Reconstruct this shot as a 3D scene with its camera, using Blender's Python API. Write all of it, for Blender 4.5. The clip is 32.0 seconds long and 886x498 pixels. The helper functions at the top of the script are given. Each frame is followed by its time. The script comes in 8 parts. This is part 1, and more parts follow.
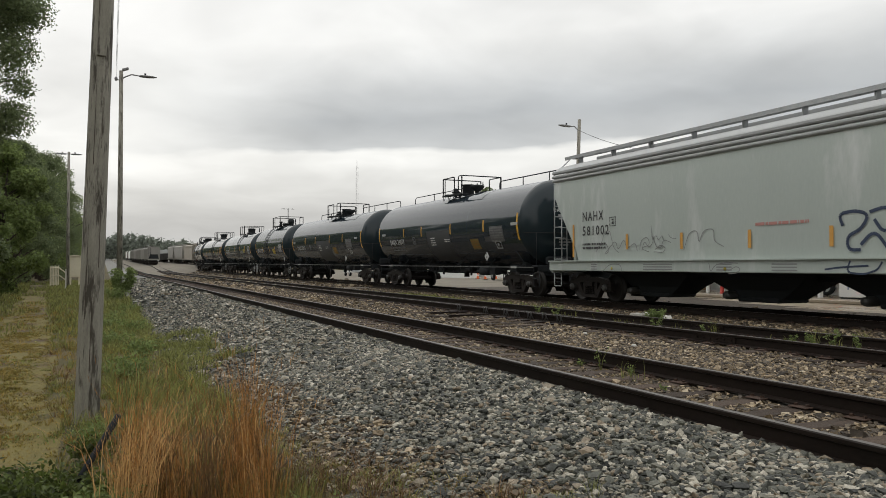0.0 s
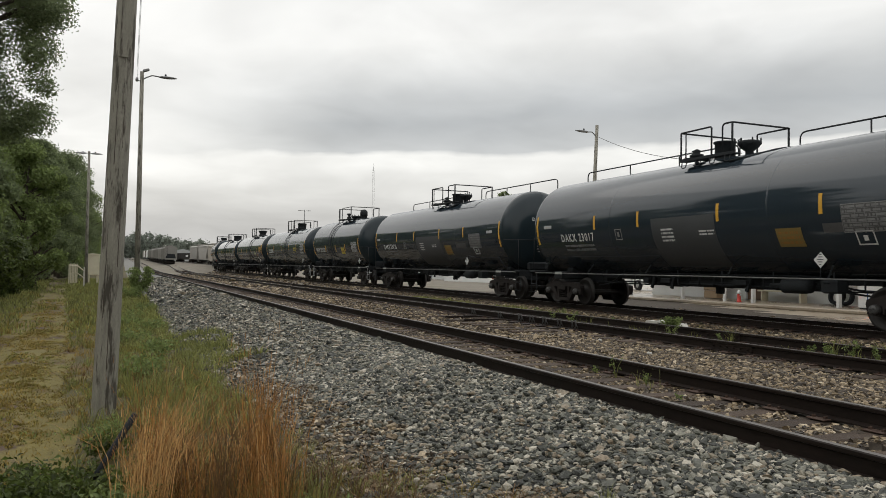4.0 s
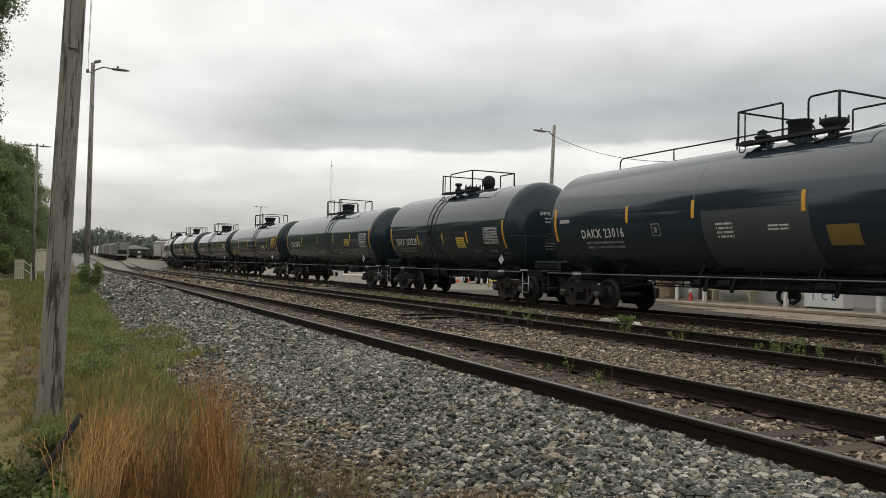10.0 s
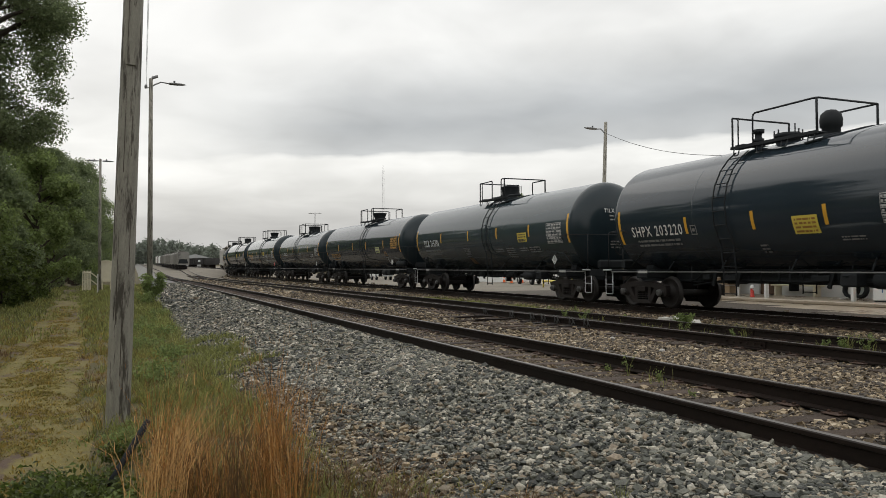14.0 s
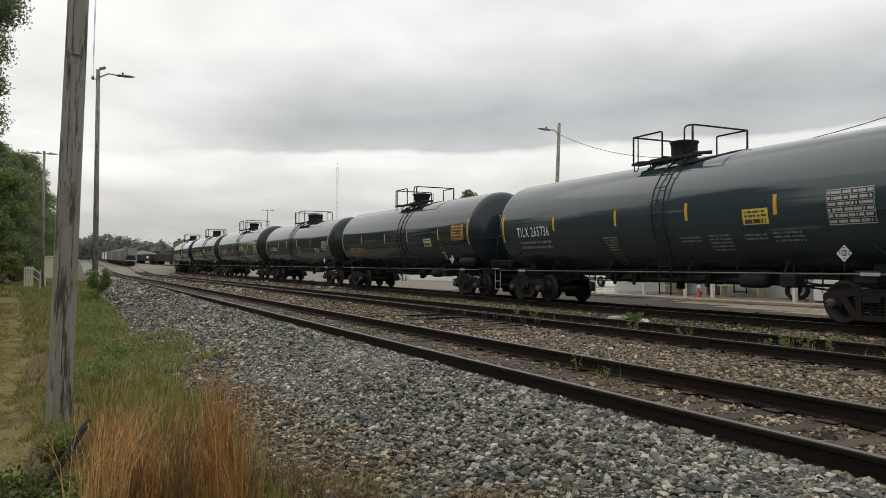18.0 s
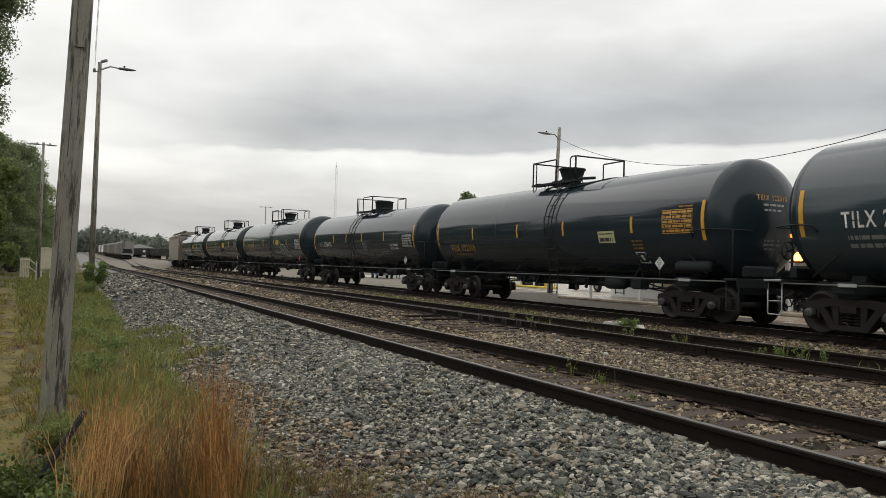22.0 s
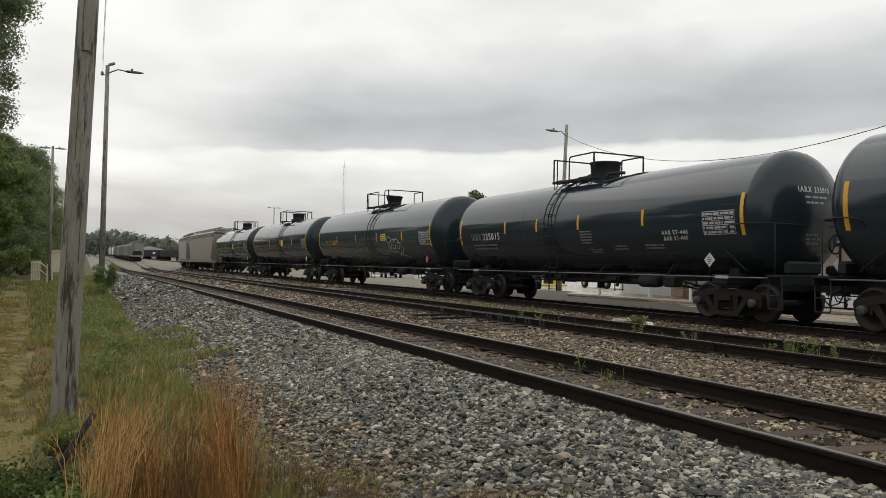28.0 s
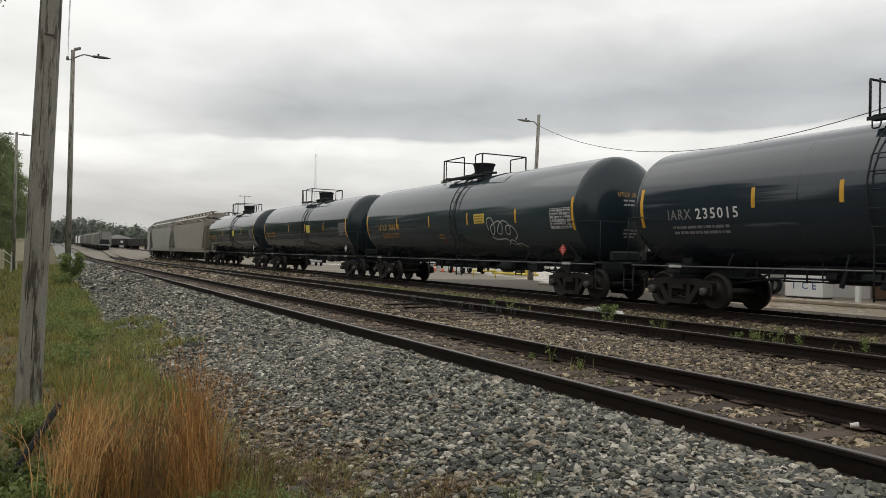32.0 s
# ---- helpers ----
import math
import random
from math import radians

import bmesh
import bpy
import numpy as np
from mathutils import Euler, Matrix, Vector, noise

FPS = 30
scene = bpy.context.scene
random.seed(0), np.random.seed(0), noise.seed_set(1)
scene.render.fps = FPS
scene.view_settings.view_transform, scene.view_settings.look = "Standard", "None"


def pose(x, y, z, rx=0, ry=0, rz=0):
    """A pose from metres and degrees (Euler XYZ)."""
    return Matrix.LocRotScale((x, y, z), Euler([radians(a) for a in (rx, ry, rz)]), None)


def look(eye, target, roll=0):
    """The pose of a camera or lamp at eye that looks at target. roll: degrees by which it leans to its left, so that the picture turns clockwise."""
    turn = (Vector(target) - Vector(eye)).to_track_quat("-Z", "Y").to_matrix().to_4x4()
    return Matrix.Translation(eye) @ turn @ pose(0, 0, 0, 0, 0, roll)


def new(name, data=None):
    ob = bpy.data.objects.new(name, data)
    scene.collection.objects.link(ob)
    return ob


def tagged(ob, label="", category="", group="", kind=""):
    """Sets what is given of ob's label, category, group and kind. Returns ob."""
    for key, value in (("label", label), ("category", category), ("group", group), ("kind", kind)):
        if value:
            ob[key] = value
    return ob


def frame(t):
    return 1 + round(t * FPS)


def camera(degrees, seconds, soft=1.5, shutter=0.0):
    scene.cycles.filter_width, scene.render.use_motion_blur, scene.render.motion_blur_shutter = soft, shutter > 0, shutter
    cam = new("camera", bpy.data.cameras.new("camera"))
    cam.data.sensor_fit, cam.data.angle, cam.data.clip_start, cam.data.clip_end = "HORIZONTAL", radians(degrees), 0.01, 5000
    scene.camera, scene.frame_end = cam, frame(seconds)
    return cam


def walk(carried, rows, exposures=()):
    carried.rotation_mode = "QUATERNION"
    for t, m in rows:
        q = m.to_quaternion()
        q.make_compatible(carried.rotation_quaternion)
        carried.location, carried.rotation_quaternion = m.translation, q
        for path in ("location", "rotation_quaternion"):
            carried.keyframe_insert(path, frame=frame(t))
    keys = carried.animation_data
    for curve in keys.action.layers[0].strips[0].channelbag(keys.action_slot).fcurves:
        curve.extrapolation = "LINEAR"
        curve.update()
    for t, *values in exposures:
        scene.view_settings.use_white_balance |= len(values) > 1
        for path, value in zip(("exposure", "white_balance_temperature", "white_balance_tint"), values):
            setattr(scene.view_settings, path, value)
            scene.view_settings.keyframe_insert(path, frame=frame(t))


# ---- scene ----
# Rail yard under an overcast sky: x to the right across the tracks, y along the rails, z = 0 at the near rail's head.
LENS = 60.3
PATH = [  # seconds, yaw, pitch, roll, eye
    (0, -24.11, 1.24, -0.03, -0.019, 0.012, 1.099), (0.5, -24.25, 1.31, 0.34, -0.019, 0.010, 1.100), (1, -24.23, 1.52, 0.07, -0.023, 0.013, 1.104),
    (1.5, -24.10, 1.71, 0.06, -0.017, 0.011, 1.105), (2, -23.81, 1.60, 0.36, -0.019, 0.014, 1.103), (2.5, -23.34, 1.60, 0.73, -0.027, 0.019, 1.104),
    (3, -23.06, 1.62, 0.88, -0.030, 0.020, 1.107), (3.5, -23.01, 1.44, 0.82, -0.030, 0.018, 1.106), (5.5, -23.00, 2.03, 1.25, -0.033, 0.005, 1.113),
    (6, -23.46, 2.07, 1.41, -0.034, 0.003, 1.109), (6.5, -23.87, 1.89, 1.25, -0.028, 0.002, 1.109), (7, -24.43, 2.02, 1.58, -0.028, 0.001, 1.103),
    (7.5, -25.00, 2.54, 1.93, -0.013, 0.003, 1.109), (8, -26.14, 2.98, 2.25, 0.000, -0.012, 1.112), (8.5, -26.90, 2.71, 1.31, 0.001, -0.016, 1.120),
    (9, -26.84, 2.16, 0.73, 0.003, -0.002, 1.116), (9.5, -26.52, 1.81, 1.18, -0.005, -0.004, 1.120), (10, -26.12, 1.39, 1.15, -0.008, 0.002, 1.116),
    (10.5, -25.48, 1.21, 0.75, -0.012, 0.003, 1.112), (11, -24.65, 1.28, 0.46, -0.009, 0.009, 1.112), (11.5, -23.86, 1.37, 0.24, -0.013, 0.010, 1.112),
    (12, -22.90, 1.21, 0.36, -0.016, 0.011, 1.113), (12.5, -22.30, 1.52, 0.67, -0.013, 0.010, 1.114), (13, -22.32, 1.62, 0.33, -0.010, 0.014, 1.116),
    (13.5, -22.19, 1.50, -0.36, -0.007, 0.017, 1.110), (14, -22.15, 1.52, -0.23, -0.010, 0.015, 1.115), (14.5, -22.99, 2.15, 0.53, -0.029, -0.001, 1.116),
    (16.5, -25.92, 2.37, 1.28, -0.012, -0.008, 1.108), (17, -26.10, 2.41, 1.17, -0.004, -0.004, 1.109), (17.5, -25.85, 2.12, 0.81, 0.000, 0.001, 1.108),
    (18, -25.59, 1.42, 0.21, 0.013, 0.005, 1.106), (18.5, -25.75, 1.46, 0.14, 0.008, 0.001, 1.110), (19, -26.17, 1.86, 0.53, 0.009, -0.007, 1.115),
    (19.5, -26.31, 2.01, 0.79, 0.007, -0.007, 1.112), (20, -26.10, 1.72, 0.87, 0.008, -0.006, 1.112), (20.5, -26.11, 1.57, 1.17, 0.002, -0.003, 1.110),
    (21, -26.25, 1.68, 1.38, 0.001, -0.007, 1.116), (21.5, -26.20, 1.66, 1.57, -0.003, -0.003, 1.108), (22, -25.80, 1.52, 1.63, -0.008, -0.008, 1.107),
    (22.5, -25.50, 1.43, 1.93, 0.001, -0.005, 1.111), (23, -25.59, 1.45, 2.09, 0.007, -0.002, 1.110), (23.5, -25.49, 1.36, 1.94, 0.011, 0.003, 1.110),
    (24, -25.92, 1.16, 1.46, 0.019, -0.002, 1.110), (24.5, -26.71, 0.73, 0.81, 0.036, -0.000, 1.106), (26.5, -26.35, 1.04, 0.06, 0.031, -0.009, 1.111),
    (27, -25.99, 1.30, 0.54, 0.025, -0.002, 1.112), (27.5, -25.43, 1.40, 0.87, 0.017, -0.002, 1.110), (28, -25.16, 1.41, 1.04, 0.014, -0.008, 1.109),
    (28.5, -25.54, 1.33, 1.16, 0.019, -0.015, 1.107), (29, -25.82, 1.03, 1.11, 0.022, -0.006, 1.110), (29.5, -26.64, 0.96, 1.26, 0.018, -0.014, 1.111),
    (30, -27.56, 1.04, 1.53, 0.022, -0.010, 1.107), (30.5, -27.76, 0.93, 1.52, 0.022, -0.012, 1.109), (31, -27.66, 0.70, 1.28, 0.019, -0.016, 1.108),
    (31.5, -27.43, 0.58, 1.14, 0.020, -0.015, 1.110), (32, -27.25, 0.65, 1.13, 0.022, -0.013, 1.107),
]


def aim(yaw, pitch, roll, x, y, z):
    a, p = radians(yaw), radians(pitch)
    eye = Vector((x, y, z))
    return look(eye, eye + Vector((-math.sin(a) * math.cos(p), math.cos(a) * math.cos(p), math.sin(p))), roll)


cam = camera(LENS, 32.0, soft=0.6, shutter=0.12)
walk(cam, [(t, aim(*way)) for t, *way in PATH], [(0, 0.0), (32, 0.0)])

# ---- world and sun ----
world = bpy.data.worlds.new("overcast")
scene.world = world
world.use_nodes = True
wn, wl = world.node_tree.nodes, world.node_tree.links
wn.clear()


def node(tree, kind, **values):
    n = tree.nodes.new(kind)
    for key, value in values.items():
        if key in n.inputs:
            n.inputs[key].default_value = value
    return n


def ramp(tree, stops, mode="LINEAR"):
    n = tree.nodes.new("ShaderNodeValToRGB")
    n.color_ramp.interpolation = mode
    while len(n.color_ramp.elements) < len(stops):
        n.color_ramp.elements.new(0.5)
    for e, (at, c) in zip(n.color_ramp.elements, stops):
        e.position = at
        e.color = (*c, 1) if len(c) == 3 else c
    return n


def grey(v, warm=0.0):
    return (v * (1 + 0.2 * warm), v, v * (1 - 1.6 * warm))


def build_sky():
    tree = world.node_tree
    sky = wn.new("ShaderNodeTexSky")
    sky.sky_type, sky.sun_disc = "NISHITA", False
    sky.sun_elevation, sky.sun_rotation = radians(48), radians(-20)
    sky.air_density, sky.dust_density = 1.5, 4.0
    coord = wn.new("ShaderNodeTexCoord")
    part_xyz = wn.new("ShaderNodeSeparateXYZ")
    wl.new(coord.outputs["Generated"], part_xyz.inputs[0])

    def calc(op, a, b, c=None):
        n = wn.new("ShaderNodeMath")
        n.operation = op
        for k, v in enumerate((a, b, c)):
            if v is None:
                continue
            if isinstance(v, (int, float)):
                n.inputs[k].default_value = v
            else:
                wl.new(v, n.inputs[k])
        return n.outputs[0]

    # a flat cloud deck seen in perspective: streaks and billows
    lifted = calc("ADD", calc("ABSOLUTE", part_xyz.outputs["Z"], 0), 0.16)
    flat = wn.new("ShaderNodeCombineXYZ")
    wl.new(calc("DIVIDE", part_xyz.outputs["X"], lifted), flat.inputs[0])
    wl.new(calc("DIVIDE", part_xyz.outputs["Y"], lifted), flat.inputs[1])
    wide = node(tree, "ShaderNodeTexNoise", Scale=0.75, Detail=2.0, Roughness=0.45, Distortion=0.3)
    fine = node(tree, "ShaderNodeTexNoise", Scale=2.2, Detail=3.0, Roughness=0.5, Distortion=0.5)
    for n in (wide, fine):
        wl.new(flat.outputs[0], n.inputs["Vector"])
    # puffs on the edge of the darker bank
    stretch = wn.new("ShaderNodeMapping")
    stretch.inputs["Scale"].default_value = (5.0, 5.0, 14.0)
    wl.new(coord.outputs["Generated"], stretch.inputs[0])
    puff = node(tree, "ShaderNodeTexNoise", Scale=1.6, Detail=4.0, Roughness=0.5)
    wl.new(stretch.outputs[0], puff.inputs["Vector"])
    level = calc("MULTIPLY_ADD", wide.outputs[0], 0.045, calc("MULTIPLY_ADD", part_xyz.outputs["X"], -0.04, calc("ADD", part_xyz.outputs["Z"], 0.022)))
    level = calc("MULTIPLY_ADD", puff.outputs[0], 0.03, level)
    level = calc("SUBTRACT", level, 0.042)
    open_sky = ramp(tree, [(0.0, grey(0.55, 0.015)), (0.06, grey(0.6, 0.015)), (0.105, grey(0.76, 0.02)), (0.14, grey(0.93, 0.02)), (0.34, grey(0.97, 0.015)), (0.5, grey(1.06, 0.015)), (0.8, grey(1.1, 0.01)), (1.0, grey(1.1, 0.01))], "EASE")
    wl.new(level, open_sky.inputs[0])
    bank = ramp(tree, [(0.15, (0, 0, 0)), (0.156, (0.78, 0.78, 0.78)), (0.19, (1, 1, 1)), (0.22, (0.75, 0.75, 0.75)), (0.285, (0, 0, 0))])
    wl.new(level, bank.inputs[0])
    # the bank thins out above the woods
    reach = ramp(tree, [(0.14, (0.1, 0.1, 0.1)), (0.36, (1, 1, 1))])
    wl.new(calc("MULTIPLY_ADD", wide.outputs[0], 0.25, part_xyz.outputs["X"]), reach.inputs[0])
    dark = calc("MULTIPLY", calc("MULTIPLY", bank.outputs[0], reach.outputs[0]), 0.95)
    tint = wn.new("ShaderNodeMix")
    tint.data_type = "RGBA"
    tint.inputs[7].default_value = (0.485, 0.505, 0.52, 1)
    wl.new(dark, tint.inputs[0])
    wl.new(open_sky.outputs[0], tint.inputs[6])
    lumps = node(tree, "ShaderNodeTexNoise", Scale=1.0, Detail=5.0, Roughness=0.5, Distortion=0.6)
    heap = wn.new("ShaderNodeMapping")
    heap.inputs["Scale"].default_value = (4.0, 4.0, 9.0)
    wl.new(coord.outputs["Generated"], heap.inputs[0])
    wl.new(heap.outputs[0], lumps.inputs["Vector"])
    billow = calc("MULTIPLY_ADD", fine.outputs[0], 0.4, 0.8)
    billow = calc("MULTIPLY", billow, calc("MULTIPLY_ADD", lumps.outputs[0], 0.34, 0.83))
    deck = wn.new("ShaderNodeVectorMath")
    deck.operation = "SCALE"
    wl.new(tint.outputs[2], deck.inputs[0])
    wl.new(billow, deck.inputs["Scale"])
    mix = wn.new("ShaderNodeMix")
    mix.data_type = "RGBA"
    mix.inputs[0].default_value = 0.94
    faint = wn.new("ShaderNodeVectorMath")
    faint.operation = "SCALE"
    faint.inputs["Scale"].default_value = 0.1
    wl.new(sky.outputs[0], faint.inputs[0])
    wl.new(faint.outputs[0], mix.inputs[6])
    wl.new(deck.outputs[0], mix.inputs[7])
    back = node(tree, "ShaderNodeBackground", Strength=1.0)
    wl.new(mix.outputs[2], back.inputs[0])
    out = wn.new("ShaderNodeOutputWorld")
    wl.new(back.outputs[0], out.inputs[0])


build_sky()
sun = new("sun", bpy.data.lights.new("sun", "SUN"))
sun.data.energy, sun.data.angle, sun.data.color = 0.6, radians(75), (1.0, 0.97, 0.93)
sun.matrix_world = look((0, 0, 60), (14, -20, 0))


# ---- materials ----
def mat(name, dark, light, rough=0.7, metal=0.0, scale=3.0, fine=40.0, bump=0.3, spread=0.5, random_by="", amount=0.25, rough_swing=0.12, space="Object", stain=None, stain_at=(0.55, 0.7), stain_scale=1.2, stretch=(1, 1, 1), coat=0.0):
    m = bpy.data.materials.new(name)
    m.use_nodes = True
    tree = m.node_tree
    link = tree.links.new
    bsdf = tree.nodes["Principled BSDF"]
    coord = tree.nodes.new("ShaderNodeTexCoord")
    mapping = tree.nodes.new("ShaderNodeMapping")
    mapping.inputs["Scale"].default_value = stretch
    link(coord.outputs[space], mapping.inputs[0])
    big = node(tree, "ShaderNodeTexNoise", Scale=scale, Detail=5.0, Roughness=0.6)
    small = node(tree, "ShaderNodeTexNoise", Scale=fine, Detail=4.0, Roughness=0.65)
    for n in (big, small):
        link(mapping.outputs[0], n.inputs["Vector"])
    both = tree.nodes.new("ShaderNodeMath")
    both.operation = "MULTIPLY_ADD"
    both.inputs[1].default_value = 0.5
    half = tree.nodes.new("ShaderNodeMath")
    half.operation = "MULTIPLY"
    half.inputs[1].default_value = 0.5
    link(small.outputs[0], half.inputs[0])
    link(big.outputs[0], both.inputs[0])
    link(half.outputs[0], both.inputs[2])
    tone = ramp(tree, [(0.5 - 0.5 * spread, dark), (0.5 + 0.5 * spread, light)])
    link(both.outputs[0], tone.inputs[0])
    colour = tone.outputs[0]
    if stain:
        blot = node(tree, "ShaderNodeTexNoise", Scale=stain_scale, Detail=6.0, Roughness=0.7)
        link(mapping.outputs[0], blot.inputs["Vector"])
        mask = ramp(tree, [(stain_at[0], (0, 0, 0)), (stain_at[1], (1, 1, 1))])
        link(blot.outputs[0], mask.inputs[0])
        mix = tree.nodes.new("ShaderNodeMix")
        mix.data_type = "RGBA"
        mix.inputs[7].default_value = (*stain, 1)
        link(mask.outputs[0], mix.inputs[0])
        link(colour, mix.inputs[6])
        colour = mix.outputs[2]
    if random_by:
        if random_by == "object":
            pick = tree.nodes.new("ShaderNodeObjectInfo").outputs["Random"]
        else:
            pick = tree.nodes.new("ShaderNodeNewGeometry").outputs["Random Per Island"]
        span = tree.nodes.new("ShaderNodeMapRange")
        span.inputs[3].default_value, span.inputs[4].default_value = 1 - amount, 1 + amount
        link(pick, span.inputs[0])
        vary = tree.nodes.new("ShaderNodeHueSaturation")
        link(span.outputs[0], vary.inputs["Value"])
        link(colour, vary.inputs["Color"])
        colour = vary.outputs[0]
    link(colour, bsdf.inputs["Base Color"])
    shine = tree.nodes.new("ShaderNodeMapRange")
    shine.inputs[3].default_value, shine.inputs[4].default_value = max(rough - rough_swing, 0.03), min(rough + rough_swing, 1)
    link(big.outputs[0], shine.inputs[0])
    link(shine.outputs[0], bsdf.inputs["Roughness"])
    bsdf.inputs["Metallic"].default_value = metal
    if coat:
        bsdf.inputs["Coat Weight"].default_value, bsdf.inputs["Coat Roughness"].default_value = coat, 0.12
    if bump:
        relief = node(tree, "ShaderNodeBump", Strength=bump, Distance=0.01)
        link(small.outputs[0], relief.inputs["Height"])
        link(relief.outputs[0], bsdf.inputs["Normal"])
    return m


def glow(name, colour, strength):
    m = bpy.data.materials.new(name)
    m.use_nodes = True
    b = m.node_tree.nodes["Principled BSDF"]
    b.inputs["Base Color"].default_value = (*colour, 1)
    b.inputs["Emission Color"].default_value = (*colour, 1)
    b.inputs["Emission Strength"].default_value = strength
    return m


def stone_mat(name, stops, source, bump=0.5):
    """Broken stone: each piece takes its own tone from the stops, with grain and pale faces."""
    m = bpy.data.materials.new(name)
    m.use_nodes = True
    tree = m.node_tree
    link = tree.links.new
    bsdf = tree.nodes["Principled BSDF"]
    if source == "object":
        pick = tree.nodes.new("ShaderNodeObjectInfo").outputs["Random"]
    else:
        pick = tree.nodes.new("ShaderNodeNewGeometry").outputs["Random Per Island"]
    tone = ramp(tree, stops)
    link(pick, tone.inputs[0])
    coord = tree.nodes.new("ShaderNodeTexCoord")
    grain = node(tree, "ShaderNodeTexNoise", Scale=45.0, Detail=5.0, Roughness=0.7)
    link(coord.outputs["Object"], grain.inputs["Vector"])
    span = tree.nodes.new("ShaderNodeMapRange")
    span.inputs[1].default_value, span.inputs[2].default_value = 0.3, 0.7
    span.inputs[3].default_value, span.inputs[4].default_value = 0.6, 1.4
    link(grain.outputs[0], span.inputs[0])
    vary = tree.nodes.new("ShaderNodeHueSaturation")
    link(span.outputs[0], vary.inputs["Value"])
    link(tone.outputs[0], vary.inputs["Color"])
    link(vary.outputs[0], bsdf.inputs["Base Color"])
    bsdf.inputs["Roughness"].default_value = 0.62
    relief = node(tree, "ShaderNodeBump", Strength=bump, Distance=0.008)
    link(grain.outputs[0], relief.inputs["Height"])
    link(relief.outputs[0], bsdf.inputs["Normal"])
    return m


GREY_STONES = [(0.0, (0.0171, 0.0185, 0.0152)), (0.28, (0.0475, 0.0503, 0.0408)), (0.52, (0.1092, 0.1102, 0.0864)), (0.7, (0.19, 0.1824, 0.1425)), (0.8, (0.209, 0.1615, 0.1064)), (0.9, (0.3135, 0.2964, 0.2375)), (1.0, (0.456, 0.418, 0.342))]
TAN_STONES = [(0.0, (0.021, 0.0145, 0.0084)), (0.3, (0.0556, 0.039, 0.0219)), (0.6, (0.1239, 0.09, 0.0493)), (0.82, (0.2205, 0.164, 0.093)), (0.94, (0.336, 0.262, 0.1655)), (1.0, (0.4515, 0.38, 0.2697))]

M = {}
M["tank"] = mat("black tank paint", (0.018, 0.027, 0.035), (0.026, 0.037, 0.047), 0.085, 0, 0.5, 26, 0.008, 0.5, rough_swing=0.03, coat=0.06)
M["tank"].node_tree.nodes["Principled BSDF"].inputs["Specular IOR Level"].default_value = 0.52
M["tank_end"] = mat("black tank end paint", (0.015, 0.024, 0.029), (0.023, 0.034, 0.04), 0.17, 0, 0.6, 26, 0.015, 0.5, rough_swing=0.05)
M["tank_end"].node_tree.nodes["Principled BSDF"].inputs["Specular IOR Level"].default_value = 0.32
M["tank_worn"] = mat("weathered black tank paint", (0.027, 0.041, 0.048), (0.041, 0.059, 0.067), 0.09, 0, 0.5, 26, 0.01, 0.5, rough_swing=0.04, coat=0.06)
M["tank_worn"].node_tree.nodes["Principled BSDF"].inputs["Specular IOR Level"].default_value = 0.55
M["black"] = mat("black underframe paint", (0.013, 0.0155, 0.0175), (0.028, 0.031, 0.033), 0.75, 0, 2, 40, 0.15)
M["black"].node_tree.nodes["Principled BSDF"].inputs["Specular IOR Level"].default_value = 0.22
M["truck"] = mat("rusty cast steel", (0.009, 0.008, 0.0075), (0.026, 0.02, 0.017), 0.75, 0.1, 4, 50, 0.3)
M["truck"].node_tree.nodes["Principled BSDF"].inputs["Specular IOR Level"].default_value = 0.3
M["cap"] = mat("greasy grey bearing cap", (0.04, 0.04, 0.039), (0.1, 0.098, 0.093), 0.5, 0.3, 6, 60, 0.1)
M["wheel"] = mat("worn wheel steel", (0.009, 0.0085, 0.008), (0.029, 0.024, 0.021), 0.6, 0.3, 3, 60, 0.2)
M["tread"] = mat("bright wheel tread", (0.25, 0.24, 0.23), (0.4, 0.39, 0.37), 0.3, 0.9, 5, 80, 0.05)
M["yellow"] = mat("yellow reflective tape", (0.5, 0.26, 0.02), (0.72, 0.4, 0.04), 0.45, 0, 3, 50, 0.05)
M["white"] = mat("white lettering paint", (0.5, 0.5, 0.48), (0.75, 0.75, 0.73), 0.6, 0, 3, 60, 0.03)
M["dimwhite"] = mat("worn grey lettering", (0.1, 0.1, 0.1), (0.27, 0.27, 0.262), 0.7, 0, 5, 60, 0.03)
M["greywhite"] = mat("pale stencilled print", (0.28, 0.28, 0.275), (0.5, 0.5, 0.49), 0.7, 0, 5, 60, 0.03)
M["orange_dim"] = mat("faded orange stencil", (0.2, 0.09, 0.02), (0.36, 0.18, 0.04), 0.7, 0, 5, 60, 0.03)
M["faded_orange"] = mat("rubbed orange stencil", (0.06, 0.038, 0.02), (0.16, 0.095, 0.04), 0.7, 0, 5, 60, 0.03)
M["yellow_sign"] = mat("yellow sticker", (0.5, 0.4, 0.05), (0.7, 0.55, 0.1), 0.6, 0, 3, 60, 0.03)
M["red"] = mat("red paint", (0.45, 0.03, 0.02), (0.6, 0.05, 0.03), 0.5, 0, 3, 50, 0.05)
M["hopper"] = mat("grey covered hopper paint", (0.36, 0.405, 0.375), (0.45, 0.495, 0.46), 0.42, 0, 0.5, 20, 0.04, 0.6, stain=(0.58, 0.6, 0.585), stain_at=(0.55, 0.75), stain_scale=0.9, stretch=(1, 1, 0.25))
M["hopper_roof"] = mat("dull grey roof steel", (0.3, 0.31, 0.31), (0.4, 0.41, 0.41), 0.5, 0, 1.5, 30, 0.06)
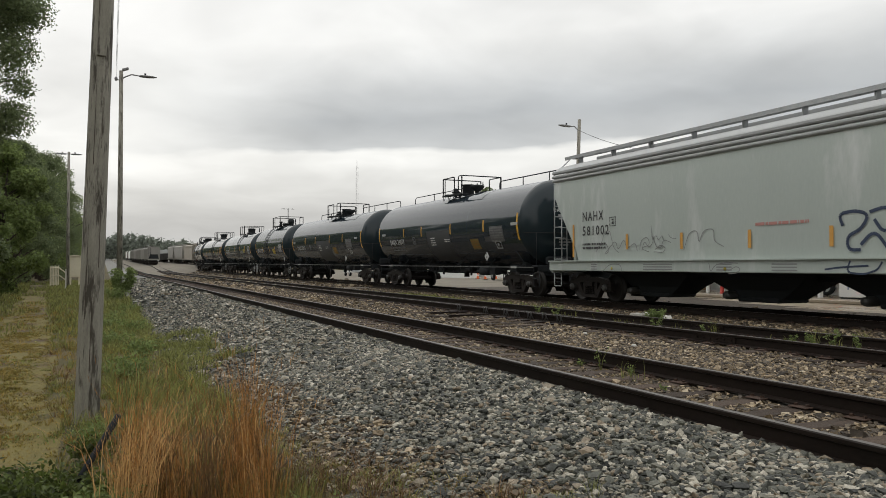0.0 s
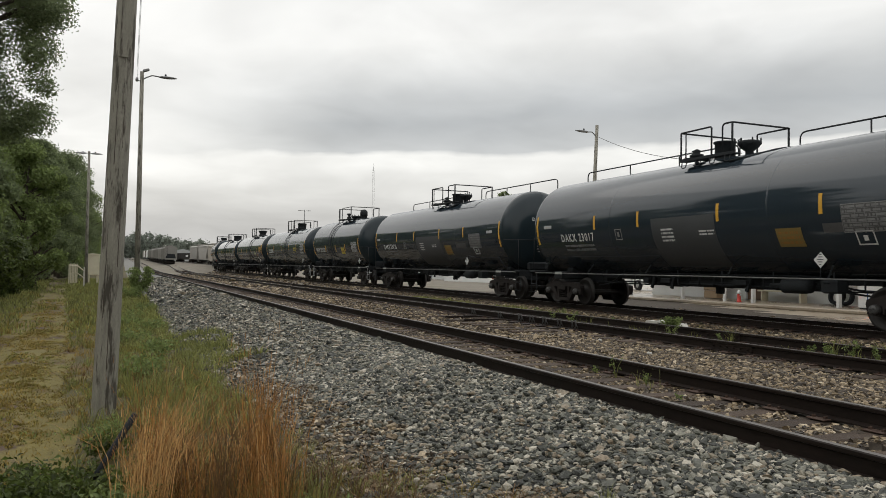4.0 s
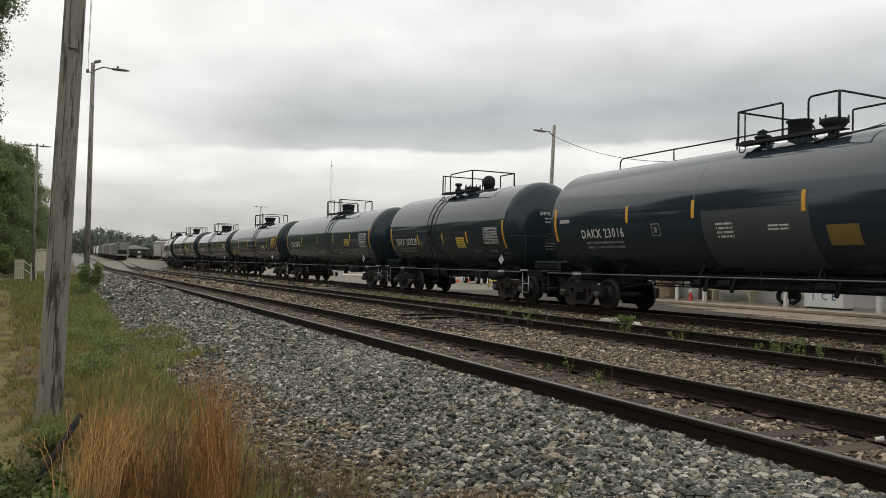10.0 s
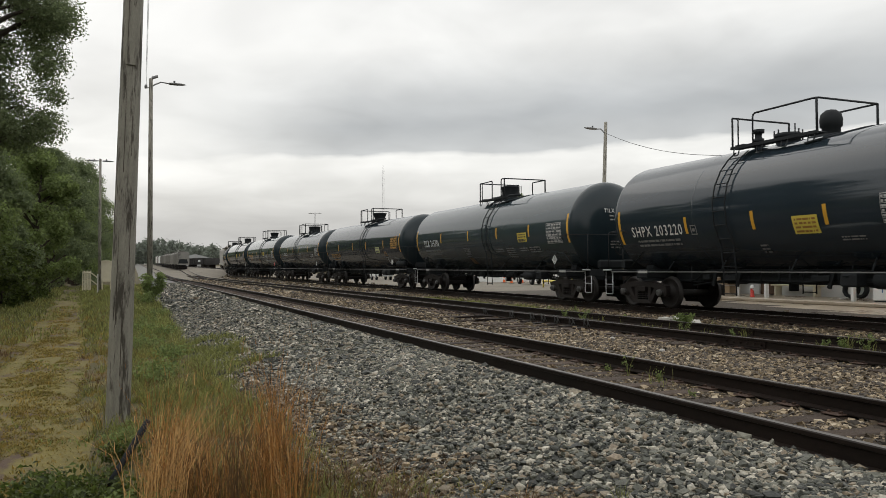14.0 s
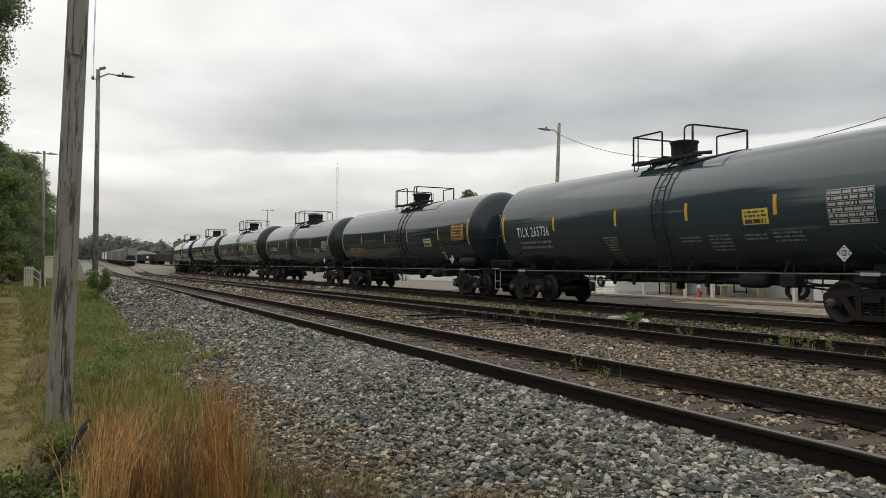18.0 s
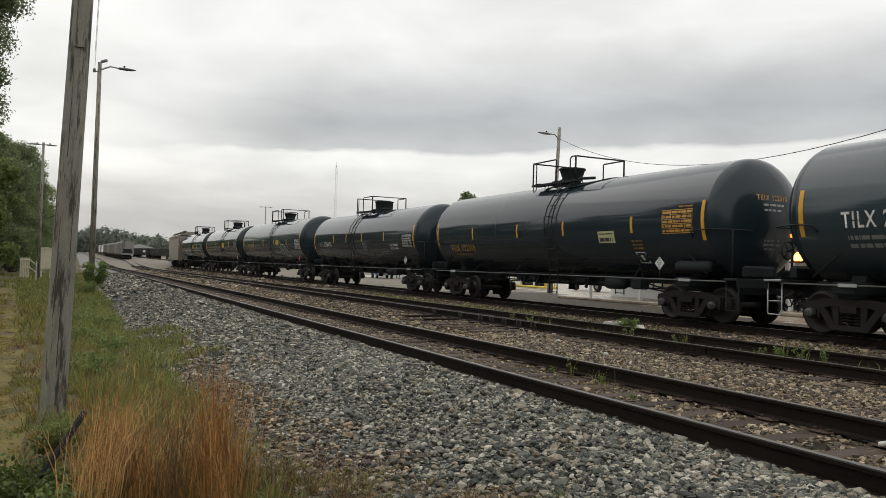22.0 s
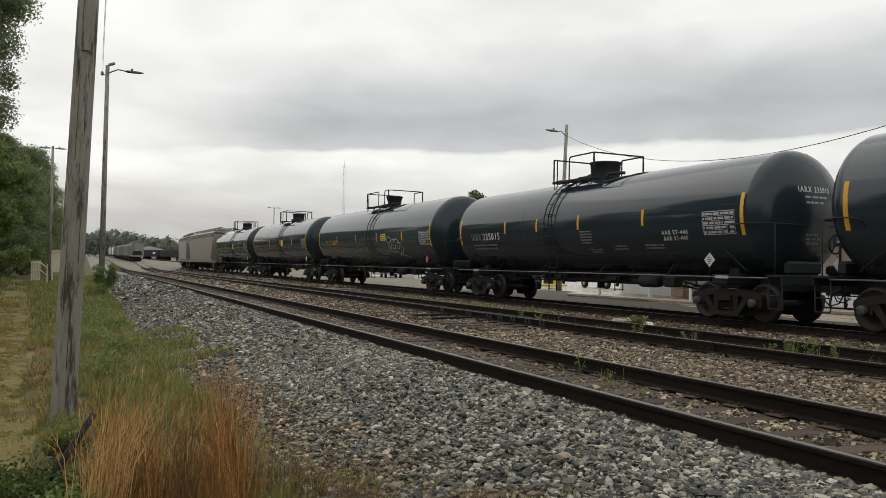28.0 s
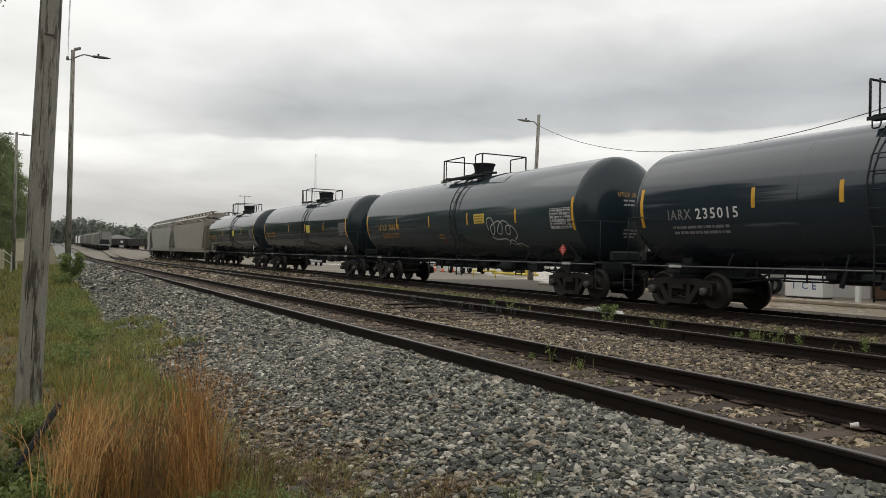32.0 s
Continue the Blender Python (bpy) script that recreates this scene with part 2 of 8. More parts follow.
M["galv"] = mat("galvanised grating", (0.3, 0.31, 0.32), (0.45, 0.46, 0.46), 0.45, 0.6, 4, 60, 0.1)
M["hopper_rust"] = mat("rust streaked hopper", (0.16, 0.14, 0.108), (0.4, 0.37, 0.32), 0.7, 0, 1.2, 18, 0.06, 0.7, stretch=(1, 1, 0.12))
M["hopper_pale"] = mat("pale weathered hopper", (0.22, 0.212, 0.19), (0.38, 0.365, 0.335), 0.65, 0, 1.0, 18, 0.06, 0.6, stretch=(1, 1, 0.2))
M["gondola"] = mat("dark gondola steel", (0.012, 0.012, 0.013), (0.04, 0.036, 0.033), 0.65, 0, 1.2, 20, 0.1)
M["rail"] = mat("dark rusted rail", (0.007, 0.0055, 0.0046), (0.023, 0.0155, 0.012), 0.55, 0.1, 2.5, 40, 0.25, stretch=(1, 0.3, 1))
M["rail"].node_tree.nodes["Principled BSDF"].inputs["Specular IOR Level"].default_value = 0.15
M["railtop"] = mat("worn rail head", (0.085, 0.076, 0.068), (0.17, 0.157, 0.143), 0.42, 0.6, 2, 60, 0.05, stretch=(1, 0.2, 1))
M["tie"] = mat("wet weathered tie", (0.015, 0.011, 0.0085), (0.11, 0.08, 0.06), 0.75, 0, 3, 40, 0.6, 0.45, "object", 0.4, stretch=(1, 8, 4))
M["tie"].node_tree.nodes["Principled BSDF"].inputs["Specular IOR Level"].default_value = 0.22
M["plate"] = mat("rusty tie plate", (0.028, 0.018, 0.013), (0.085, 0.045, 0.029), 0.75, 0.15, 6, 60, 0.2)
M["stone"] = stone_mat("grey granite ballast", GREY_STONES, "island")
M["stone_one"] = stone_mat("grey granite stone", GREY_STONES, "object")
M["tanstone"] = stone_mat("brown dirty ballast", TAN_STONES, "island")
# Near-black tone puts the shade of gaps between stones into both beds.
M["ballast_bed"] = mat("gap-shaded grey ballast bed", (0.008, 0.008, 0.0075), (0.05, 0.05, 0.047), 0.9, 0, 14, 34, 1.0, 0.35, space="Object")
M["tan_bed"] = mat("gap-shaded brown ballast bed", (0.018, 0.014, 0.01), (0.1, 0.08, 0.06), 0.9, 0, 14, 34, 1.0, 0.4, space="Object")
M["concrete"] = mat("wet concrete lot", (0.23, 0.195, 0.145), (0.43, 0.365, 0.28), 0.3, 0, 0.35, 12, 0.03, 0.6, rough_swing=0.24, stain=(0.155, 0.13, 0.098), stain_at=(0.5, 0.7), stain_scale=0.3)
M["concrete"].node_tree.nodes["Principled BSDF"].inputs["Specular IOR Level"].default_value = 0.5
M["wood"] = mat("grey weathered pole wood", (0.12, 0.112, 0.092), (0.39, 0.37, 0.31), 0.85, 0, 4, 50, 0.9, 0.5, stretch=(4, 4, 0.5), stain=(0.062, 0.054, 0.042), stain_at=(0.52, 0.6), stain_scale=2.6)
M["sedge_dark"] = mat("brown dead sedge", (0.075, 0.04, 0.016), (0.2, 0.115, 0.045), 0.8, 0, 1.2, 9, 0.0, 0.8, "island", 0.4)
M["steel"] = mat("dull lamp steel", (0.16, 0.16, 0.16), (0.26, 0.26, 0.255), 0.5, 0.3, 3, 40, 0.1)
M["wire"] = mat("black cable", (0.02, 0.02, 0.02), (0.05, 0.05, 0.05), 0.6, 0, 3, 40, 0.0)
M["leaf"] = mat("green oak leaves", (0.105, 0.14, 0.066), (0.23, 0.275, 0.13), 0.6, 0, 0.5, 5, 0.0, 0.7, "island", 0.3)
M["leaf_light"] = mat("fresh green leaves", (0.115, 0.158, 0.045), (0.255, 0.32, 0.11), 0.6, 0, 0.5, 5, 0.0, 0.7, "island", 0.4)
# Leaf tone lifted to grey-green, so distance haze is in the colour.
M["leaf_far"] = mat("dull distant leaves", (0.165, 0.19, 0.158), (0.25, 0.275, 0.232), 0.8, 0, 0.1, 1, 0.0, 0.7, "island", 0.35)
M["bark"] = mat("brown bark", (0.03, 0.024, 0.018), (0.09, 0.07, 0.055), 0.9, 0, 4, 30, 0.6, stretch=(3, 3, 0.5))
M["leaf_dark"] = mat("dark leafy undergrowth", (0.022, 0.04, 0.008), (0.13, 0.165, 0.034), 0.55, 0, 3.0, 12, 0.0, 0.9, "island", 0.6)
M["grass"] = mat("spring grass", (0.085, 0.1, 0.026), (0.34, 0.345, 0.11), 0.65, 0, 0.8, 8, 0.0, 0.8, "island", 0.55)
M["grass_dull"] = mat("olive grass", (0.11, 0.092, 0.02), (0.36, 0.28, 0.075), 0.7, 0, 0.8, 8, 0.0, 0.8, "island", 0.55)
M["sedge"] = mat("orange broom sedge", (0.16, 0.068, 0.02), (0.54, 0.28, 0.085), 0.7, 0, 1.2, 9, 0.0, 0.8, "island", 0.5)
M["sedge_pale"] = mat("pale straw sedge", (0.36, 0.195, 0.07), (0.74, 0.49, 0.215), 0.7, 0, 1.2, 9, 0.0, 0.8, "island", 0.4)
# Earth darkened: the shade between grass tufts is in its colour.
M["earth"] = mat("gap-shaded grassy earth", (0.028, 0.025, 0.009), (0.105, 0.088, 0.024), 0.95, 0, 0.6, 18, 1.0, 0.7, space="Object", stain=(0.12, 0.078, 0.028), stain_at=(0.5, 0.66), stain_scale=0.45)
M["track_earth"] = mat("worn path of soil and moss", (0.07, 0.062, 0.017), (0.215, 0.17, 0.042), 0.95, 0, 1.6, 34, 1.0, 0.5, stretch=(1, 0.7, 1), stain=(0.075, 0.046, 0.03), stain_at=(0.52, 0.6), stain_scale=1.1)
M["pvc"] = mat("white plastic pipe", (0.42, 0.41, 0.37), (0.62, 0.61, 0.56), 0.5, 0, 3, 40, 0.05)
M["cream"] = mat("cream painted metal", (0.55, 0.5, 0.36), (0.75, 0.7, 0.55), 0.6, 0, 2, 40, 0.05)
M["wall_white"] = mat("white painted wall", (0.6, 0.61, 0.6), (0.76, 0.77, 0.75), 0.7, 0, 0.8, 30, 0.08)
M["window"] = mat("dark window glass", (0.02, 0.024, 0.027), (0.05, 0.055, 0.06), 0.12, 0, 1, 10, 0.0)
M["roof"] = mat("grey sheet roof", (0.3, 0.31, 0.31), (0.45, 0.46, 0.46), 0.5, 0.2, 1, 20, 0.05)
M["orange"] = mat("orange plastic", (0.6, 0.1, 0.02), (0.75, 0.16, 0.03), 0.5, 0, 3, 40, 0.05)
M["blue"] = mat("blue paint", (0.04, 0.09, 0.22), (0.07, 0.14, 0.3), 0.45, 0, 3, 40, 0.05)
M["straw"] = mat("straw coloured grass", (0.15, 0.108, 0.026), (0.42, 0.29, 0.075), 0.75, 0, 0.8, 8, 0.0, 0.8, "island", 0.5)
M["white_stone"] = mat("pale stone", (0.4, 0.39, 0.36), (0.6, 0.59, 0.55), 0.8, 0, 9, 60, 0.2)
M["galv_dull"] = mat("dull grey steel clip", (0.12, 0.12, 0.12), (0.22, 0.22, 0.21), 0.5, 0.5, 4, 60, 0.1)
M["clip"] = mat("worn steel clip", (0.06, 0.06, 0.06), (0.14, 0.14, 0.135), 0.5, 0.4, 4, 60, 0.1)
M["parked_grey"] = mat("grey weathered hopper", (0.15, 0.145, 0.13), (0.3, 0.29, 0.265), 0.7, 0, 1.0, 18, 0.06, 0.6, stretch=(1, 1, 0.2))
M["brown_door"] = mat("brown door paint", (0.1, 0.06, 0.035), (0.17, 0.1, 0.06), 0.5, 0, 2, 30, 0.05)
M["cardboard"] = mat("tan crate board", (0.28, 0.2, 0.12), (0.4, 0.29, 0.18), 0.8, 0, 2, 30, 0.1)
M["blue_spray"] = mat("dark blue spray paint", (0.02, 0.03, 0.06), (0.04, 0.06, 0.11), 0.6, 0, 3, 50, 0.02)
M["grey_spray"] = mat("thin grey spray paint", (0.17, 0.17, 0.17), (0.27, 0.27, 0.27), 0.6, 0, 3, 50, 0.02)
M["pink"] = mat("faded red stencil", (0.4, 0.18, 0.16), (0.5, 0.25, 0.22), 0.6, 0, 3, 50, 0.02)
M["dark_letter"] = mat("dark lettering", (0.03, 0.03, 0.032), (0.06, 0.06, 0.062), 0.6, 0, 3, 50, 0.02)
M["dull_yellow"] = mat("faded mustard paint", (0.16, 0.11, 0.03), (0.26, 0.18, 0.05), 0.6, 0, 3, 50, 0.03)
M["pale_sign"] = mat("pale yellow sign", (0.45, 0.45, 0.22), (0.6, 0.6, 0.33), 0.6, 0, 3, 50, 0.03)
M["dimgrey"] = mat("worn dark grey panel", (0.045, 0.045, 0.045), (0.09, 0.088, 0.085), 0.6, 0, 3, 50, 0.03)
M["card"] = mat("pale card", (0.3, 0.3, 0.29), (0.45, 0.45, 0.43), 0.6, 0, 3, 50, 0.03)
M["orange_bright"] = mat("orange stencil paint", (0.42, 0.22, 0.04), (0.6, 0.34, 0.08), 0.6, 0, 3, 50, 0.03)
M["red_dim"] = mat("dim red stencil", (0.14, 0.03, 0.02), (0.24, 0.06, 0.04), 0.6, 0, 3, 50, 0.03)
M["tape_orange"] = mat("orange faded tape", (0.5, 0.24, 0.04), (0.66, 0.36, 0.09), 0.5, 0, 3, 50, 0.03)
M["tank_grey"] = mat("dull grey jacket paint", (0.042, 0.046, 0.049), (0.066, 0.07, 0.073), 0.5, 0, 0.9, 26, 0.03, 0.5)
# Brown bed paled, with some distance haze in its colour.
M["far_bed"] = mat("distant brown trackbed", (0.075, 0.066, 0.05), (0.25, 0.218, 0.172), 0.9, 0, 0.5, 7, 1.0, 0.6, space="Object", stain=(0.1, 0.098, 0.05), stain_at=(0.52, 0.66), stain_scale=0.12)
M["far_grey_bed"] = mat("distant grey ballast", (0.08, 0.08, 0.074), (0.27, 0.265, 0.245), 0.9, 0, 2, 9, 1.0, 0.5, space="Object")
M["yardstone"] = stone_mat("dark oily ballast", [(at, (r * 0.62, g * 0.6, b * 0.6)) for at, (r, g, b) in TAN_STONES], "island")


def let_light_through(m, share):
    """Leaves and blades pass part of the light on."""
    tree = m.node_tree
    bsdf, out = tree.nodes["Principled BSDF"], tree.nodes["Material Output"]
    thin = tree.nodes.new("ShaderNodeBsdfTranslucent")
    tree.links.new(bsdf.inputs["Base Color"].links[0].from_socket, thin.inputs["Color"])
    mix = tree.nodes.new("ShaderNodeMixShader")
    mix.inputs[0].default_value = share
    tree.links.new(bsdf.outputs[0], mix.inputs[1])
    tree.links.new(thin.outputs[0], mix.inputs[2])
    tree.links.new(mix.outputs[0], out.inputs["Surface"])


for leafy in ("leaf", "leaf_dark", "leaf_light", "grass", "grass_dull", "sedge", "sedge_pale", "straw", "leaf_far"):
    let_light_through(M[leafy], 0.45)
M["marker"] = glow("amber spot glow", (1.0, 0.28, 0.03), 2.2)
M["amber"] = glow("amber lamp glow", (1.0, 0.3, 0.05), 11.0)


# ---- building helpers ----
class Shape:
    """Gathers vertices and faces for one mesh."""

    def __init__(self):
        self.v, self.f, self.smooth = [], [], []

    def add(self, verts, faces, smooth=False):
        n = len(self.v)
        self.v += [tuple(p) for p in verts]
        self.f += [tuple(n + i for i in q) for q in faces]
        self.smooth += [smooth] * len(faces)
        return self

    def box(self, c, size, m=None, bevel=0.0):
        hx, hy, hz = (s / 2 for s in size)
        if bevel:
            b = min(bevel, hx * 0.9, hy * 0.9, hz * 0.9)
            rings = []
            for z, i in ((-hz, b), (-hz + b, 0), (hz - b, 0), (hz, b)):
                rings.append([(-hx + i, -hy + i, z), (hx - i, -hy + i, z), (hx - i, hy - i, z), (-hx + i, hy - i, z)])
            pts = [p for ring in rings for p in ring]
            fs = [(3, 2, 1, 0), (12, 13, 14, 15)]
            for r in range(3):
                fs += [(r * 4 + k, r * 4 + (k + 1) % 4, r * 4 + 4 + (k + 1) % 4, r * 4 + 4 + k) for k in range(4)]
        else:
            pts = [(x, y, z) for z in (-hz, hz) for x, y in ((-hx, -hy), (hx, -hy), (hx, hy), (-hx, hy))]
            fs = [(3, 2, 1, 0), (4, 5, 6, 7), (0, 1, 5, 4), (1, 2, 6, 5), (2, 3, 7, 6), (3, 0, 4, 7)]
        turn = m or Matrix.Identity(3)
        return self.add([Vector(c) + turn @ Vector(p) for p in pts], fs)

    def tube(self, points, r, n=8, r_end=None, caps=True, smooth=True):
        pts = [Vector(p) for p in points]
        rings, last = [], None
        for i, p in enumerate(pts):
            d = (pts[min(i + 1, len(pts) - 1)] - pts[max(i - 1, 0)]).normalized()
            if last is None:
                a = d.orthogonal().normalized()
            else:
                a = (last - d * last.dot(d)).normalized()
            last, b = a, d.cross(a)
            k = r if r_end is None else r + (r_end - r) * i / (len(pts) - 1)
            rings.append([p + a * (k * math.cos(2 * math.pi * j / n)) + b * (k * math.sin(2 * math.pi * j / n)) for j in range(n)])
        fs = [(i * n + j, i * n + (j + 1) % n, (i + 1) * n + (j + 1) % n, (i + 1) * n + j) for i in range(len(pts) - 1) for j in range(n)]
        self.add([p for ring in rings for p in ring], fs, smooth)
        if caps:
            base = len(self.v) - len(pts) * n
            self.f += [tuple(base + j for j in reversed(range(n))), tuple(base + (len(pts) - 1) * n + j for j in range(n))]
            self.smooth += [False, False]
        return self

    def lathe(self, profile, origin=(0, 0, 0), axis="z", n=24, smooth=True):
        """profile: (radius, along) pairs, turned round the axis."""
        o = Vector(origin)
        pts = []
        for r, h in profile:
            for j in range(n):
                c, s = r * math.cos(2 * math.pi * j / n), r * math.sin(2 * math.pi * j / n)
                pts.append(o + Vector({"z": (c, s, h), "x": (h, c, s), "y": (s, h, c)}[axis]))
        fs = [(i * n + j, i * n + (j + 1) % n, (i + 1) * n + (j + 1) % n, (i + 1) * n + j) for i in range(len(profile) - 1) for j in range(n)]
        return self.add(pts, fs, smooth)

    def prism(self, outline, axis, lo, hi):
        """A closed outline of pairs, pushed along an axis from lo to hi."""
        put = {"x": lambda a, b, h: (h, a, b), "y": lambda a, b, h: (a, h, b), "z": lambda a, b, h: (a, b, h)}[axis]
        n = len(outline)
        pts = [put(a, b, lo) for a, b in outline] + [put(a, b, hi) for a, b in outline]
        fs = [tuple(range(n - 1, -1, -1)), tuple(range(n, 2 * n))] + [(j, (j + 1) % n, n + (j + 1) % n, n + j) for j in range(n)]
        return self.add(pts, fs)

    def mesh(self, name, material):
        me = bpy.data.meshes.new(name)
        me.from_pydata(self.v, [], self.f)
        me.polygons.foreach_set("use_smooth", self.smooth)
        for one in material if isinstance(material, (list, tuple)) else [material]:
            me.materials.append(one)
        bm = bmesh.new()
        bm.from_mesh(me)
        bmesh.ops.recalc_face_normals(bm, faces=bm.faces)
        bm.to_mesh(me)
        bm.free()
        me.update()
        return me


def part(name, shape, material, parent=None, label="", at=None):
    """One mesh object of a Shape or a ready mesh, under a thing or part."""
    me = shape.mesh(name, material) if isinstance(shape, Shape) else shape
    ob = new(name, me)
    if at is not None:
        ob.matrix_basis = at
    if parent is not None:
        ob.parent = parent
    if label:
        tagged(ob, label)
    return ob


def thing(name, label, category, at=None, group="", kind=""):
    ob = new(name)
    ob.empty_display_size = 0.2
    if at is not None:
        ob.matrix_basis = at
    return tagged(ob, label, category, group, kind)


def raw_mesh(name, verts, faces, material, smooth=False):
    """A large mesh from arrays: verts (n, 3), faces (m, 3 or 4)."""
    verts, faces = np.asarray(verts, np.float32), np.asarray(faces, np.int32)
    k = faces.shape[1]
    me = bpy.data.meshes.new(name)
    me.vertices.add(len(verts))
    me.vertices.foreach_set("co", verts.ravel())
    me.loops.add(faces.size)
    me.loops.foreach_set("vertex_index", faces.ravel())
    me.polygons.add(len(faces))
    me.polygons.foreach_set("loop_start", np.arange(0, faces.size, k, dtype=np.int32))
    me.polygons.foreach_set("use_smooth", np.full(len(faces), smooth))
    me.materials.append(material)
    me.update(calc_edges=True)
    me.validate()
    return me


rng = np.random.default_rng(7)


# ---- lie of the land ----
def spline(knots):
    """A natural cubic through (y, x) knots, straight before the first and after the last."""
    k = np.array(knots, float)
    ys, xs = k[:, 0], k[:, 1]
    n = len(ys)
    h = np.diff(ys)
    a, b = np.zeros((n, n)), np.zeros(n)
    a[0, 0] = a[-1, -1] = 1
    for i in range(1, n - 1):
        a[i, i - 1], a[i, i], a[i, i + 1] = h[i - 1], 2 * (h[i - 1] + h[i]), h[i]
        b[i] = 6 * ((xs[i + 1] - xs[i]) / h[i] - (xs[i] - xs[i - 1]) / h[i - 1])
    m = np.linalg.solve(a, b)

    def at(y):
        y = min(max(y, ys[0]), ys[-1])
        i = min(max(int(np.searchsorted(ys, y)) - 1, 0), n - 2)
        l, r, w = ys[i + 1] - y, y - ys[i], h[i]
        return (m[i] * l**3 + m[i + 1] * r**3) / (6 * w) + (xs[i] / w - m[i] * w / 6) * l + (xs[i + 1] / w - m[i + 1] * w / 6) * r

    return at


TRAIN_X = 15.43
train_x = spline([(-60, TRAIN_X), (0, TRAIN_X), (28, TRAIN_X), (40, 15.28), (50, 14.98), (60, 14.7), (70, 14.5), (80, 14.34), (90, 14.2), (100, 14.05), (112, 13.97), (126, 14.95), (141, 16.95), (160, 19.0), (176, 20.2), (193, 20.4), (216, 19.6), (240, 19.2), (300, 18.6), (420, 17.4)])
MIDDLE_X, NEAR_X, NEAR_RAIL, MIDDLE_RAIL, TRAIN_RAIL, LOT = 9.9, 5.075, 0.0, 0.0, -0.06, -0.2


def siding_x(y):
    """The siding swings away from the main line far down the yard."""
    return float(np.interp(y, [120, 213, 420], [MIDDLE_X, 11.95, 11.95]))


def grade(y):
    """The line climbs a little in the distance."""
    if y < 110:
        return 0.0
    if y < 185:
        return 1.0 * ((y - 110) / 75) ** 2
    return min(1.0 + 0.012 * (y - 185), 6.0)


def rise(y):
    """The train's line climbs against the main line as it goes off."""
    return 0.0045 * min(max(y - 20, 0), 105)


def toe(y):
    return 2.1 - 0.05 * min(y, 16)


def land(x, y):
    xs = [-3000, -60, -12, -4, -0.5, 0.9, toe(y), 3.2, 3.9, 4.24, 4.4, 6.3, 7.0, 8.3, 8.8, 11.1, 12.2, 13.8, 14.2, 17.2, 18.3, 19.2, 60, 3000]
    zs = [-0.9, -0.9, -0.8, -0.76, -0.72, -0.7, -0.62, -0.22, -0.155, -0.155, -0.2, -0.2, -0.235, -0.225, -0.2, -0.2, -0.235, -0.25, -0.26, -0.26, -0.24, LOT, LOT, LOT]
    z = float(np.interp(x, xs, zs)) + grade(y) + rise(y) * float(np.interp(x, [11.5, 13, 18, 20], [0, 1, 1, 0]))
    if -30 < x < 1.8 and -5 < y < 90:
        z += 0.05 * noise.noise((x * 0.7, y * 0.5, 3)) + 0.02 * noise.noise((x * 2.3, y * 2.1, 1))
        rut = abs(x - path_middle(y))
        z -= 0.05 * math.exp(-((rut - 0.55) / 0.3) ** 2)
    return z


def path_middle(y):
    return -0.65 - 0.058 * y


def build_ground():
    xs = [-3000, -1200, -400, -150, -80, -50, -30, -20, -14, -10, -8, -6.5, -5.5, -5, -4.5, -4, -3.6, -3.2, -2.8, -2.4, -2, -1.6, -1.2, -0.8, -0.4, 0, 0.4, 0.8, 1.1, 1.4, 1.7, 2.0, 2.3, 2.6, 2.9, 3.2, 3.5, 3.9, 4.24, 4.4,
          5.0, 5.8, 6.3, 6.6, 7.0, 7.6, 8.3, 8.8, 10, 11.1, 12.2, 13, 13.8, 14.2, 15.5, 17.2, 18.3, 19.2, 20, 21, 22, 23, 24, 25, 26, 27, 28, 29, 30, 32, 34, 36, 40, 60, 100, 200, 500, 1200, 3000]
    ys = [-200, -60, -20, -8, -3, 0, 1, 2] + [2 + 0.4 * i for i in range(1, 50)] + [22 + i for i in range(1, 20)] + [42 + 3 * i for i in range(1, 20)] + [105, 115, 125, 135, 145, 155, 165, 175, 185, 200, 230, 270, 330, 400, 600, 900, 1500, 3000]
    v = [(x, y, land(x, y)) for y in ys for x in xs]
    n = len(xs)
    f, kinds = [], []
    for j in range(len(ys) - 1):
        for i in range(n - 1):
            f.append((j * n + i, j * n + i + 1, (j + 1) * n + i + 1, (j + 1) * n + i))
            x, y = (xs[i] + xs[i + 1]) / 2, (ys[j] + ys[j + 1]) / 2
            wob = 0.12 * noise.noise((y * 0.9, 5, 2))
            if x < toe(y) + wob - 0.15:
                kinds.append(1 if abs(x - path_middle(y)) < 0.75 + 2 * wob and y < 70 else 0)
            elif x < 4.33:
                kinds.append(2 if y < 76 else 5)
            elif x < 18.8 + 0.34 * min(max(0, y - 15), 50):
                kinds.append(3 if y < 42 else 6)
            elif y < 120 and x < 60:
                kinds.append(4)
            else:
                kinds.append(0 if y > 150 and x > 30 else 6)
    me = bpy.data.meshes.new("ground")
    me.from_pydata(v, [], f)
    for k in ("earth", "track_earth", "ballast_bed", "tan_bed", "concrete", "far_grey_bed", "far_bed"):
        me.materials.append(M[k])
    me.polygons.foreach_set("material_index", kinds)
    me.polygons.foreach_set("use_smooth", [True] * len(f))
    return tagged(new("ground", me), "grassy verge, gravel trackbed and wet concrete lot", "ground", kind="structure")


ground = build_ground()


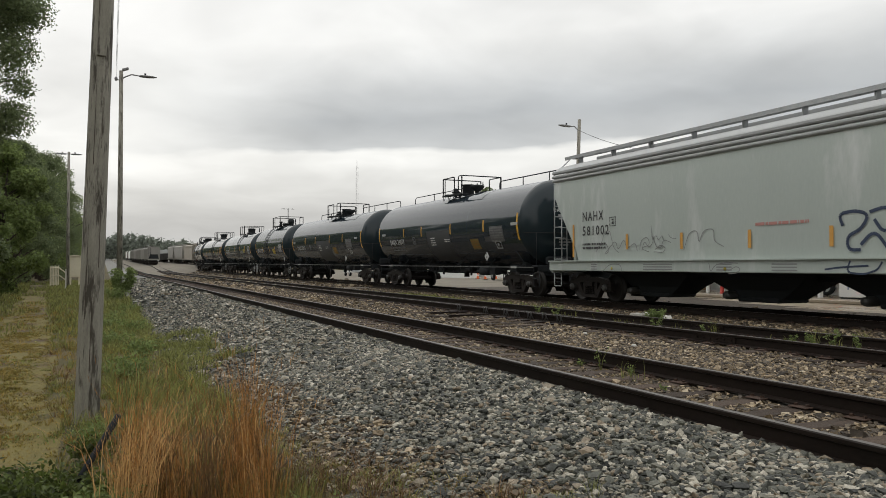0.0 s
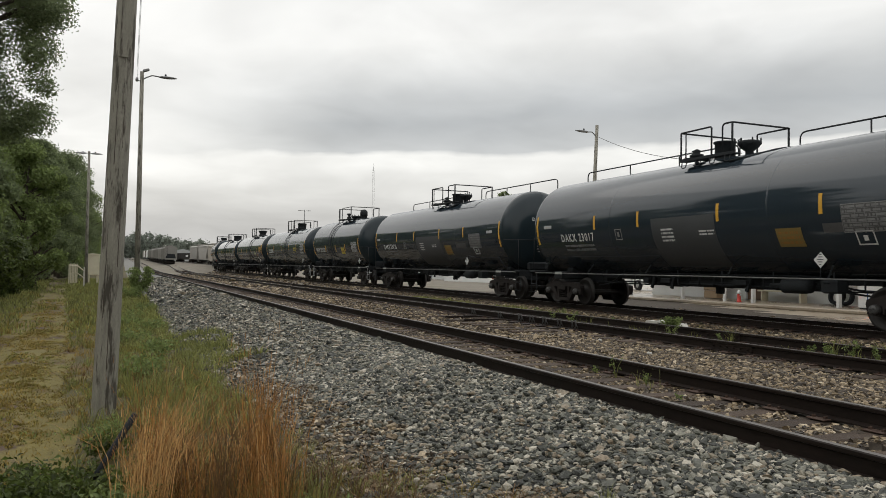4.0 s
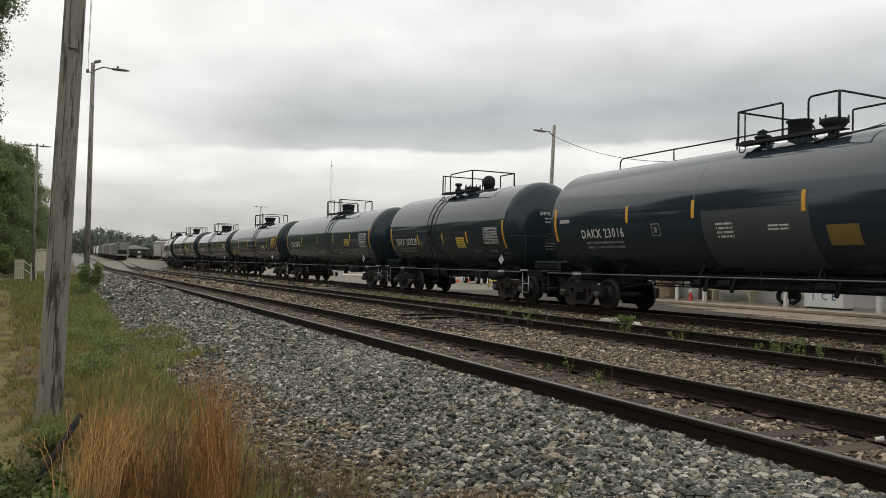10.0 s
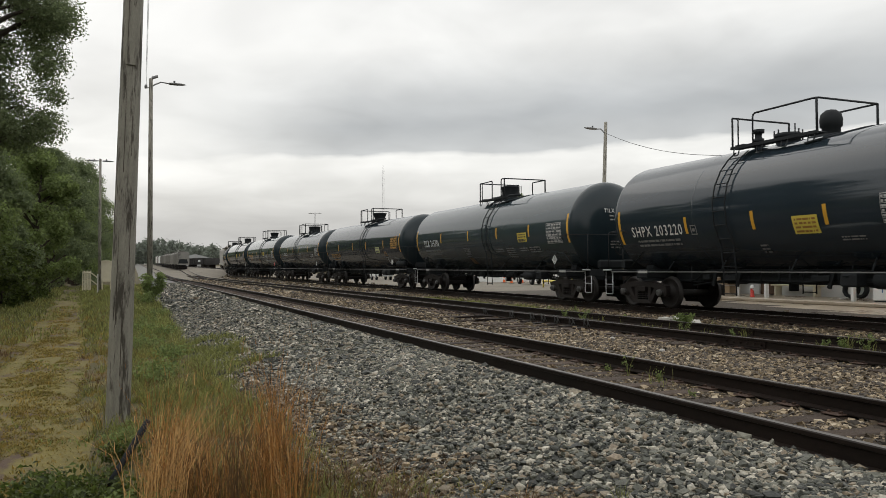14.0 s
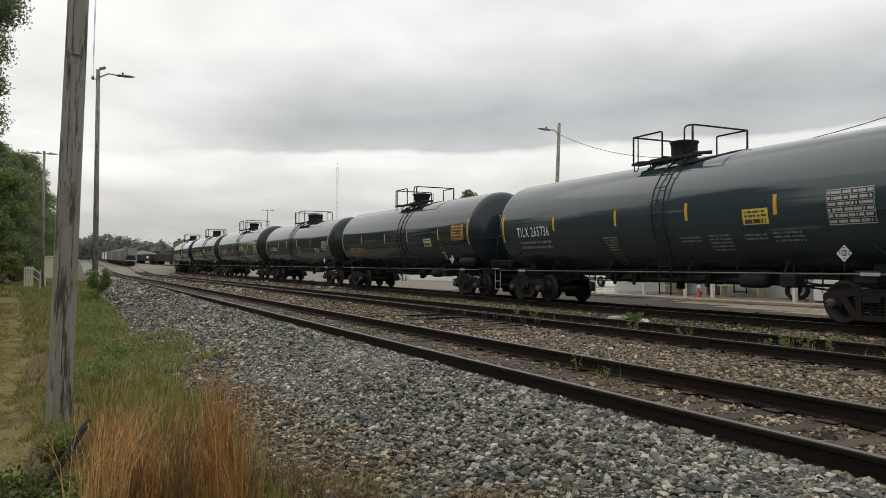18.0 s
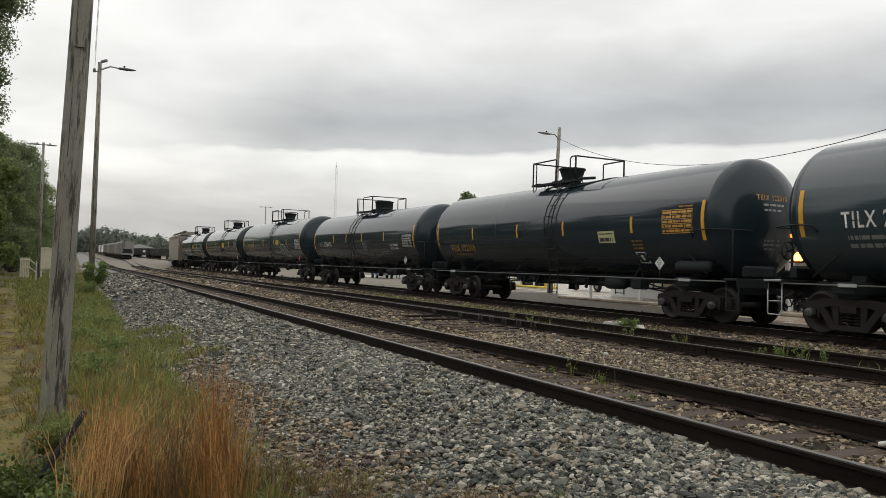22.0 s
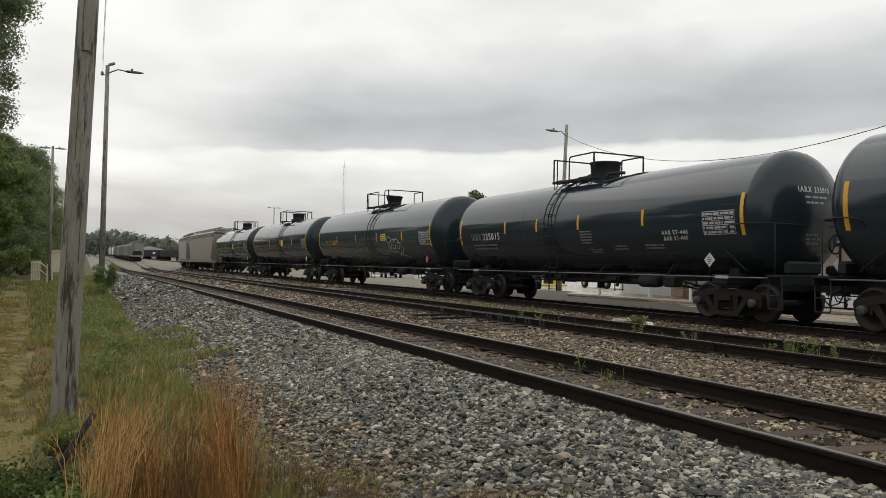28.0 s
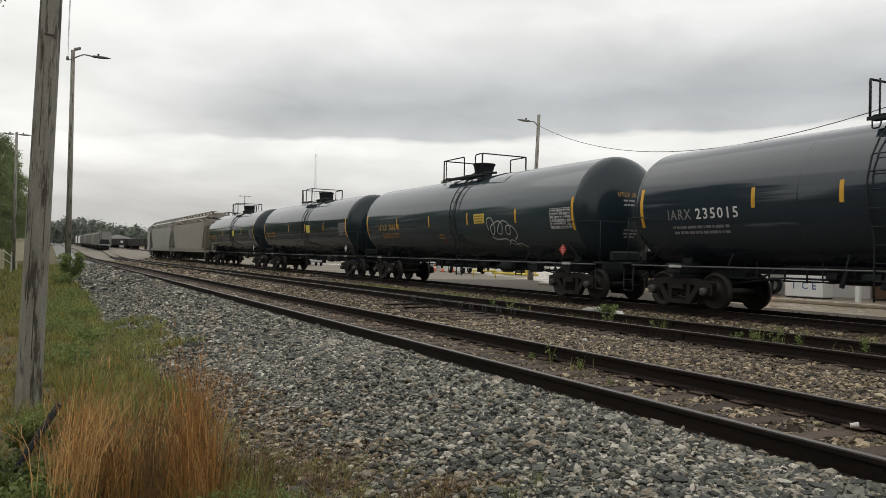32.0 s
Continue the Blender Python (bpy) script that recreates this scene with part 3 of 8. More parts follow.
# ---- tracks ----
def rail_mesh(xs_of_y, side, level, ys):
    """A flat-bottom rail swept along the line; the running surface has its own material."""
    prof = [(-0.07, -0.17), (0.07, -0.17), (0.07, -0.158), (0.012, -0.14), (0.009, -0.045), (0.036, -0.036), (0.037, -0.008), (0.028, 0.0), (-0.028, 0.0), (-0.037, -0.008), (-0.036, -0.036), (-0.009, -0.045), (-0.012, -0.14), (-0.07, -0.158)]
    n, v, f, mi = len(prof), [], [], []
    for y in ys:
        x = xs_of_y(y) + side
        v += [(x + a, y, level(y) + b) for a, b in prof]
    for j in range(len(ys) - 1):
        for k in range(n):
            f.append((j * n + k, j * n + (k + 1) % n, (j + 1) * n + (k + 1) % n, (j + 1) * n + k))
            mi.append(1 if k == 7 else 0)
    me = bpy.data.meshes.new("rail")
    me.from_pydata(v, [], f)
    me.materials.append(M["rail"])
    me.materials.append(M["railtop"])
    me.polygons.foreach_set("material_index", mi)
    bm = bmesh.new()
    bm.from_mesh(me)
    bmesh.ops.recalc_face_normals(bm, faces=bm.faces)
    bm.to_mesh(me)
    bm.free()
    return me


TIE_MESHES = []


def tie_meshes():
    for k in range(4):
        r = random.Random(k)
        s = Shape()
        pts = []
        for i in range(7):
            x = -1.3 + 2.6 * i / 6
            w, h = 0.112 + r.uniform(-0.008, 0.008), r.uniform(-0.008, 0.004)
            pts.append([(x, -w, -0.17), (x, w, -0.17), (x, w, -0.012 + h), (x, w - 0.014, h), (x, -w + 0.014, h), (x, -w, -0.012 + h)])
        v = [p for ring in pts for p in ring]
        f = [(i * 6 + j, i * 6 + (j + 1) % 6, (i + 1) * 6 + (j + 1) % 6, (i + 1) * 6 + j) for i in range(6) for j in range(6)]
        f += [(5, 4, 3, 2, 1, 0), tuple(36 + j for j in range(6))]
        TIE_MESHES.append(s.add(v, f).mesh("tie", M["tie"]))


tie_meshes()


def plate_mesh():
    s = Shape().box((0, 0, 0.006), (0.34, 0.19, 0.014), bevel=0.005)
    for x in (-0.105, 0.105):
        for y in (-0.06, 0.06):
            s.box((x, y, 0.022), (0.03, 0.022, 0.025))
    return s.mesh("tie_plate", M["plate"])


PLATE = plate_mesh()


def joint_bar(parent, x, y, top, facing):
    s = Shape().prism([(0.011 * facing, -0.135), (0.035 * facing, -0.14), (0.03 * facing, -0.09), (0.035 * facing, -0.042), (0.011 * facing, -0.047)], "y", -0.45, 0.45)
    for k in range(6):
        s.lathe([(0, 0.03), (0.017, 0.03), (0.017, 0.055), (0, 0.055)], (0, -0.375 + 0.15 * k, -0.09), "x", 6, False) if facing > 0 else s.lathe([(0, -0.03), (0.017, -0.03), (0.017, -0.055), (0, -0.055)], (0, -0.375 + 0.15 * k, -0.09), "x", 6, False)
    part("joint_bar", s, M["rail"], parent, "bolted steel joint bar", pose(x, y, top))


TIES_AT = {}


def track(name, label, x_of, level, y_tie0, y_tie1, y_end, step, seed):
    r = random.Random(seed)
    t = thing(name, label, "railway track", kind="structure")
    ys = [-30 + 6 * i for i in range(int((y_end + 30) / 6) + 1)]
    for side in (-0.7525, 0.7525):
        part("rail", rail_mesh(x_of, side, level, ys), M["rail"], t)
    y, far = y_tie0, Shape()
    far_plates = Shape()
    while y < min(y_end, 150):
        x, z = x_of(y), level(y) - 0.172 - r.uniform(0, 0.012)
        if y < y_tie1:
            TIES_AT.setdefault(name, []).append(y)
            at = pose(x + r.uniform(-0.06, 0.06), y, z, 0, 0, r.uniform(-1.5, 1.5))
            part("tie", r.choice(TIE_MESHES), None, t, at=at)
            for side in (-0.7525, 0.7525):
                part("tie_plate", PLATE, None, t, at=pose(x + side, y, level(y) - 0.1745))
        else:
            far.box((x, y, z - 0.08), (2.6, 0.22, 0.16))
        y += step * r.uniform(0.94, 1.06)
    tagged(part("far_ties", far, M["tie"], t), kind="stuff")
    return t


near_track = track("near_track", "main line of dark rails on weathered wooden ties", lambda y: NEAR_X, lambda y: NEAR_RAIL + grade(y), 1.2, 58, 420, 0.53, 1)
middle_track = track("middle_track", "rusty siding rails on dark half-buried ties", siding_x, lambda y: MIDDLE_RAIL + grade(y), 3.0, 45, 420, 0.55, 2)
train_track = track("train_track", "yard rails on dark ties under the train", train_x, lambda y: TRAIN_RAIL + grade(y) + rise(y), 4.0, 30, 380, 0.55, 3)
joint_bar(middle_track, MIDDLE_X - 0.7525, 9.6, MIDDLE_RAIL, -1)
joint_bar(middle_track, MIDDLE_X + 0.7525, 11.4, MIDDLE_RAIL, -1)


def stones(n, xr, yr, size, material, name, lift=0.0, keep=None, seed=1, flat=0.6, chips=False):
    """Broken stones strewn over the ground, as one mesh."""
    g = np.random.default_rng(seed)
    box = np.array([(x, y, z) for z in (-0.8, 0.8) for y in (-0.75, 0.75) for x in (-0.8, 0.8)])
    tri = np.array([(0, 2, 1), (1, 2, 3), (4, 5, 6), (5, 7, 6), (0, 1, 4), (1, 5, 4), (2, 6, 3), (3, 6, 7), (0, 4, 2), (2, 4, 6), (1, 3, 5), (3, 7, 5)])
    if chips:
        phi = (1 + 5**0.5) / 2
        box = np.array([(-1, phi, 0), (1, phi, 0), (-1, -phi, 0), (1, -phi, 0), (0, -1, phi), (0, 1, phi), (0, -1, -phi), (0, 1, -phi), (phi, 0, -1), (phi, 0, 1), (-phi, 0, -1), (-phi, 0, 1)]) / 1.9
        tri = np.array([(0, 11, 5), (0, 5, 1), (0, 1, 7), (0, 7, 10), (0, 10, 11), (1, 5, 9), (5, 11, 4), (11, 10, 2), (10, 7, 6), (7, 1, 8), (3, 9, 4), (3, 4, 2), (3, 2, 6), (3, 6, 8), (3, 8, 9), (4, 9, 5), (2, 4, 11), (6, 2, 10), (8, 6, 7), (9, 8, 1)])
    tri = tri[box[tri][:, :, 2].mean(1) > -0.55]
    corners = len(box)
    x = g.uniform(*xr, n)
    y = g.uniform(*yr, n) if yr[1] - yr[0] < 4 else yr[0] + (yr[1] - yr[0]) * g.random(n) ** 1.25
    if keep is not None:
        ok = np.array([keep(a, b) for a, b in zip(x, y)])
        x, y = x[ok], y[ok]
    n = len(x)
    z = np.array([land(a, b) for a, b in zip(x, y)])
    d = size * np.exp(g.normal(0, 0.3, n))
    axes = g.uniform(0.65, 1.4, (n, 1, 3)) * np.array([1, 1, flat])
    v = box[None] * (1 + g.uniform(-0.46, 0.4, (n, corners, 3))) * axes * (d / 2)[:, None, None]
    a, b = g.uniform(0, 2 * np.pi, n), g.normal(0, 0.5, n)
    ca, sa, cb, sb = np.cos(a), np.sin(a), np.cos(b), np.sin(b)
    rot = np.zeros((n, 3, 3))
    rot[:, 0, 0], rot[:, 0, 1], rot[:, 0, 2] = ca, -sa * cb, sa * sb
    rot[:, 1, 0], rot[:, 1, 1], rot[:, 1, 2] = sa, ca * cb, -ca * sb
    rot[:, 2, 1], rot[:, 2, 2] = sb, cb
    v = np.einsum("nij,nkj->nki", rot, v) + np.stack([x, y, z + lift + d * 0.12], -1)[:, None]
    f = (tri[None] + corners * np.arange(n)[:, None, None]).reshape(-1, 3)
    return raw_mesh(name, v.reshape(-1, 3), f, material)


def in_cribs(x, y):
    return min(abs(y - q) for q in TIES_AT["near_track"]) > 0.085 + 0.03 * noise.noise((x * 3, y * 3, 4)) or (x * 7919 + y * 104729) % 1 < 0.04


def on_bank(x, y):
    return x > toe(y) - 0.25 + 0.3 * noise.noise((y * 0.8, x, 2)) and x < 4.25


tagged(part("grey_ballast", stones(44000, (1.3, 4.27), (2.6, 12), 0.04, M["stone"], "grey_ballast", 0, on_bank, 11, 0.62, True), None), "loose grey crushed granite beside the near rail", "ballast", kind="stuff")
tagged(part("grey_ballast", stones(22000, (1.2, 4.27), (11.5, 34), 0.052, M["stone"], "grey_ballast", 0, on_bank, 12), None), "grey crushed granite bank along the main line", "ballast", kind="stuff")
tagged(part("grey_ballast", stones(5200, (1.2, 4.27), (33, 80), 0.11, M["stone"], "grey_ballast", 0, on_bank, 13, 0.5), None), "distant grey granite bank", "ballast", kind="stuff")
tagged(part("grey_ballast", stones(9000, (1.6, 4.27), (-9, 2.7), 0.06, M["stone"], "grey_ballast", 0, on_bank, 10), None), "grey crushed granite bank behind the viewpoint", "ballast", kind="stuff")
tagged(part("crib_ballast", stones(24000, (4.4, 5.75), (2.2, 36), 0.036, M["tanstone"], "crib_ballast", -0.004, in_cribs, 14, 0.6), None), "brown stones between the ties", "ballast", kind="stuff")
tagged(part("brown_ballast", stones(26000, (5.9, 9.2), (3.0, 14), 0.044, M["tanstone"], "brown_ballast", 0, lambda x, y: 5.92 < x and (x < 8.62 or (x * 7919 + y * 104729) % 1 < 0.3), 15, 0.6, True), None), "tan and brown gravel between the tracks", "ballast", kind="stuff")
tagged(part("brown_ballast", stones(12000, (5.9, 9.2), (13, 45), 0.06, M["tanstone"], "brown_ballast", 0, lambda x, y: x < 8.62 or y > 34 or (x * 7919 + y * 104729) % 1 < 0.3, 16), None), "brown gravel between the tracks", "ballast", kind="stuff")
tagged(part("brown_ballast", stones(5200, (5.9, 9.2), (44, 110), 0.13, M["tanstone"], "brown_ballast", -0.01, None, 19, 0.5), None), "distant brown gravel between the tracks", "ballast", kind="stuff")
tagged(part("brown_ballast", stones(15000, (10.85, 14.35), (6, 40), 0.05, M["tanstone"], "brown_ballast", -0.006, None, 20, 0.6), None), "brown gravel strip beside the train's rails", "ballast", kind="stuff")
tagged(part("brown_ballast", stones(7500, (9.0, 18.0), (42, 120), 0.13, M["tanstone"], "brown_ballast", -0.01, None, 23, 0.5), None), "distant brown gravel round the yard tracks", "ballast", kind="stuff")
tagged(part("yard_ballast", stones(7000, (9.25, 10.55), (5, 40), 0.05, M["yardstone"], "yard_ballast", -0.006, None, 17), None), "dark dirty gravel between the siding rails", "ballast", kind="stuff")
tagged(part("yard_ballast", stones(6000, (14.3, 18.6), (5, 45), 0.055, M["yardstone"], "yard_ballast", -0.006, None, 27), None), "dark oily gravel under the train", "ballast", kind="stuff")


tagged(part("brown_ballast", stones(15000, (1.1, 3.3), (4.2, 14), 0.034, M["tanstone"], "brown_ballast", 0.014, lambda x, y: -0.15 < x - toe(y) < 0.55 + 0.6 * noise.noise((y * 1.3, x, 7)), 18), None), "brown dirty gravel at the foot of the bank", "ballast", kind="stuff")


# ---- poles, lamps and wires ----
def wooden_pole():
    t = thing("utility_pole", "weathered grey wooden utility pole leaning over the verge", "utility pole", pose(-0.163, 9.9, -0.72, 0.5, 1.62, 0))
    s = Shape()
    n, v = 20, []
    rings = 40
    for i in range(rings):
        z = -0.6 + 11.6 * i / (rings - 1)
        r = 0.137 - 0.0048 * z
        for j in range(n):
            a = 2 * math.pi * j / n
            k = r * (1 + 0.03 * noise.noise((math.cos(a) * 3, math.sin(a) * 3, z * 0.35)) + 0.025 * noise.noise((a * 4, z * 0.5, 7)))
            v.append((k * math.cos(a), k * math.sin(a), z))
    f = [(i * n + j, i * n + (j + 1) % n, (i + 1) * n + (j + 1) % n, (i + 1) * n + j) for i in range(rings - 1) for j in range(n)]
    f.append(tuple((rings - 1) * n + j for j in range(n)))
    s.add(v, f, True)
    part("shaft", s, M["wood"], t)
    for a, z0, z1 in ((-1.3, 4.3, 5.05), (-1.9, 3.0, 4.0), (-1.1, 1.8, 2.9), (-1.75, 5.6, 6.6), (-1.55, 0.6, 1.7), (-2.1, 1.2, 2.3), (-1.45, 6.9, 8.2), (-1.95, 4.5, 5.4), (-1.25, 3.2, 3.8)):
        r0, r1 = 0.137 - 0.0048 * z0 + 0.002, 0.137 - 0.0048 * z1 + 0.002
        w = 0.028
        c = Shape().add([(r0 * math.cos(a - w), r0 * math.sin(a - w), z0), (r0 * math.cos(a + w * 2), r0 * math.sin(a + w * 2), z0), (r1 * math.cos(a + w), r1 * math.sin(a + w), z1), (r1 * math.cos(a), r1 * math.sin(a), z1)], [(0, 1, 2, 3)])
        part("split", c, M["bark"], t, "dark split in the wood")
    part("wood_block", Shape().prism([(-0.05, 4.28), (0.05, 4.28), (0.045, 4.95), (-0.03, 5.05)], "y", -0.135, -0.1), M["wood"], t, "proud slab of grey wood")
    return t


wooden_pole()


def street_lamp(x, y, height, arm, arm_dir, label, material="steel", double=False, lean=(0, 0), drop=0.0):
    t = thing("street_lamp", label, "street lamp", pose(x, y, land(x, y), lean[0], lean[1], 0))
    part("pole", Shape().tube([(0, 0, -0.3), (0, 0, height * 0.5), (0, 0, height)], 0.16, 12, 0.1), M["wood" if material == "wood" else "steel"], t)
    height -= drop
    for d in ([arm_dir] if not double else [arm_dir, -arm_dir]):
        pts = [(0, 0, height - 0.45), (d * arm * 0.25, 0, height - 0.3), (d * arm * 0.6, 0, height - 0.15), (d * arm, 0, height - 0.18)]
        part("arm", Shape().tube(pts, 0.035, 8), M["steel"], t)
        head = Shape()
        prof = [(0.0, 0.05), (0.12, 0.14), (0.45, 0.17), (0.75, 0.13), (0.95, 0.04)]
        v, n = [], 8
        for u, w in prof:
            for j in range(n):
                a = 2 * math.pi * j / n
                v.append((d * (arm + u), w * math.cos(a), height - 0.19 + w * 0.45 * math.sin(a)))
        f = [(i * n + j, i * n + (j + 1) % n, (i + 1) * n + (j + 1) % n, (i + 1) * n + j) for i in range(len(prof) - 1) for j in range(n)]
        head.add(v, f, True)
        part("lamp_head", head, M["steel"], t, "cobra-head lamp, unlit")
        part("photo_cell", Shape().lathe([(0.0, 0.12), (0.05, 0.11), (0.05, 0.0)], (d * (arm + 0.35), 0, height - 0.13), "z", 8), M["black"], t)
    return t


verge_lamp = street_lamp(0.85, 44, 12.2, 0.85, 1, "tall dark wooden street lamp beside a bush", "wood")
part("floodlight", Shape().box((0.2, 0, 12.3), (0.34, 0.2, 0.13), Euler((0, -0.35, 0)).to_matrix(), 0.03).tube([(0, 0, 12.1), (0.1, 0, 12.28)], 0.03, 6), M["steel"], verge_lamp, "small floodlight")
part("insulator", Shape().lathe([(0, -0.1), (0.06, -0.1), (0.08, 0), (0.06, 0.1), (0, 0.1)], (-0.25, 0, 11.75), "z", 10).tube([(-0.25, 0, 11.7), (0, 0, 11.7)], 0.025, 6), M["steel"], verge_lamp)
street_lamp(-2.75, 75, 11.9, 0.15, 1, "slim street lamp in front of the dark woods", "wood", True)
street_lamp(26.85, 40, 10.45, 0.6, -1, "wooden street lamp behind the train", "wood", False, (0, 2.2), 0.32)
far_pole = thing("utility_pole", "tall wooden pole beyond the train beside the lot", "utility pole", pose(21.4, 11.0, LOT))
part("shaft", Shape().tube([(0, 0, -0.3), (0, 0, 4), (0, 0, 8.1)], 0.16, 12, 0.11), M["wood"], far_pole)
for x, y, h in ((41.4, 185, 14.3),):
    street_lamp(x, y, h, 0.7, -1, "distant double-armed yard lamp", "steel", True)


def wire(a, b, sag, r=0.012, label="black overhead cable"):
    a, b = Vector(a), Vector(b)
    pts = [a.lerp(b, i / 24) - Vector((0, 0, sag * 4 * (i / 24) * (1 - i / 24))) for i in range(25)]
    ob = part("cable", Shape().tube(pts, r, 5), M["wire"])
    return tagged(ob, label, "cable")


wire((0.6, 44, 11.75), (0.25, 9.9, 10.7), 0.25, 0.009, "black cable strung between the two poles")
wire((0.62, 44, 11.1), (0.25, 9.9, 10.3), 0.6, 0.007, "thin drooping cable between the two poles")
wire((27.1, 40, 9.6), (21.4, 11.0, 6.2), 1.9, 0.014, "sagging cable from the lamp behind the train")


# ---- woods ----
def leaf_cloud(centres, radii, count, size, seed, squash=0.8):
    g = np.random.default_rng(seed)
    centres, radii = np.asarray(centres), np.asarray(radii)
    w = radii**2 / (radii**2).sum()
    pick = g.choice(len(centres), count, p=w)
    d = g.normal(size=(count, 3))
    d /= np.linalg.norm(d, axis=1)[:, None]
    rad = radii[pick] * g.random(count) ** 0.4 * g.uniform(0.75, 1.12, count)
    p = centres[pick] + d * rad[:, None] * np.array([1, 1, squash])
    nrm = d * 0.6 + g.normal(0, 0.55, (count, 3)) + np.array([0, 0, 0.35])
    nrm /= np.linalg.norm(nrm, axis=1)[:, None]
    a = np.cross(nrm, g.normal(size=(count, 3)))
    a /= np.linalg.norm(a, axis=1)[:, None]
    b = np.cross(nrm, a)
    s = size * g.uniform(0.6, 1.35, count)[:, None]
    fold = nrm * s * 0.18
    v = np.stack([p - a * s * 0.5, p + b * s * 0.32 + fold, p + a * s * 0.5, p - b * s * 0.32 + fold], 1).reshape(-1, 3)
    f = np.arange(4 * count).reshape(-1, 4)
    return v, f


def tree(x, y, height, spread, low, count, leaf, material, seed, label, name="tree", clumps=46, tuft=1.0):
    r = random.Random(seed)
    base = land(x, y)
    t = thing(name, label, name, pose(x, y, base - 0.1))
    trunk = Shape()
    lean = (r.uniform(-0.4, 0.4), r.uniform(-0.4, 0.4))
    spine = [(lean[0] * k * k, lean[1] * k * k, height * 0.85 * k) for k in (0, 0.15, 0.35, 0.6, 0.8, 1.0)]
    trunk.tube(spine, 0.022 * height, 9, 0.004 * height)
    part("trunk", trunk, M["bark"], t)
    centres, radii = [], []
    for i in range(clumps):
        a, q = r.uniform(0, 2 * math.pi), r.random()
        z = low + (height - low) * (q**0.8)
        k = (z - low) / (height - low)
        shape = math.sin(math.pi * (0.18 + 0.8 * k)) ** 0.7
        d = spread * shape * r.uniform(0.35, 1.0)
        c = (d * math.cos(a), d * math.sin(a), z)
        centres.append(c)
        radii.append(tuft * spread * r.uniform(0.16, 0.33))
        if i % 2 == 0:
            root = max(low * 0.5, z - d * 0.7)
            part("limb", Shape().tube([(0, 0, root), (c[0] * 0.5, c[1] * 0.5, root + (z - root) * 0.6), c], 0.008 * height, 5, 0.002 * height, False), M["bark"], t)
    v, f = leaf_cloud(centres, radii, count, leaf, seed)
    inner, g = leaf_cloud(centres, [q * 0.72 for q in radii], count // 10, leaf * 1.5, seed + 500)
    v, f = np.concatenate([v, inner]), np.concatenate([f, g + len(v)])
    part("crown", raw_mesh("crown", v, f, M[material]), None, t)
    return t


tree(-6.3, 36, 18.5, 4.1, 6.9, 105000, 0.12, "leaf", 3, "tall oak with dense dark green leaves", clumps=160, tuft=0.92)
tree(-9.5, 34, 16, 3.6, 3.0, 14000, 0.26, "leaf", 4, "broad dark green oak at the edge of the woods")
tree(-5.2, 24, 3.1, 1.35, 0.3, 5000, 0.16, "leaf_light", 15, "young tree with fresh light green leaves", clumps=30)
for i, (x, y, h, w, low) in enumerate([(-6.3, 60, 10.5, 3.3, 0.5), (-8.6, 50, 9.0, 3.5, 0.3), (-6.6, 72, 12.0, 3.4, 1), (-10, 66, 14.0, 4.5, 1), (-7.6, 86, 13.5, 4.2, 1), (-12, 80, 16, 5, 1), (-8.0, 102, 14.5, 4.6, 1), (-12.5, 100, 17, 5.5, 1),
                                       (-8.2, 120, 15.5, 5, 0.5), (-9.5, 42, 11, 3.6, 0.3), (-13, 120, 17, 5.5, 1), (-11, 36, 9, 3.4, 0.2), (-14, 55, 15, 5, 0.5), (-9.5, 140, 15, 5, 0.5), (-6.9, 128, 18, 5, 0.2), (-6.8, 160, 19, 5.6, 0.2), (-7.0, 108, 15.5, 4.6, 0.2), (-7.5, 93, 13, 4.2, 0.2)]):
    tree(x, y, h, w, low, 20000, 0.2, "leaf" if i % 3 else "leaf_light", 20 + i, "dense green tree in the wood edge", clumps=60)


for i, (x, y, h, w) in enumerate([(-13, 26, 11, 4.2), (-12.5, 17, 10.5, 4.2), (-13, 8, 11.5, 4.4), (-12.5, -1, 10.5, 4.3), (-13, -10, 11, 4.4), (-13, -20, 11, 4.5)]):
    tree(x, y, h, w, 0.3, 6000, 0.42, "leaf", 60 + i, "dense green tree in the wood edge", clumps=50)


for i, (x, y, h, w) in enumerate([(-10, 190, 17, 6), (-11, 218, 18, 6.5), (-11, 250, 18, 7), (-12, 290, 19, 7.5), (-12, 335, 19, 8), (-13, 385, 20, 8)]):
    tree(x, y, h, w, 0.3, 7000, 0.6, "leaf", 90 + i, "dense green tree in the wood edge", clumps=50)


# Dark leaf tone puts the shade under the trees into these bushes.
for i, (x, y, h, w) in enumerate([(-6.6, 21, 2.2, 1.5), (-7.0, 25.5, 2.6, 1.7), (-6.6, 30, 2.4, 1.6), (-6.4, 34.5, 2.8, 1.7), (-6.6, 39.5, 3.0, 1.8), (-6.2, 44.5, 3.0, 1.8), (-6.1, 50, 3.2, 1.9), (-6.0, 56, 3.4, 2.0)]):
    tree(x, y, h, w, 0.15, 3600, 0.17, "leaf_dark", 140 + i, "dense dark green bush under the trees", "bush", 30)


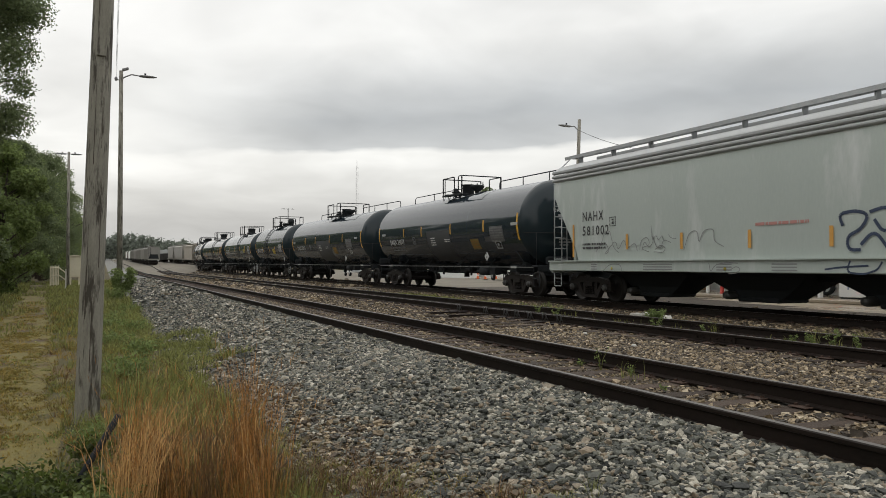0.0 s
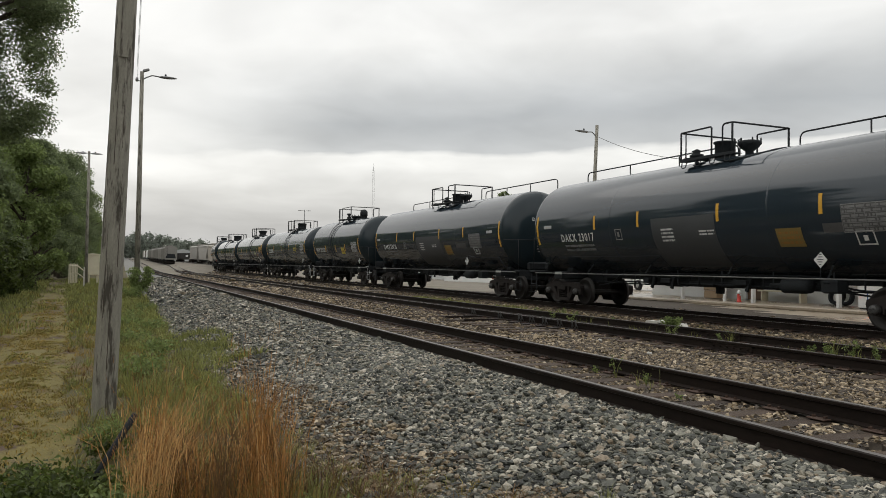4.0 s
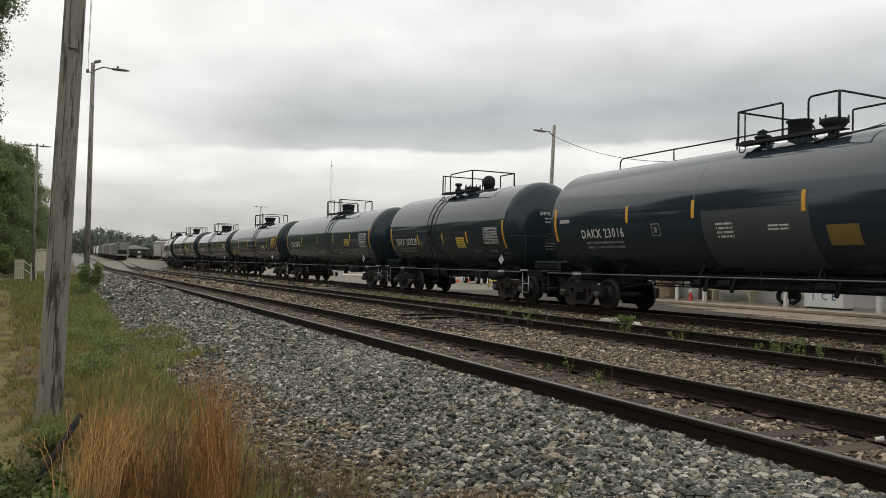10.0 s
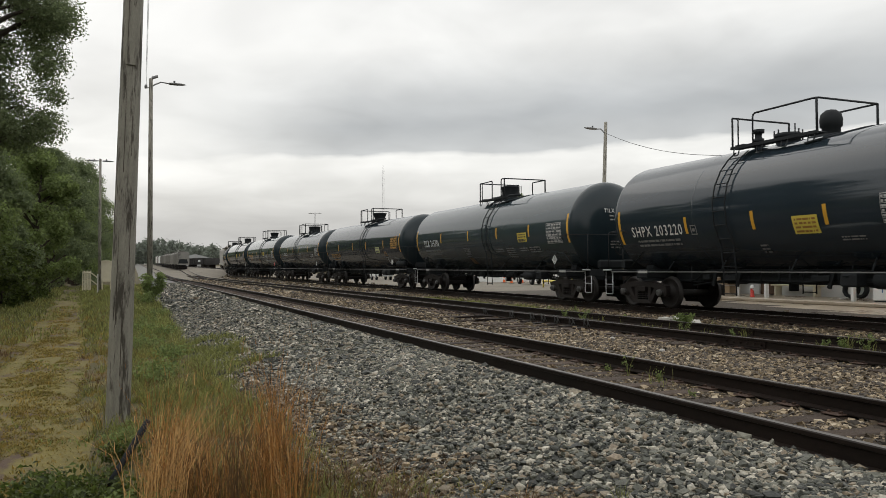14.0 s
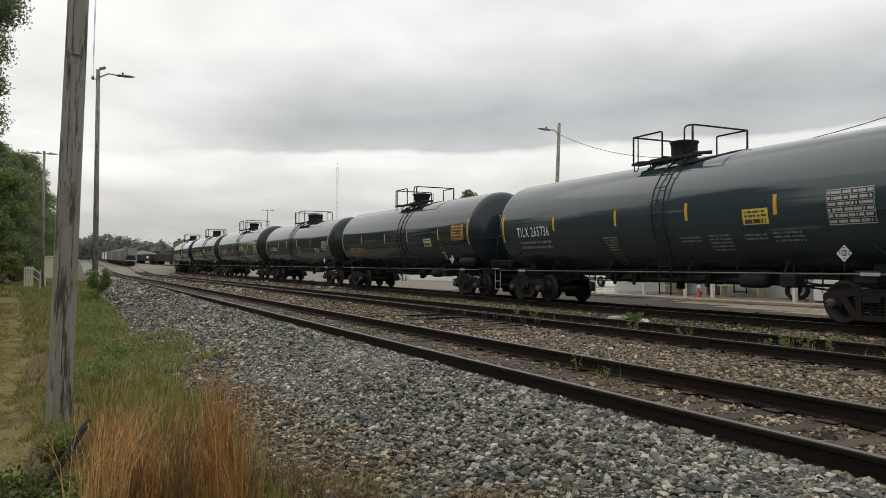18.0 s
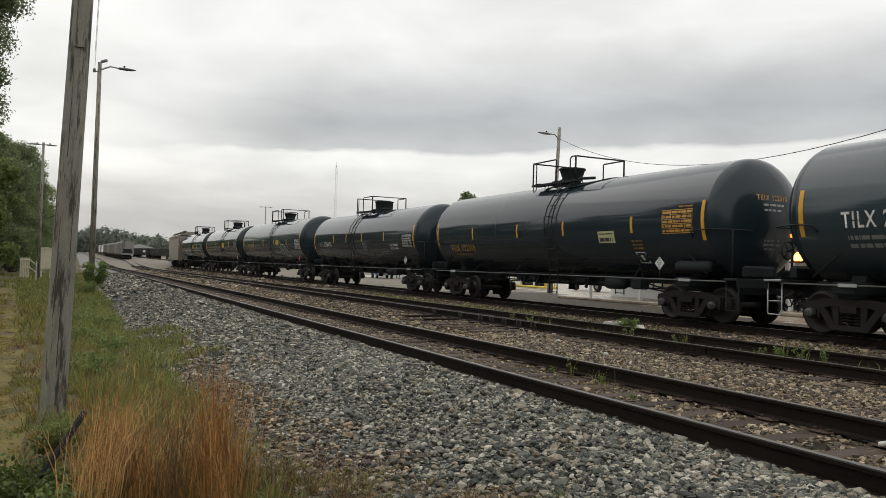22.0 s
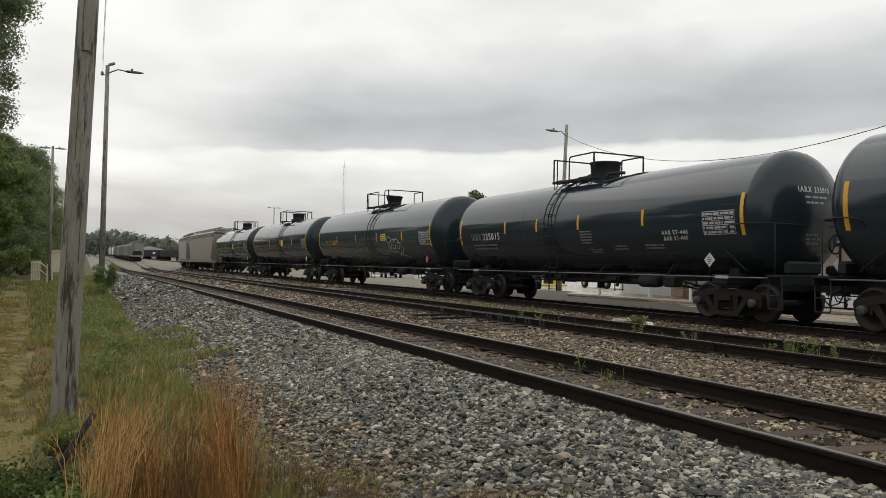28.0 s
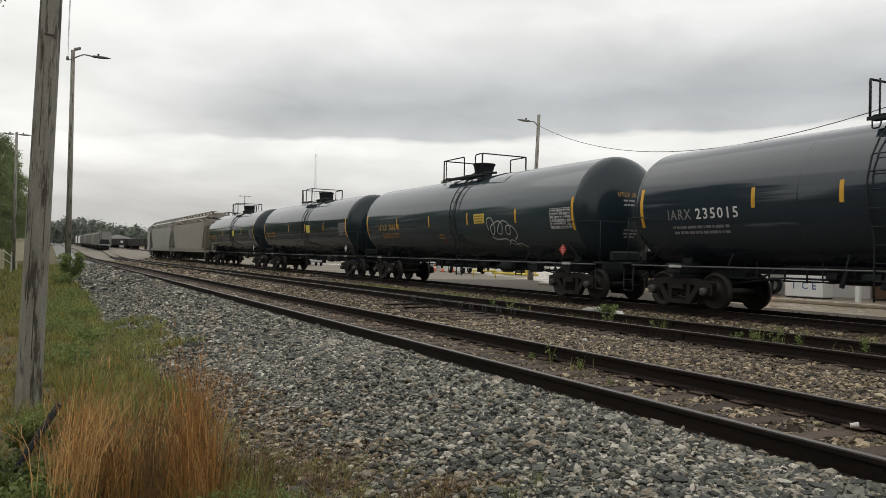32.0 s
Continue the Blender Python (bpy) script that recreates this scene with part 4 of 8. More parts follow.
def far_woods():
    """Far wooded hills as one mass of leaf clumps."""
    g = random.Random(5)
    centres, radii = [], []
    for i in range(520):
        x = g.uniform(-160, 420)
        y = g.uniform(420, 520)
        hill = 10.5 + 7 * math.exp(-((x - 8) / 22) ** 2) + 2.5 * math.sin(x * 0.05) + (0 if x < 60 else -2) - max(0, (x - 45)) * 0.02
        hill *= g.uniform(0.5, 0.72)
        for k in range(3):
            centres.append((x + g.uniform(-4, 4), y, grade(y) + hill * (0.25 + 0.33 * k)))
            radii.append(g.uniform(2.4, 4.2))
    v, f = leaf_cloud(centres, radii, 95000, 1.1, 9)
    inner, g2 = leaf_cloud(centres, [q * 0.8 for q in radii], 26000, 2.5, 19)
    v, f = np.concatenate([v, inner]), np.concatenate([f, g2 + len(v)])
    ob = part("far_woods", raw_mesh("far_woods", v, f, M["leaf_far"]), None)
    return tagged(ob, "hazy grey-green wooded hills in the distance", "woods", kind="stuff")


far_woods()


# ---- the train ----
RIDE = -0.13
ZC, RT = 2.77, 1.56  # axis height over the rail and radius of a tank
MESHES = {}


def shared(key, make):
    if key not in MESHES:
        MESHES[key] = make()
    return MESHES[key]


def wheelset_mesh():
    s = Shape()
    for side in (-1, 1):
        x = side * 0.7175
        prof = [(0.085, -0.09), (0.13, -0.085), (0.15, -0.03), (0.36, -0.005), (0.395, -0.045), (0.45, -0.05), (0.457, 0.035), (0.485, 0.045), (0.482, 0.07), (0.44, 0.078), (0.385, 0.06), (0.36, 0.03), (0.15, 0.03), (0.13, 0.09), (0.085, 0.09)]
        s.lathe([(r, x - side * h) for r, h in prof], (0, 0, 0), "x", 32)
    s.lathe([(0, -1.1), (0.075, -1.1), (0.08, -0.8), (0.09, -0.65), (0.085, 0), (0.09, 0.65), (0.08, 0.8), (0.075, 1.1), (0, 1.1)], (0, 0, 0), "x", 14)
    for side in (-1, 1):  # bearing end caps with three bolts
        x = side * 1.1
        s.lathe([(0, x + side * 0.075), (0.075, x + side * 0.07), (0.085, x + side * 0.02), (0.115, x + side * 0.01), (0.12, x - side * 0.12), (0.08, x - side * 0.13)], (0, 0, 0), "x", 18)
        for k in range(3):
            a = 2 * math.pi * k / 3
            s.box((x + side * 0.085, 0.045 * math.cos(a), 0.045 * math.sin(a)), (0.03, 0.03, 0.03))
    return s.mesh("wheelset", M["wheel"])


def side_frame_mesh():
    """Cast side frame: arched top, two pedestals, spring pocket and slanted tension members."""
    s = Shape()
    w = 0.085
    top = [(-1.13, 0.53), (-1.1, 0.64), (-0.88, 0.69), (-0.5, 0.76), (0.5, 0.76), (0.88, 0.69), (1.1, 0.64), (1.13, 0.53), (0.76, 0.52), (0.45, 0.6), (-0.45, 0.6), (-0.76, 0.52)]
    top = [(y, z + 0.02) for y, z in top]
    s.prism(top, "x", -w, w)
    for k in (-1, 1):
        s.prism([(k * 0.74, 0.56), (k * 0.58, 0.6), (k * 0.26, 0.16), (k * 0.42, 0.14)], "x", -w, w)  # slanted member
        s.prism([(k * 0.4, 0.62), (k * 0.25, 0.62), (k * 0.25, 0.2), (k * 0.36, 0.2)], "x", -w * 0.8, w * 0.8)  # column
        s.prism([(k * 1.13, 0.58), (k * 1.04, 0.58), (k * 1.02, 0.36), (k * 1.1, 0.36)], "x", -w * 0.9, w * 0.9)  # pedestal jaws
        s.prism([(k * 0.76, 0.56), (k * 0.69, 0.56), (k * 0.7, 0.36), (k * 0.74, 0.36)], "x", -w * 0.9, w * 0.9)
    s.prism([(-0.44, 0.13), (0.44, 0.13), (0.36, 0.24), (-0.36, 0.24)], "x", -w * 1.2, w * 1.2)
    return s.mesh("side_frame", M["truck"])


def springs_mesh():
    s = Shape()
    for y in (0.0,):
        pts = [(0.07 * math.cos(a), y + 0.07 * math.sin(a), 0.25 + 0.25 * a / (2 * math.pi * 4)) for a in [2 * math.pi * 4 * k / 48 for k in range(49)]]
        s.tube(pts, 0.017, 5)
    return s.mesh("spring", M["truck"])


def bolster_mesh():
    s = Shape().prism([(-1.12, 0.5), (1.12, 0.5), (1.12, 0.62), (0.5, 0.74), (-0.5, 0.74), (-1.12, 0.62)], "y", -0.19, 0.19)
    s.lathe([(0, 0.74), (0.2, 0.74), (0.2, 0.8), (0, 0.8)], (0, 0, 0), "z", 16)
    for k in (-1, 1):  # brake beams
        s.box((0, k * 0.36, 0.36), (1.5, 0.1, 0.1), bevel=0.02)
    return s.mesh("truck", M["truck"])


def cap_mesh(side):
    s = Shape().lathe([(0, side * 0.03), (0.05, side * 0.028), (0.085, side * 0.012), (0.1, 0), (0.1, -side * 0.05)], (0, 0, 0), "x", 18)
    for i in range(3):
        a = 2 * math.pi * i / 3 + 0.4
        s.lathe([(0, side * 0.045), (0.016, side * 0.045), (0.016, side * 0.01)], (0, 0.052 * math.cos(a), 0.052 * math.sin(a)), "x", 6, False)
    return s.mesh("bearing_cap", M["cap"])


WHEELS = []  # (wheelset, truck offset)


def truck(car, y):
    t = part("truck", shared("bolster", bolster_mesh), None, car, "rusty cast-steel four-wheel truck", pose(0, y, 0))
    for k in (-1, 1):
        part("side_frame", shared("side_frame", side_frame_mesh), None, t, at=pose(k * 1.0, 0, 0))
        for q in (-0.16, 0.0, 0.16):
            part("spring", shared("spring", springs_mesh), None, t, at=pose(k * 1.0, q, 0))
        ws = part("wheelset", shared("wheelset", wheelset_mesh), None, t, at=pose(0, k * 0.89, 0.457))
        WHEELS.append((ws, k * 0.89))
        for q in (-1, 1):
            part("bearing_cap", shared("cap%d" % q, lambda: cap_mesh(q)), None, t, at=pose(q * 1.18, k * 0.89, 0.457))
    return t


def coupler_mesh():
    s = Shape().box((0, -0.35, 0.84), (0.14, 0.7, 0.16), bevel=0.02)
    s.prism([(-0.14, -0.05), (0.1, -0.12), (0.16, 0.1), (0.07, 0.22), (0.02, 0.1), (-0.08, 0.06), (-0.15, 0.18)], "z", 0.7, 0.98)
    return s.mesh("coupler", M["truck"])


def hoses_mesh():
    s = Shape()
    s.tube([(-0.35, -0.25, 0.85), (-0.35, 0.0, 0.75), (-0.28, 0.12, 0.5), (-0.12, 0.2, 0.42)], 0.03, 6)
    s.tube([(-0.5, -0.5, 0.95), (-0.7, -0.45, 0.55), (-1.0, -0.45, 0.5), (-1.15, -0.45, 0.62)], 0.016, 5)
    return s.mesh("brake_hose", M["black"])


def end_gear(car, half):
    for k in (-1, 1):
        turn = pose(0, k * (half - 0.12), 0, 0, 0, 0 if k > 0 else 180)
        part("coupler", shared("coupler", coupler_mesh), None, car, "steel knuckle coupler", turn)
        part("brake_hose", shared("hose", hoses_mesh), None, car, at=turn)


def on_tank(y, z, lift=0.006, side=-1):
    """A place on the shell at height z over the rail."""
    r = RT + lift
    h = max(min((z - ZC) / r, 1), -1)
    return (side * r * math.sqrt(1 - h * h), y, ZC + r * h)


def decal(car, name, material, y0, y1, z0, z1, label="", lift=0.006, tilt=0.0, wrap=True, x=-1.5):
    """A thin patch that follows the shell between two heights. y runs to the far end."""
    s, n = Shape(), 6
    v = []
    for i in range(n + 1):
        z = z0 + (z1 - z0) * i / n
        for y in (y0, y1):
            v.append(on_tank(y + tilt * (z - z0), z, lift) if wrap else (x - lift, y + tilt * (z - z0), z))
    s.add(v, [(2 * i, 2 * i + 1, 2 * i + 3, 2 * i + 2) for i in range(n)], wrap)
    return part(name, s, M[material], car, label)


def text_mesh(words):
    c = bpy.data.curves.new("words", "FONT")
    c.body, c.size, c.resolution_u = words, 1.0, 2
    c.space_character, c.offset = 1.22, 0.014
    ob = new("words", c)
    deps = bpy.context.evaluated_depsgraph_get()
    me = bpy.data.meshes.new_from_object(ob.evaluated_get(deps))
    bpy.data.objects.remove(ob)
    bpy.data.curves.remove(c)
    return me


def word_meshes(words):
    """The words of a line as meshes of their own, each at its place in the line."""
    whole = text_mesh(words)
    wide = max(p.co.x for p in whole.vertices)
    first, _, rest = words.partition(" ")
    if not rest:
        return [(words, whole)], wide
    one, two = text_mesh(first), text_mesh(rest)
    slip = wide - max(p.co.x for p in two.vertices)
    for p in two.vertices:
        p.co.x += slip
    bpy.data.meshes.remove(whole)
    return [(first, one), (rest, two)], wide


def lettering(car, words, y, z, height, material="white", width=None, wrap=True, x=-1.5, name="lettering"):
    """Words that read towards the near end, starting at y, with their foot at z."""
    k = height / 0.7
    meshes, wide = word_meshes(words)
    kx = width / wide if width else k
    for word, me in meshes:
        for p in me.vertices:
            u, w = p.co.x * kx, p.co.y * k
            p.co = on_tank(y - u, z + w, 0.008) if wrap else (x - 0.006, y - u, z + w)
        me.materials.append(M[material])
        me.name = name
        part(name, me, None, car, word.lower() + " stencilled")


def bars(car, rows, y, z, width, pitch, material="dimwhite", wrap=True, seed=1, gap=0.5, name="small_print"):
    """Rows of small unreadable print as broken bars, in one mesh."""
    r, s = random.Random(seed), Shape()
    for i in range(rows):
        u = 0.0
        while u < width:
            w = min(r.choice((0.03, 0.05, 0.09, 0.16, 0.24)) * r.uniform(0.8, 1.2), width - u)
            z0, z1 = z - i * pitch, z - i * pitch - pitch * (1 - gap)
            ends = []
            for zz in (z0, z1):
                for yy in (y - u, y - u - w):
                    ends.append(on_tank(yy, zz, 0.009) if wrap else (-1.562, yy, zz))
            s.add(ends, [(0, 1, 3, 2)])
            u += w + r.uniform(0.015, 0.045)
    return tagged(part(name, s, M[material], car), kind="stuff")


def placard(car, y, z=1.62, red=False, number=""):
    d = 0.175
    p = part("placard", Shape().prism([(y, z - d), (y + d, z), (y, z + d), (y - d, z)], "x", -1.33, -1.315), M["red" if red else "white"], car, "red diamond hazard placard" if red else "white diamond hazard placard")
    if number:
        me = text_mesh(number)
        for q in me.vertices:
            q.co = (-1.333, y + 0.13 - q.co.x * 0.115, z - 0.03 + q.co.y * 0.12)
        me.materials.append(M["dark_letter"])
        part("placard_number", me, None, p)
    s = Shape()
    for i in range(5):
        if not (number and i in (2,)):
            s.box((-1.333, y, z + 0.12 - 0.055 * i), (0.004, 0.06 + 0.05 * min(i, 4 - i), 0.02))
    part("placard_print", s, M["white" if red else "dark_letter"], p)
    part("placard_bracket", Shape().tube([(-1.32, y, z - d), (-1.32, y, 1.2)], 0.012, 5), M["black"], car)
    part("placard_bracket", Shape().tube([(-1.31, y, z + d), (-1.15, y, z + d + 0.12)], 0.012, 5), M["black"], car)


def railing(points, r=0.024):
    return Shape().tube(points, r, 6)


def round_path(points, radius=0.12, n=4):
    """A polyline with rounded inner corners."""
    pts = [Vector(p) for p in points]
    out = [pts[0]]
    for a, b, c in zip(pts, pts[1:], pts[2:]):
        ra = min(radius, (a - b).length / 2, (c - b).length / 2)
        p, q = b + (a - b).normalized() * ra, b + (c - b).normalized() * ra
        out += [(p * (1 - t) ** 2 + b * 2 * t * (1 - t) + q * t * t) for t in [k / n for k in range(n + 1)]]
    return out + [pts[-1]]


def tank_car(spec):
    global RT, ZC
    RT, ZC = spec.get("round", (1.56, 2.77))
    half = spec["pitch"] / 2
    a = half - spec.get("inset", 1.5)  # half length of the straight shell
    car = thing("tank_car", spec["label"], "tank car", group="tank cars of the train")
    shell = part("tank_shell", Shape().lathe([(RT, -a + 2 * a * k / 16) for k in range(17)], (0, 0, ZC), "y", 72), M[spec.get("skin", "tank")], car)
    for k in (-1, 1):
        prof = [(max(RT * math.cos(math.pi / 2 * i / 14), 0.001), k * (a + 0.7 * math.sin(math.pi / 2 * i / 14))) for i in range(15)]
        part("tank_head", Shape().lathe(prof, (0, 0, ZC), "y", 72), M["tank_end"], car, "dished black tank end")
    for y in spec.get("seams", (a * 0.35,)):
        part("weld_seam", Shape().lathe([(RT - 0.001, y - 0.025), (RT + 0.003, y - 0.012), (RT + 0.003, y + 0.012), (RT - 0.001, y + 0.025)], (0, 0, ZC), "y", 64), M[spec.get("skin", "tank")], shell)
    for k in (-1, 1):
        part("draft_sill", Shape().box((0, k * (half - 2.05), 1.08), (0.42, 3.3, 0.36), bevel=0.03), M["black"], car)
        ty = k * (half - spec.get("truck_in", 2.3))
        s = Shape().prism([(-0.8, 1.12), (0.8, 1.12), (0.8, 1.3), (0.7, 1.6), (-0.7, 1.6), (-0.8, 1.3)], "y", ty - 0.16, ty + 0.16)
        part("saddle", s, M["black"], car)
        truck(car, ty)
        ey = k * (half - 0.62)
        part("end_panel", Shape().box((-0.3, ey - k * 0.08, 1.44), (1.0, 0.18, 0.32), bevel=0.06).box((0.75, ey - k * 0.05, 1.4), (0.3, 0.26, 0.24), bevel=0.05), M["black"], car)
        if k > 0:
            wheel = Shape().tube([(-0.75 + 0.2 * math.cos(q), ey + 0.12, 1.95 + 0.2 * math.sin(q)) for q in [2 * math.pi * j / 20 for j in range(21)]], 0.018, 6)
            for j in range(3):
                wheel.tube([(-0.75, ey + 0.12, 1.95), (-0.75 + 0.2 * math.cos(2.1 * j), ey + 0.12, 1.95 + 0.2 * math.sin(2.1 * j))], 0.012, 5)
            part("brake_wheel", wheel.tube([(-0.75, ey, 1.95), (-0.75, ey + 0.14, 1.95)], 0.04, 8).tube([(-0.75, ey, 1.95), (-0.75, ey, 1.4)], 0.03, 6), M["black"], car, "round hand brake wheel")
        if spec.get("steps"):
            part("platform_edge", Shape().box((-1.36, ey, 1.26), (0.03, 0.46, 0.05), bevel=0.01), M["galv"], car, "bright steel platform edge")
        part("end_platform", Shape().box((0, ey, 1.25), (2.7, 0.42, 0.06), bevel=0.01).box((0, ey + k * 0.2, 1.16), (2.7, 0.03, 0.2)), M["black"], car)
        bow = round_path([(-1.5, k * (a - 0.5), 2.3), (-1.63, k * (a - 0.45), 2.44), (-1.55, k * (a + 0.1), 2.47), (-1.3, ey, 2.45), (1.3, ey, 2.45), (1.55, k * (a + 0.1), 2.47), (1.63, k * (a - 0.45), 2.44), (1.5, k * (a - 0.5), 2.3)], 0.15)
        part("end_handrail", Shape().tube(bow, 0.018, 6), M["black"], car)
        # Amber spot given a glow of its own; no lamp is known here.
        if k < 0 and spec.get("marker"):
            part("marker_lamp", Shape().lathe([(0.0, -0.04), (0.045, -0.04), (0.06, 0.0), (0.045, 0.04), (0.0, 0.045)], (0.72, ey, 2.39), "y", 12), M["marker"], car, "glowing amber marker on the end handrail")
        for x in (-1.3, 1.3):
            part("handrail_post", Shape().tube([(x, ey, 1.28), (x, ey, 2.45)], 0.015, 5), M["black"], car)
        for x in (-1.28, 1.28):
            step = Shape()
            for dx in (-0.0,):
                step.tube(round_path([(x, ey - 0.19, 1.2), (x, ey - 0.19, 0.5), (x, ey + 0.19, 0.5), (x, ey + 0.19, 1.2)], 0.05), 0.016, 5)
                step.tube([(x, ey - 0.19, 0.8), (x, ey + 0.19, 0.8)], 0.016, 5)
            part("sill_step", step, M[spec.get("steps", "black")], car)
            brace = Shape().tube([(x * 0.98, k * (a - 0.2), 1.35), (x * 0.98, k * (a - 1.3), 2.2)], 0.02, 5)
            part("grab_brace", brace, M["black"], car)
    end_gear(car, half)
    for x in (-1.32, 1.32):
        s = Shape().tube([(x, -half + 0.8, 1.2), (x, half - 0.8, 1.2)], 0.018, 6)
        part("side_rail", s, M["galv_dull"], car)
        for y in (-a * 0.62, -a * 0.22, a * 0.22, a * 0.62):
            part("rail_stay", Shape().tube([(x, y, 1.2), (x * 0.6, y + 0.25, 1.62)], 0.02, 5), M["black"], car)
    # ladders
    ly = spec.get("ladder", 0.9)
    for side in () if ly is None else (-1, 1):
        s = Shape()
        for dy in (-0.22, 0.22):
            s.tube([on_tank(ly + dy, z, 0.09, side) for z in (4.3, 4.1, 3.8, 3.4, 2.95, 2.4, 1.9)] + [(side * 1.36, ly + dy, 1.2), (side * 1.36, ly + dy, 0.6)], 0.02, 5)
        for z in (4.12, 3.8, 3.45, 3.1, 2.75, 2.4, 2.05, 1.7, 1.35, 1.0, 0.65):
            p = on_tank(0, max(z, 1.95), 0.09, side) if z > 1.9 else (side * 1.36, 0, z)
            s.tube([(p[0], ly - 0.22, p[2]), (p[0], ly + 0.22, p[2])], 0.014, 5)
        part("ladder", s, M["black"], car)
    # top platform, railing and valve housing
    style = spec.get("top", "dome")
    top = ZC + RT
    y1, y0, y2 = spec.get("deck", (1.5, 0.75, -0.3))  # far end, start of the raised hoop, near end
    h = spec.get("rail_h", 0.8)
    dz = top - 0.06
    for x in (-1, 1):
        part("walk_deck", Shape().box((x * 0.86, (y1 + y2) / 2, dz), (0.3, y1 - y2 + 0.1, 0.03), bevel=0.008), M["black"], car, "black grating deck")
        part("deck_edge", Shape().box((x * 1.0, (y1 + y2) / 2, dz + 0.01), (0.025, y1 - y2 + 0.1, 0.075)), M["black"], car)
        n = 4
        for i in range(n):
            y = y2 + 0.15 + (y1 - y2 - 0.3) * i / (n - 1)
            part("deck_bracket", Shape().tube(round_path([(x * 0.98, y - 0.1, dz), (x * 1.02, y - 0.08, dz - 0.2), (x * 1.02, y + 0.08, dz - 0.2), (x * 0.98, y + 0.1, dz)], 0.05), 0.016, 5), M["black"], car)
    part("cross_deck", Shape().box((0, y1 - 0.15, top + 0.02), (1.8, 0.3, 0.03)), M["black"], car)
    x = 0.98
    for side in (-1, 1):
        part("guard_post", railing([(side * x, y1, dz), (side * x, y1, dz + h)], 0.028), M["black"], car)
        part("guard_post", railing([(side * x, y1 - 0.2, dz), (side * x, y1 - 0.2, dz + h * 0.97)], 0.02), M["black"], car)
        part("guard_post", railing([(side * x, y2, dz), (side * x, y2, dz + h)], 0.032), M["black"], car)
    part("end_guard", railing([(-x, y1, dz + h), (x, y1, dz + h)]), M["black"], car)
    if spec.get("frame"):
        y3 = y1 - spec["frame"]
        part("guard_rail", railing(round_path([(-x, y1, dz + h), (-x, y3, dz + h), (-x, y3, dz)], 0.06)), M["black"], car)
    part("guard_rail", railing(round_path([(-x, y0, dz), (-x, y0, dz + h), (-x, y2, dz + h), (x, y2, dz + h)], 0.12)), M["black"], car)
    part("guard_rail", railing(round_path([(x, y2, dz + h), (x, y2 + 1.1, dz + h), (x, y2 + 1.1, dz)], 0.05)), M["black"], car)
    if style == "dome":
        w0, wd = spec.get("flare", 0.0), spec.get("dome", 0.4)
        part("valve_housing", Shape().lathe([(wd - w0, top - 0.12), (wd + 0.01 - w0, top + 0.12), (wd + 0.03, top + 0.48), (wd + 0.06, top + 0.5), (wd + 0.06, top + 0.55), (0.25, top + 0.58), (0, top + 0.59)], (0, spec.get("dome_y", -0.15), 0), "z", 28), M["black"], car, "round black valve housing with lid")
        part("manway", Shape().lathe([(0.3, top - 0.1), (0.3, top + 0.1), (0.36, top + 0.11), (0.36, top + 0.15), (0.1, top + 0.2), (0, top + 0.2)], (0, 0.75, 0), "z", 20), M["black"], car)
        part("hinge_arm", Shape().tube([(0.2, 0.3, top + 0.15), (0.1, 0.8, top + 0.26), (0, 1.1, top + 0.15)], 0.03, 6), M["black"], car)
        part("vent_pipe", Shape().tube(round_path([(-0.5, -0.9, top - 0.12), (-0.5, -0.95, top + 0.08), (-0.1, -1.3, top + 0.1)], 0.08), 0.05, 7), M["black"], car)
    elif style == "valves":
        part("relief_valve", Shape().lathe([(0.1, top - 0.1), (0.1, top + 0.1), (0.14, top + 0.11), (0.14, top + 0.2), (0.09, top + 0.21), (0.09, top + 0.34), (0.15, top + 0.35), (0.15, top + 0.44), (0, top + 0.46)], (-0.35, 0.75, 0), "z", 14), M["black"], car)
        part("manway", Shape().lathe([(0.3, top - 0.1), (0.3, top + 0.14), (0.35, top + 0.15), (0.35, top + 0.22), (0.3, top + 0.26), (0, top + 0.28)], (0, 0.1, 0), "z", 22), M["black"], car, "low bolted black manway")
        for i in range(8):
            q = 2 * math.pi * i / 8
            part("eye_bolt", Shape().tube([(0.33 * math.cos(q), 0.1 + 0.33 * math.sin(q), top + 0.08), (0.33 * math.cos(q), 0.1 + 0.33 * math.sin(q), top + 0.34)], 0.02, 5), M["black"], car)
        part("vent_dome", Shape().lathe([(0.21, top - 0.15), (0.21, top + 0.2), (0.25, top + 0.22), (0.26, top + 0.4), (0.23, top + 0.53), (0.13, top + 0.62), (0, top + 0.65)], (0.1, -1.1, 0), "z", 24), M["black"], car, "tall round vent dome")
        part("dome_base", Shape().lathe([(0.5, top - 0.2), (0.5, top + 0.0), (0.4, top + 0.02)], (0.1, -1.1, 0), "z", 24), M["black"], car)
    else:
        part("manway", Shape().lathe([(0.27, top - 0.15), (0.27, top + 0.42), (0.31, top + 0.44), (0.31, top + 0.48), (0, top + 0.5)], (0, -0.15, 0), "z", 24), M["black"], car, "black drum manway with lid")
        part("vent_funnel", Shape().lathe([(0.1, top - 0.15), (0.11, top + 0.1), (0.24, top + 0.2), (0.31, top + 0.3), (0.31, top + 0.36), (0.15, top + 0.4), (0, top + 0.4)], (0, -1.05, 0), "z", 22), M["black"], car)
        for i in range(6):
            q = 2 * math.pi * i / 6
            part("eye_bolt", Shape().tube([(0.29 * math.cos(q), -1.05 + 0.29 * math.sin(q), top + 0.26), (0.29 * math.cos(q), -1.05 + 0.29 * math.sin(q), top + 0.44)], 0.022, 5), M["black"], car)
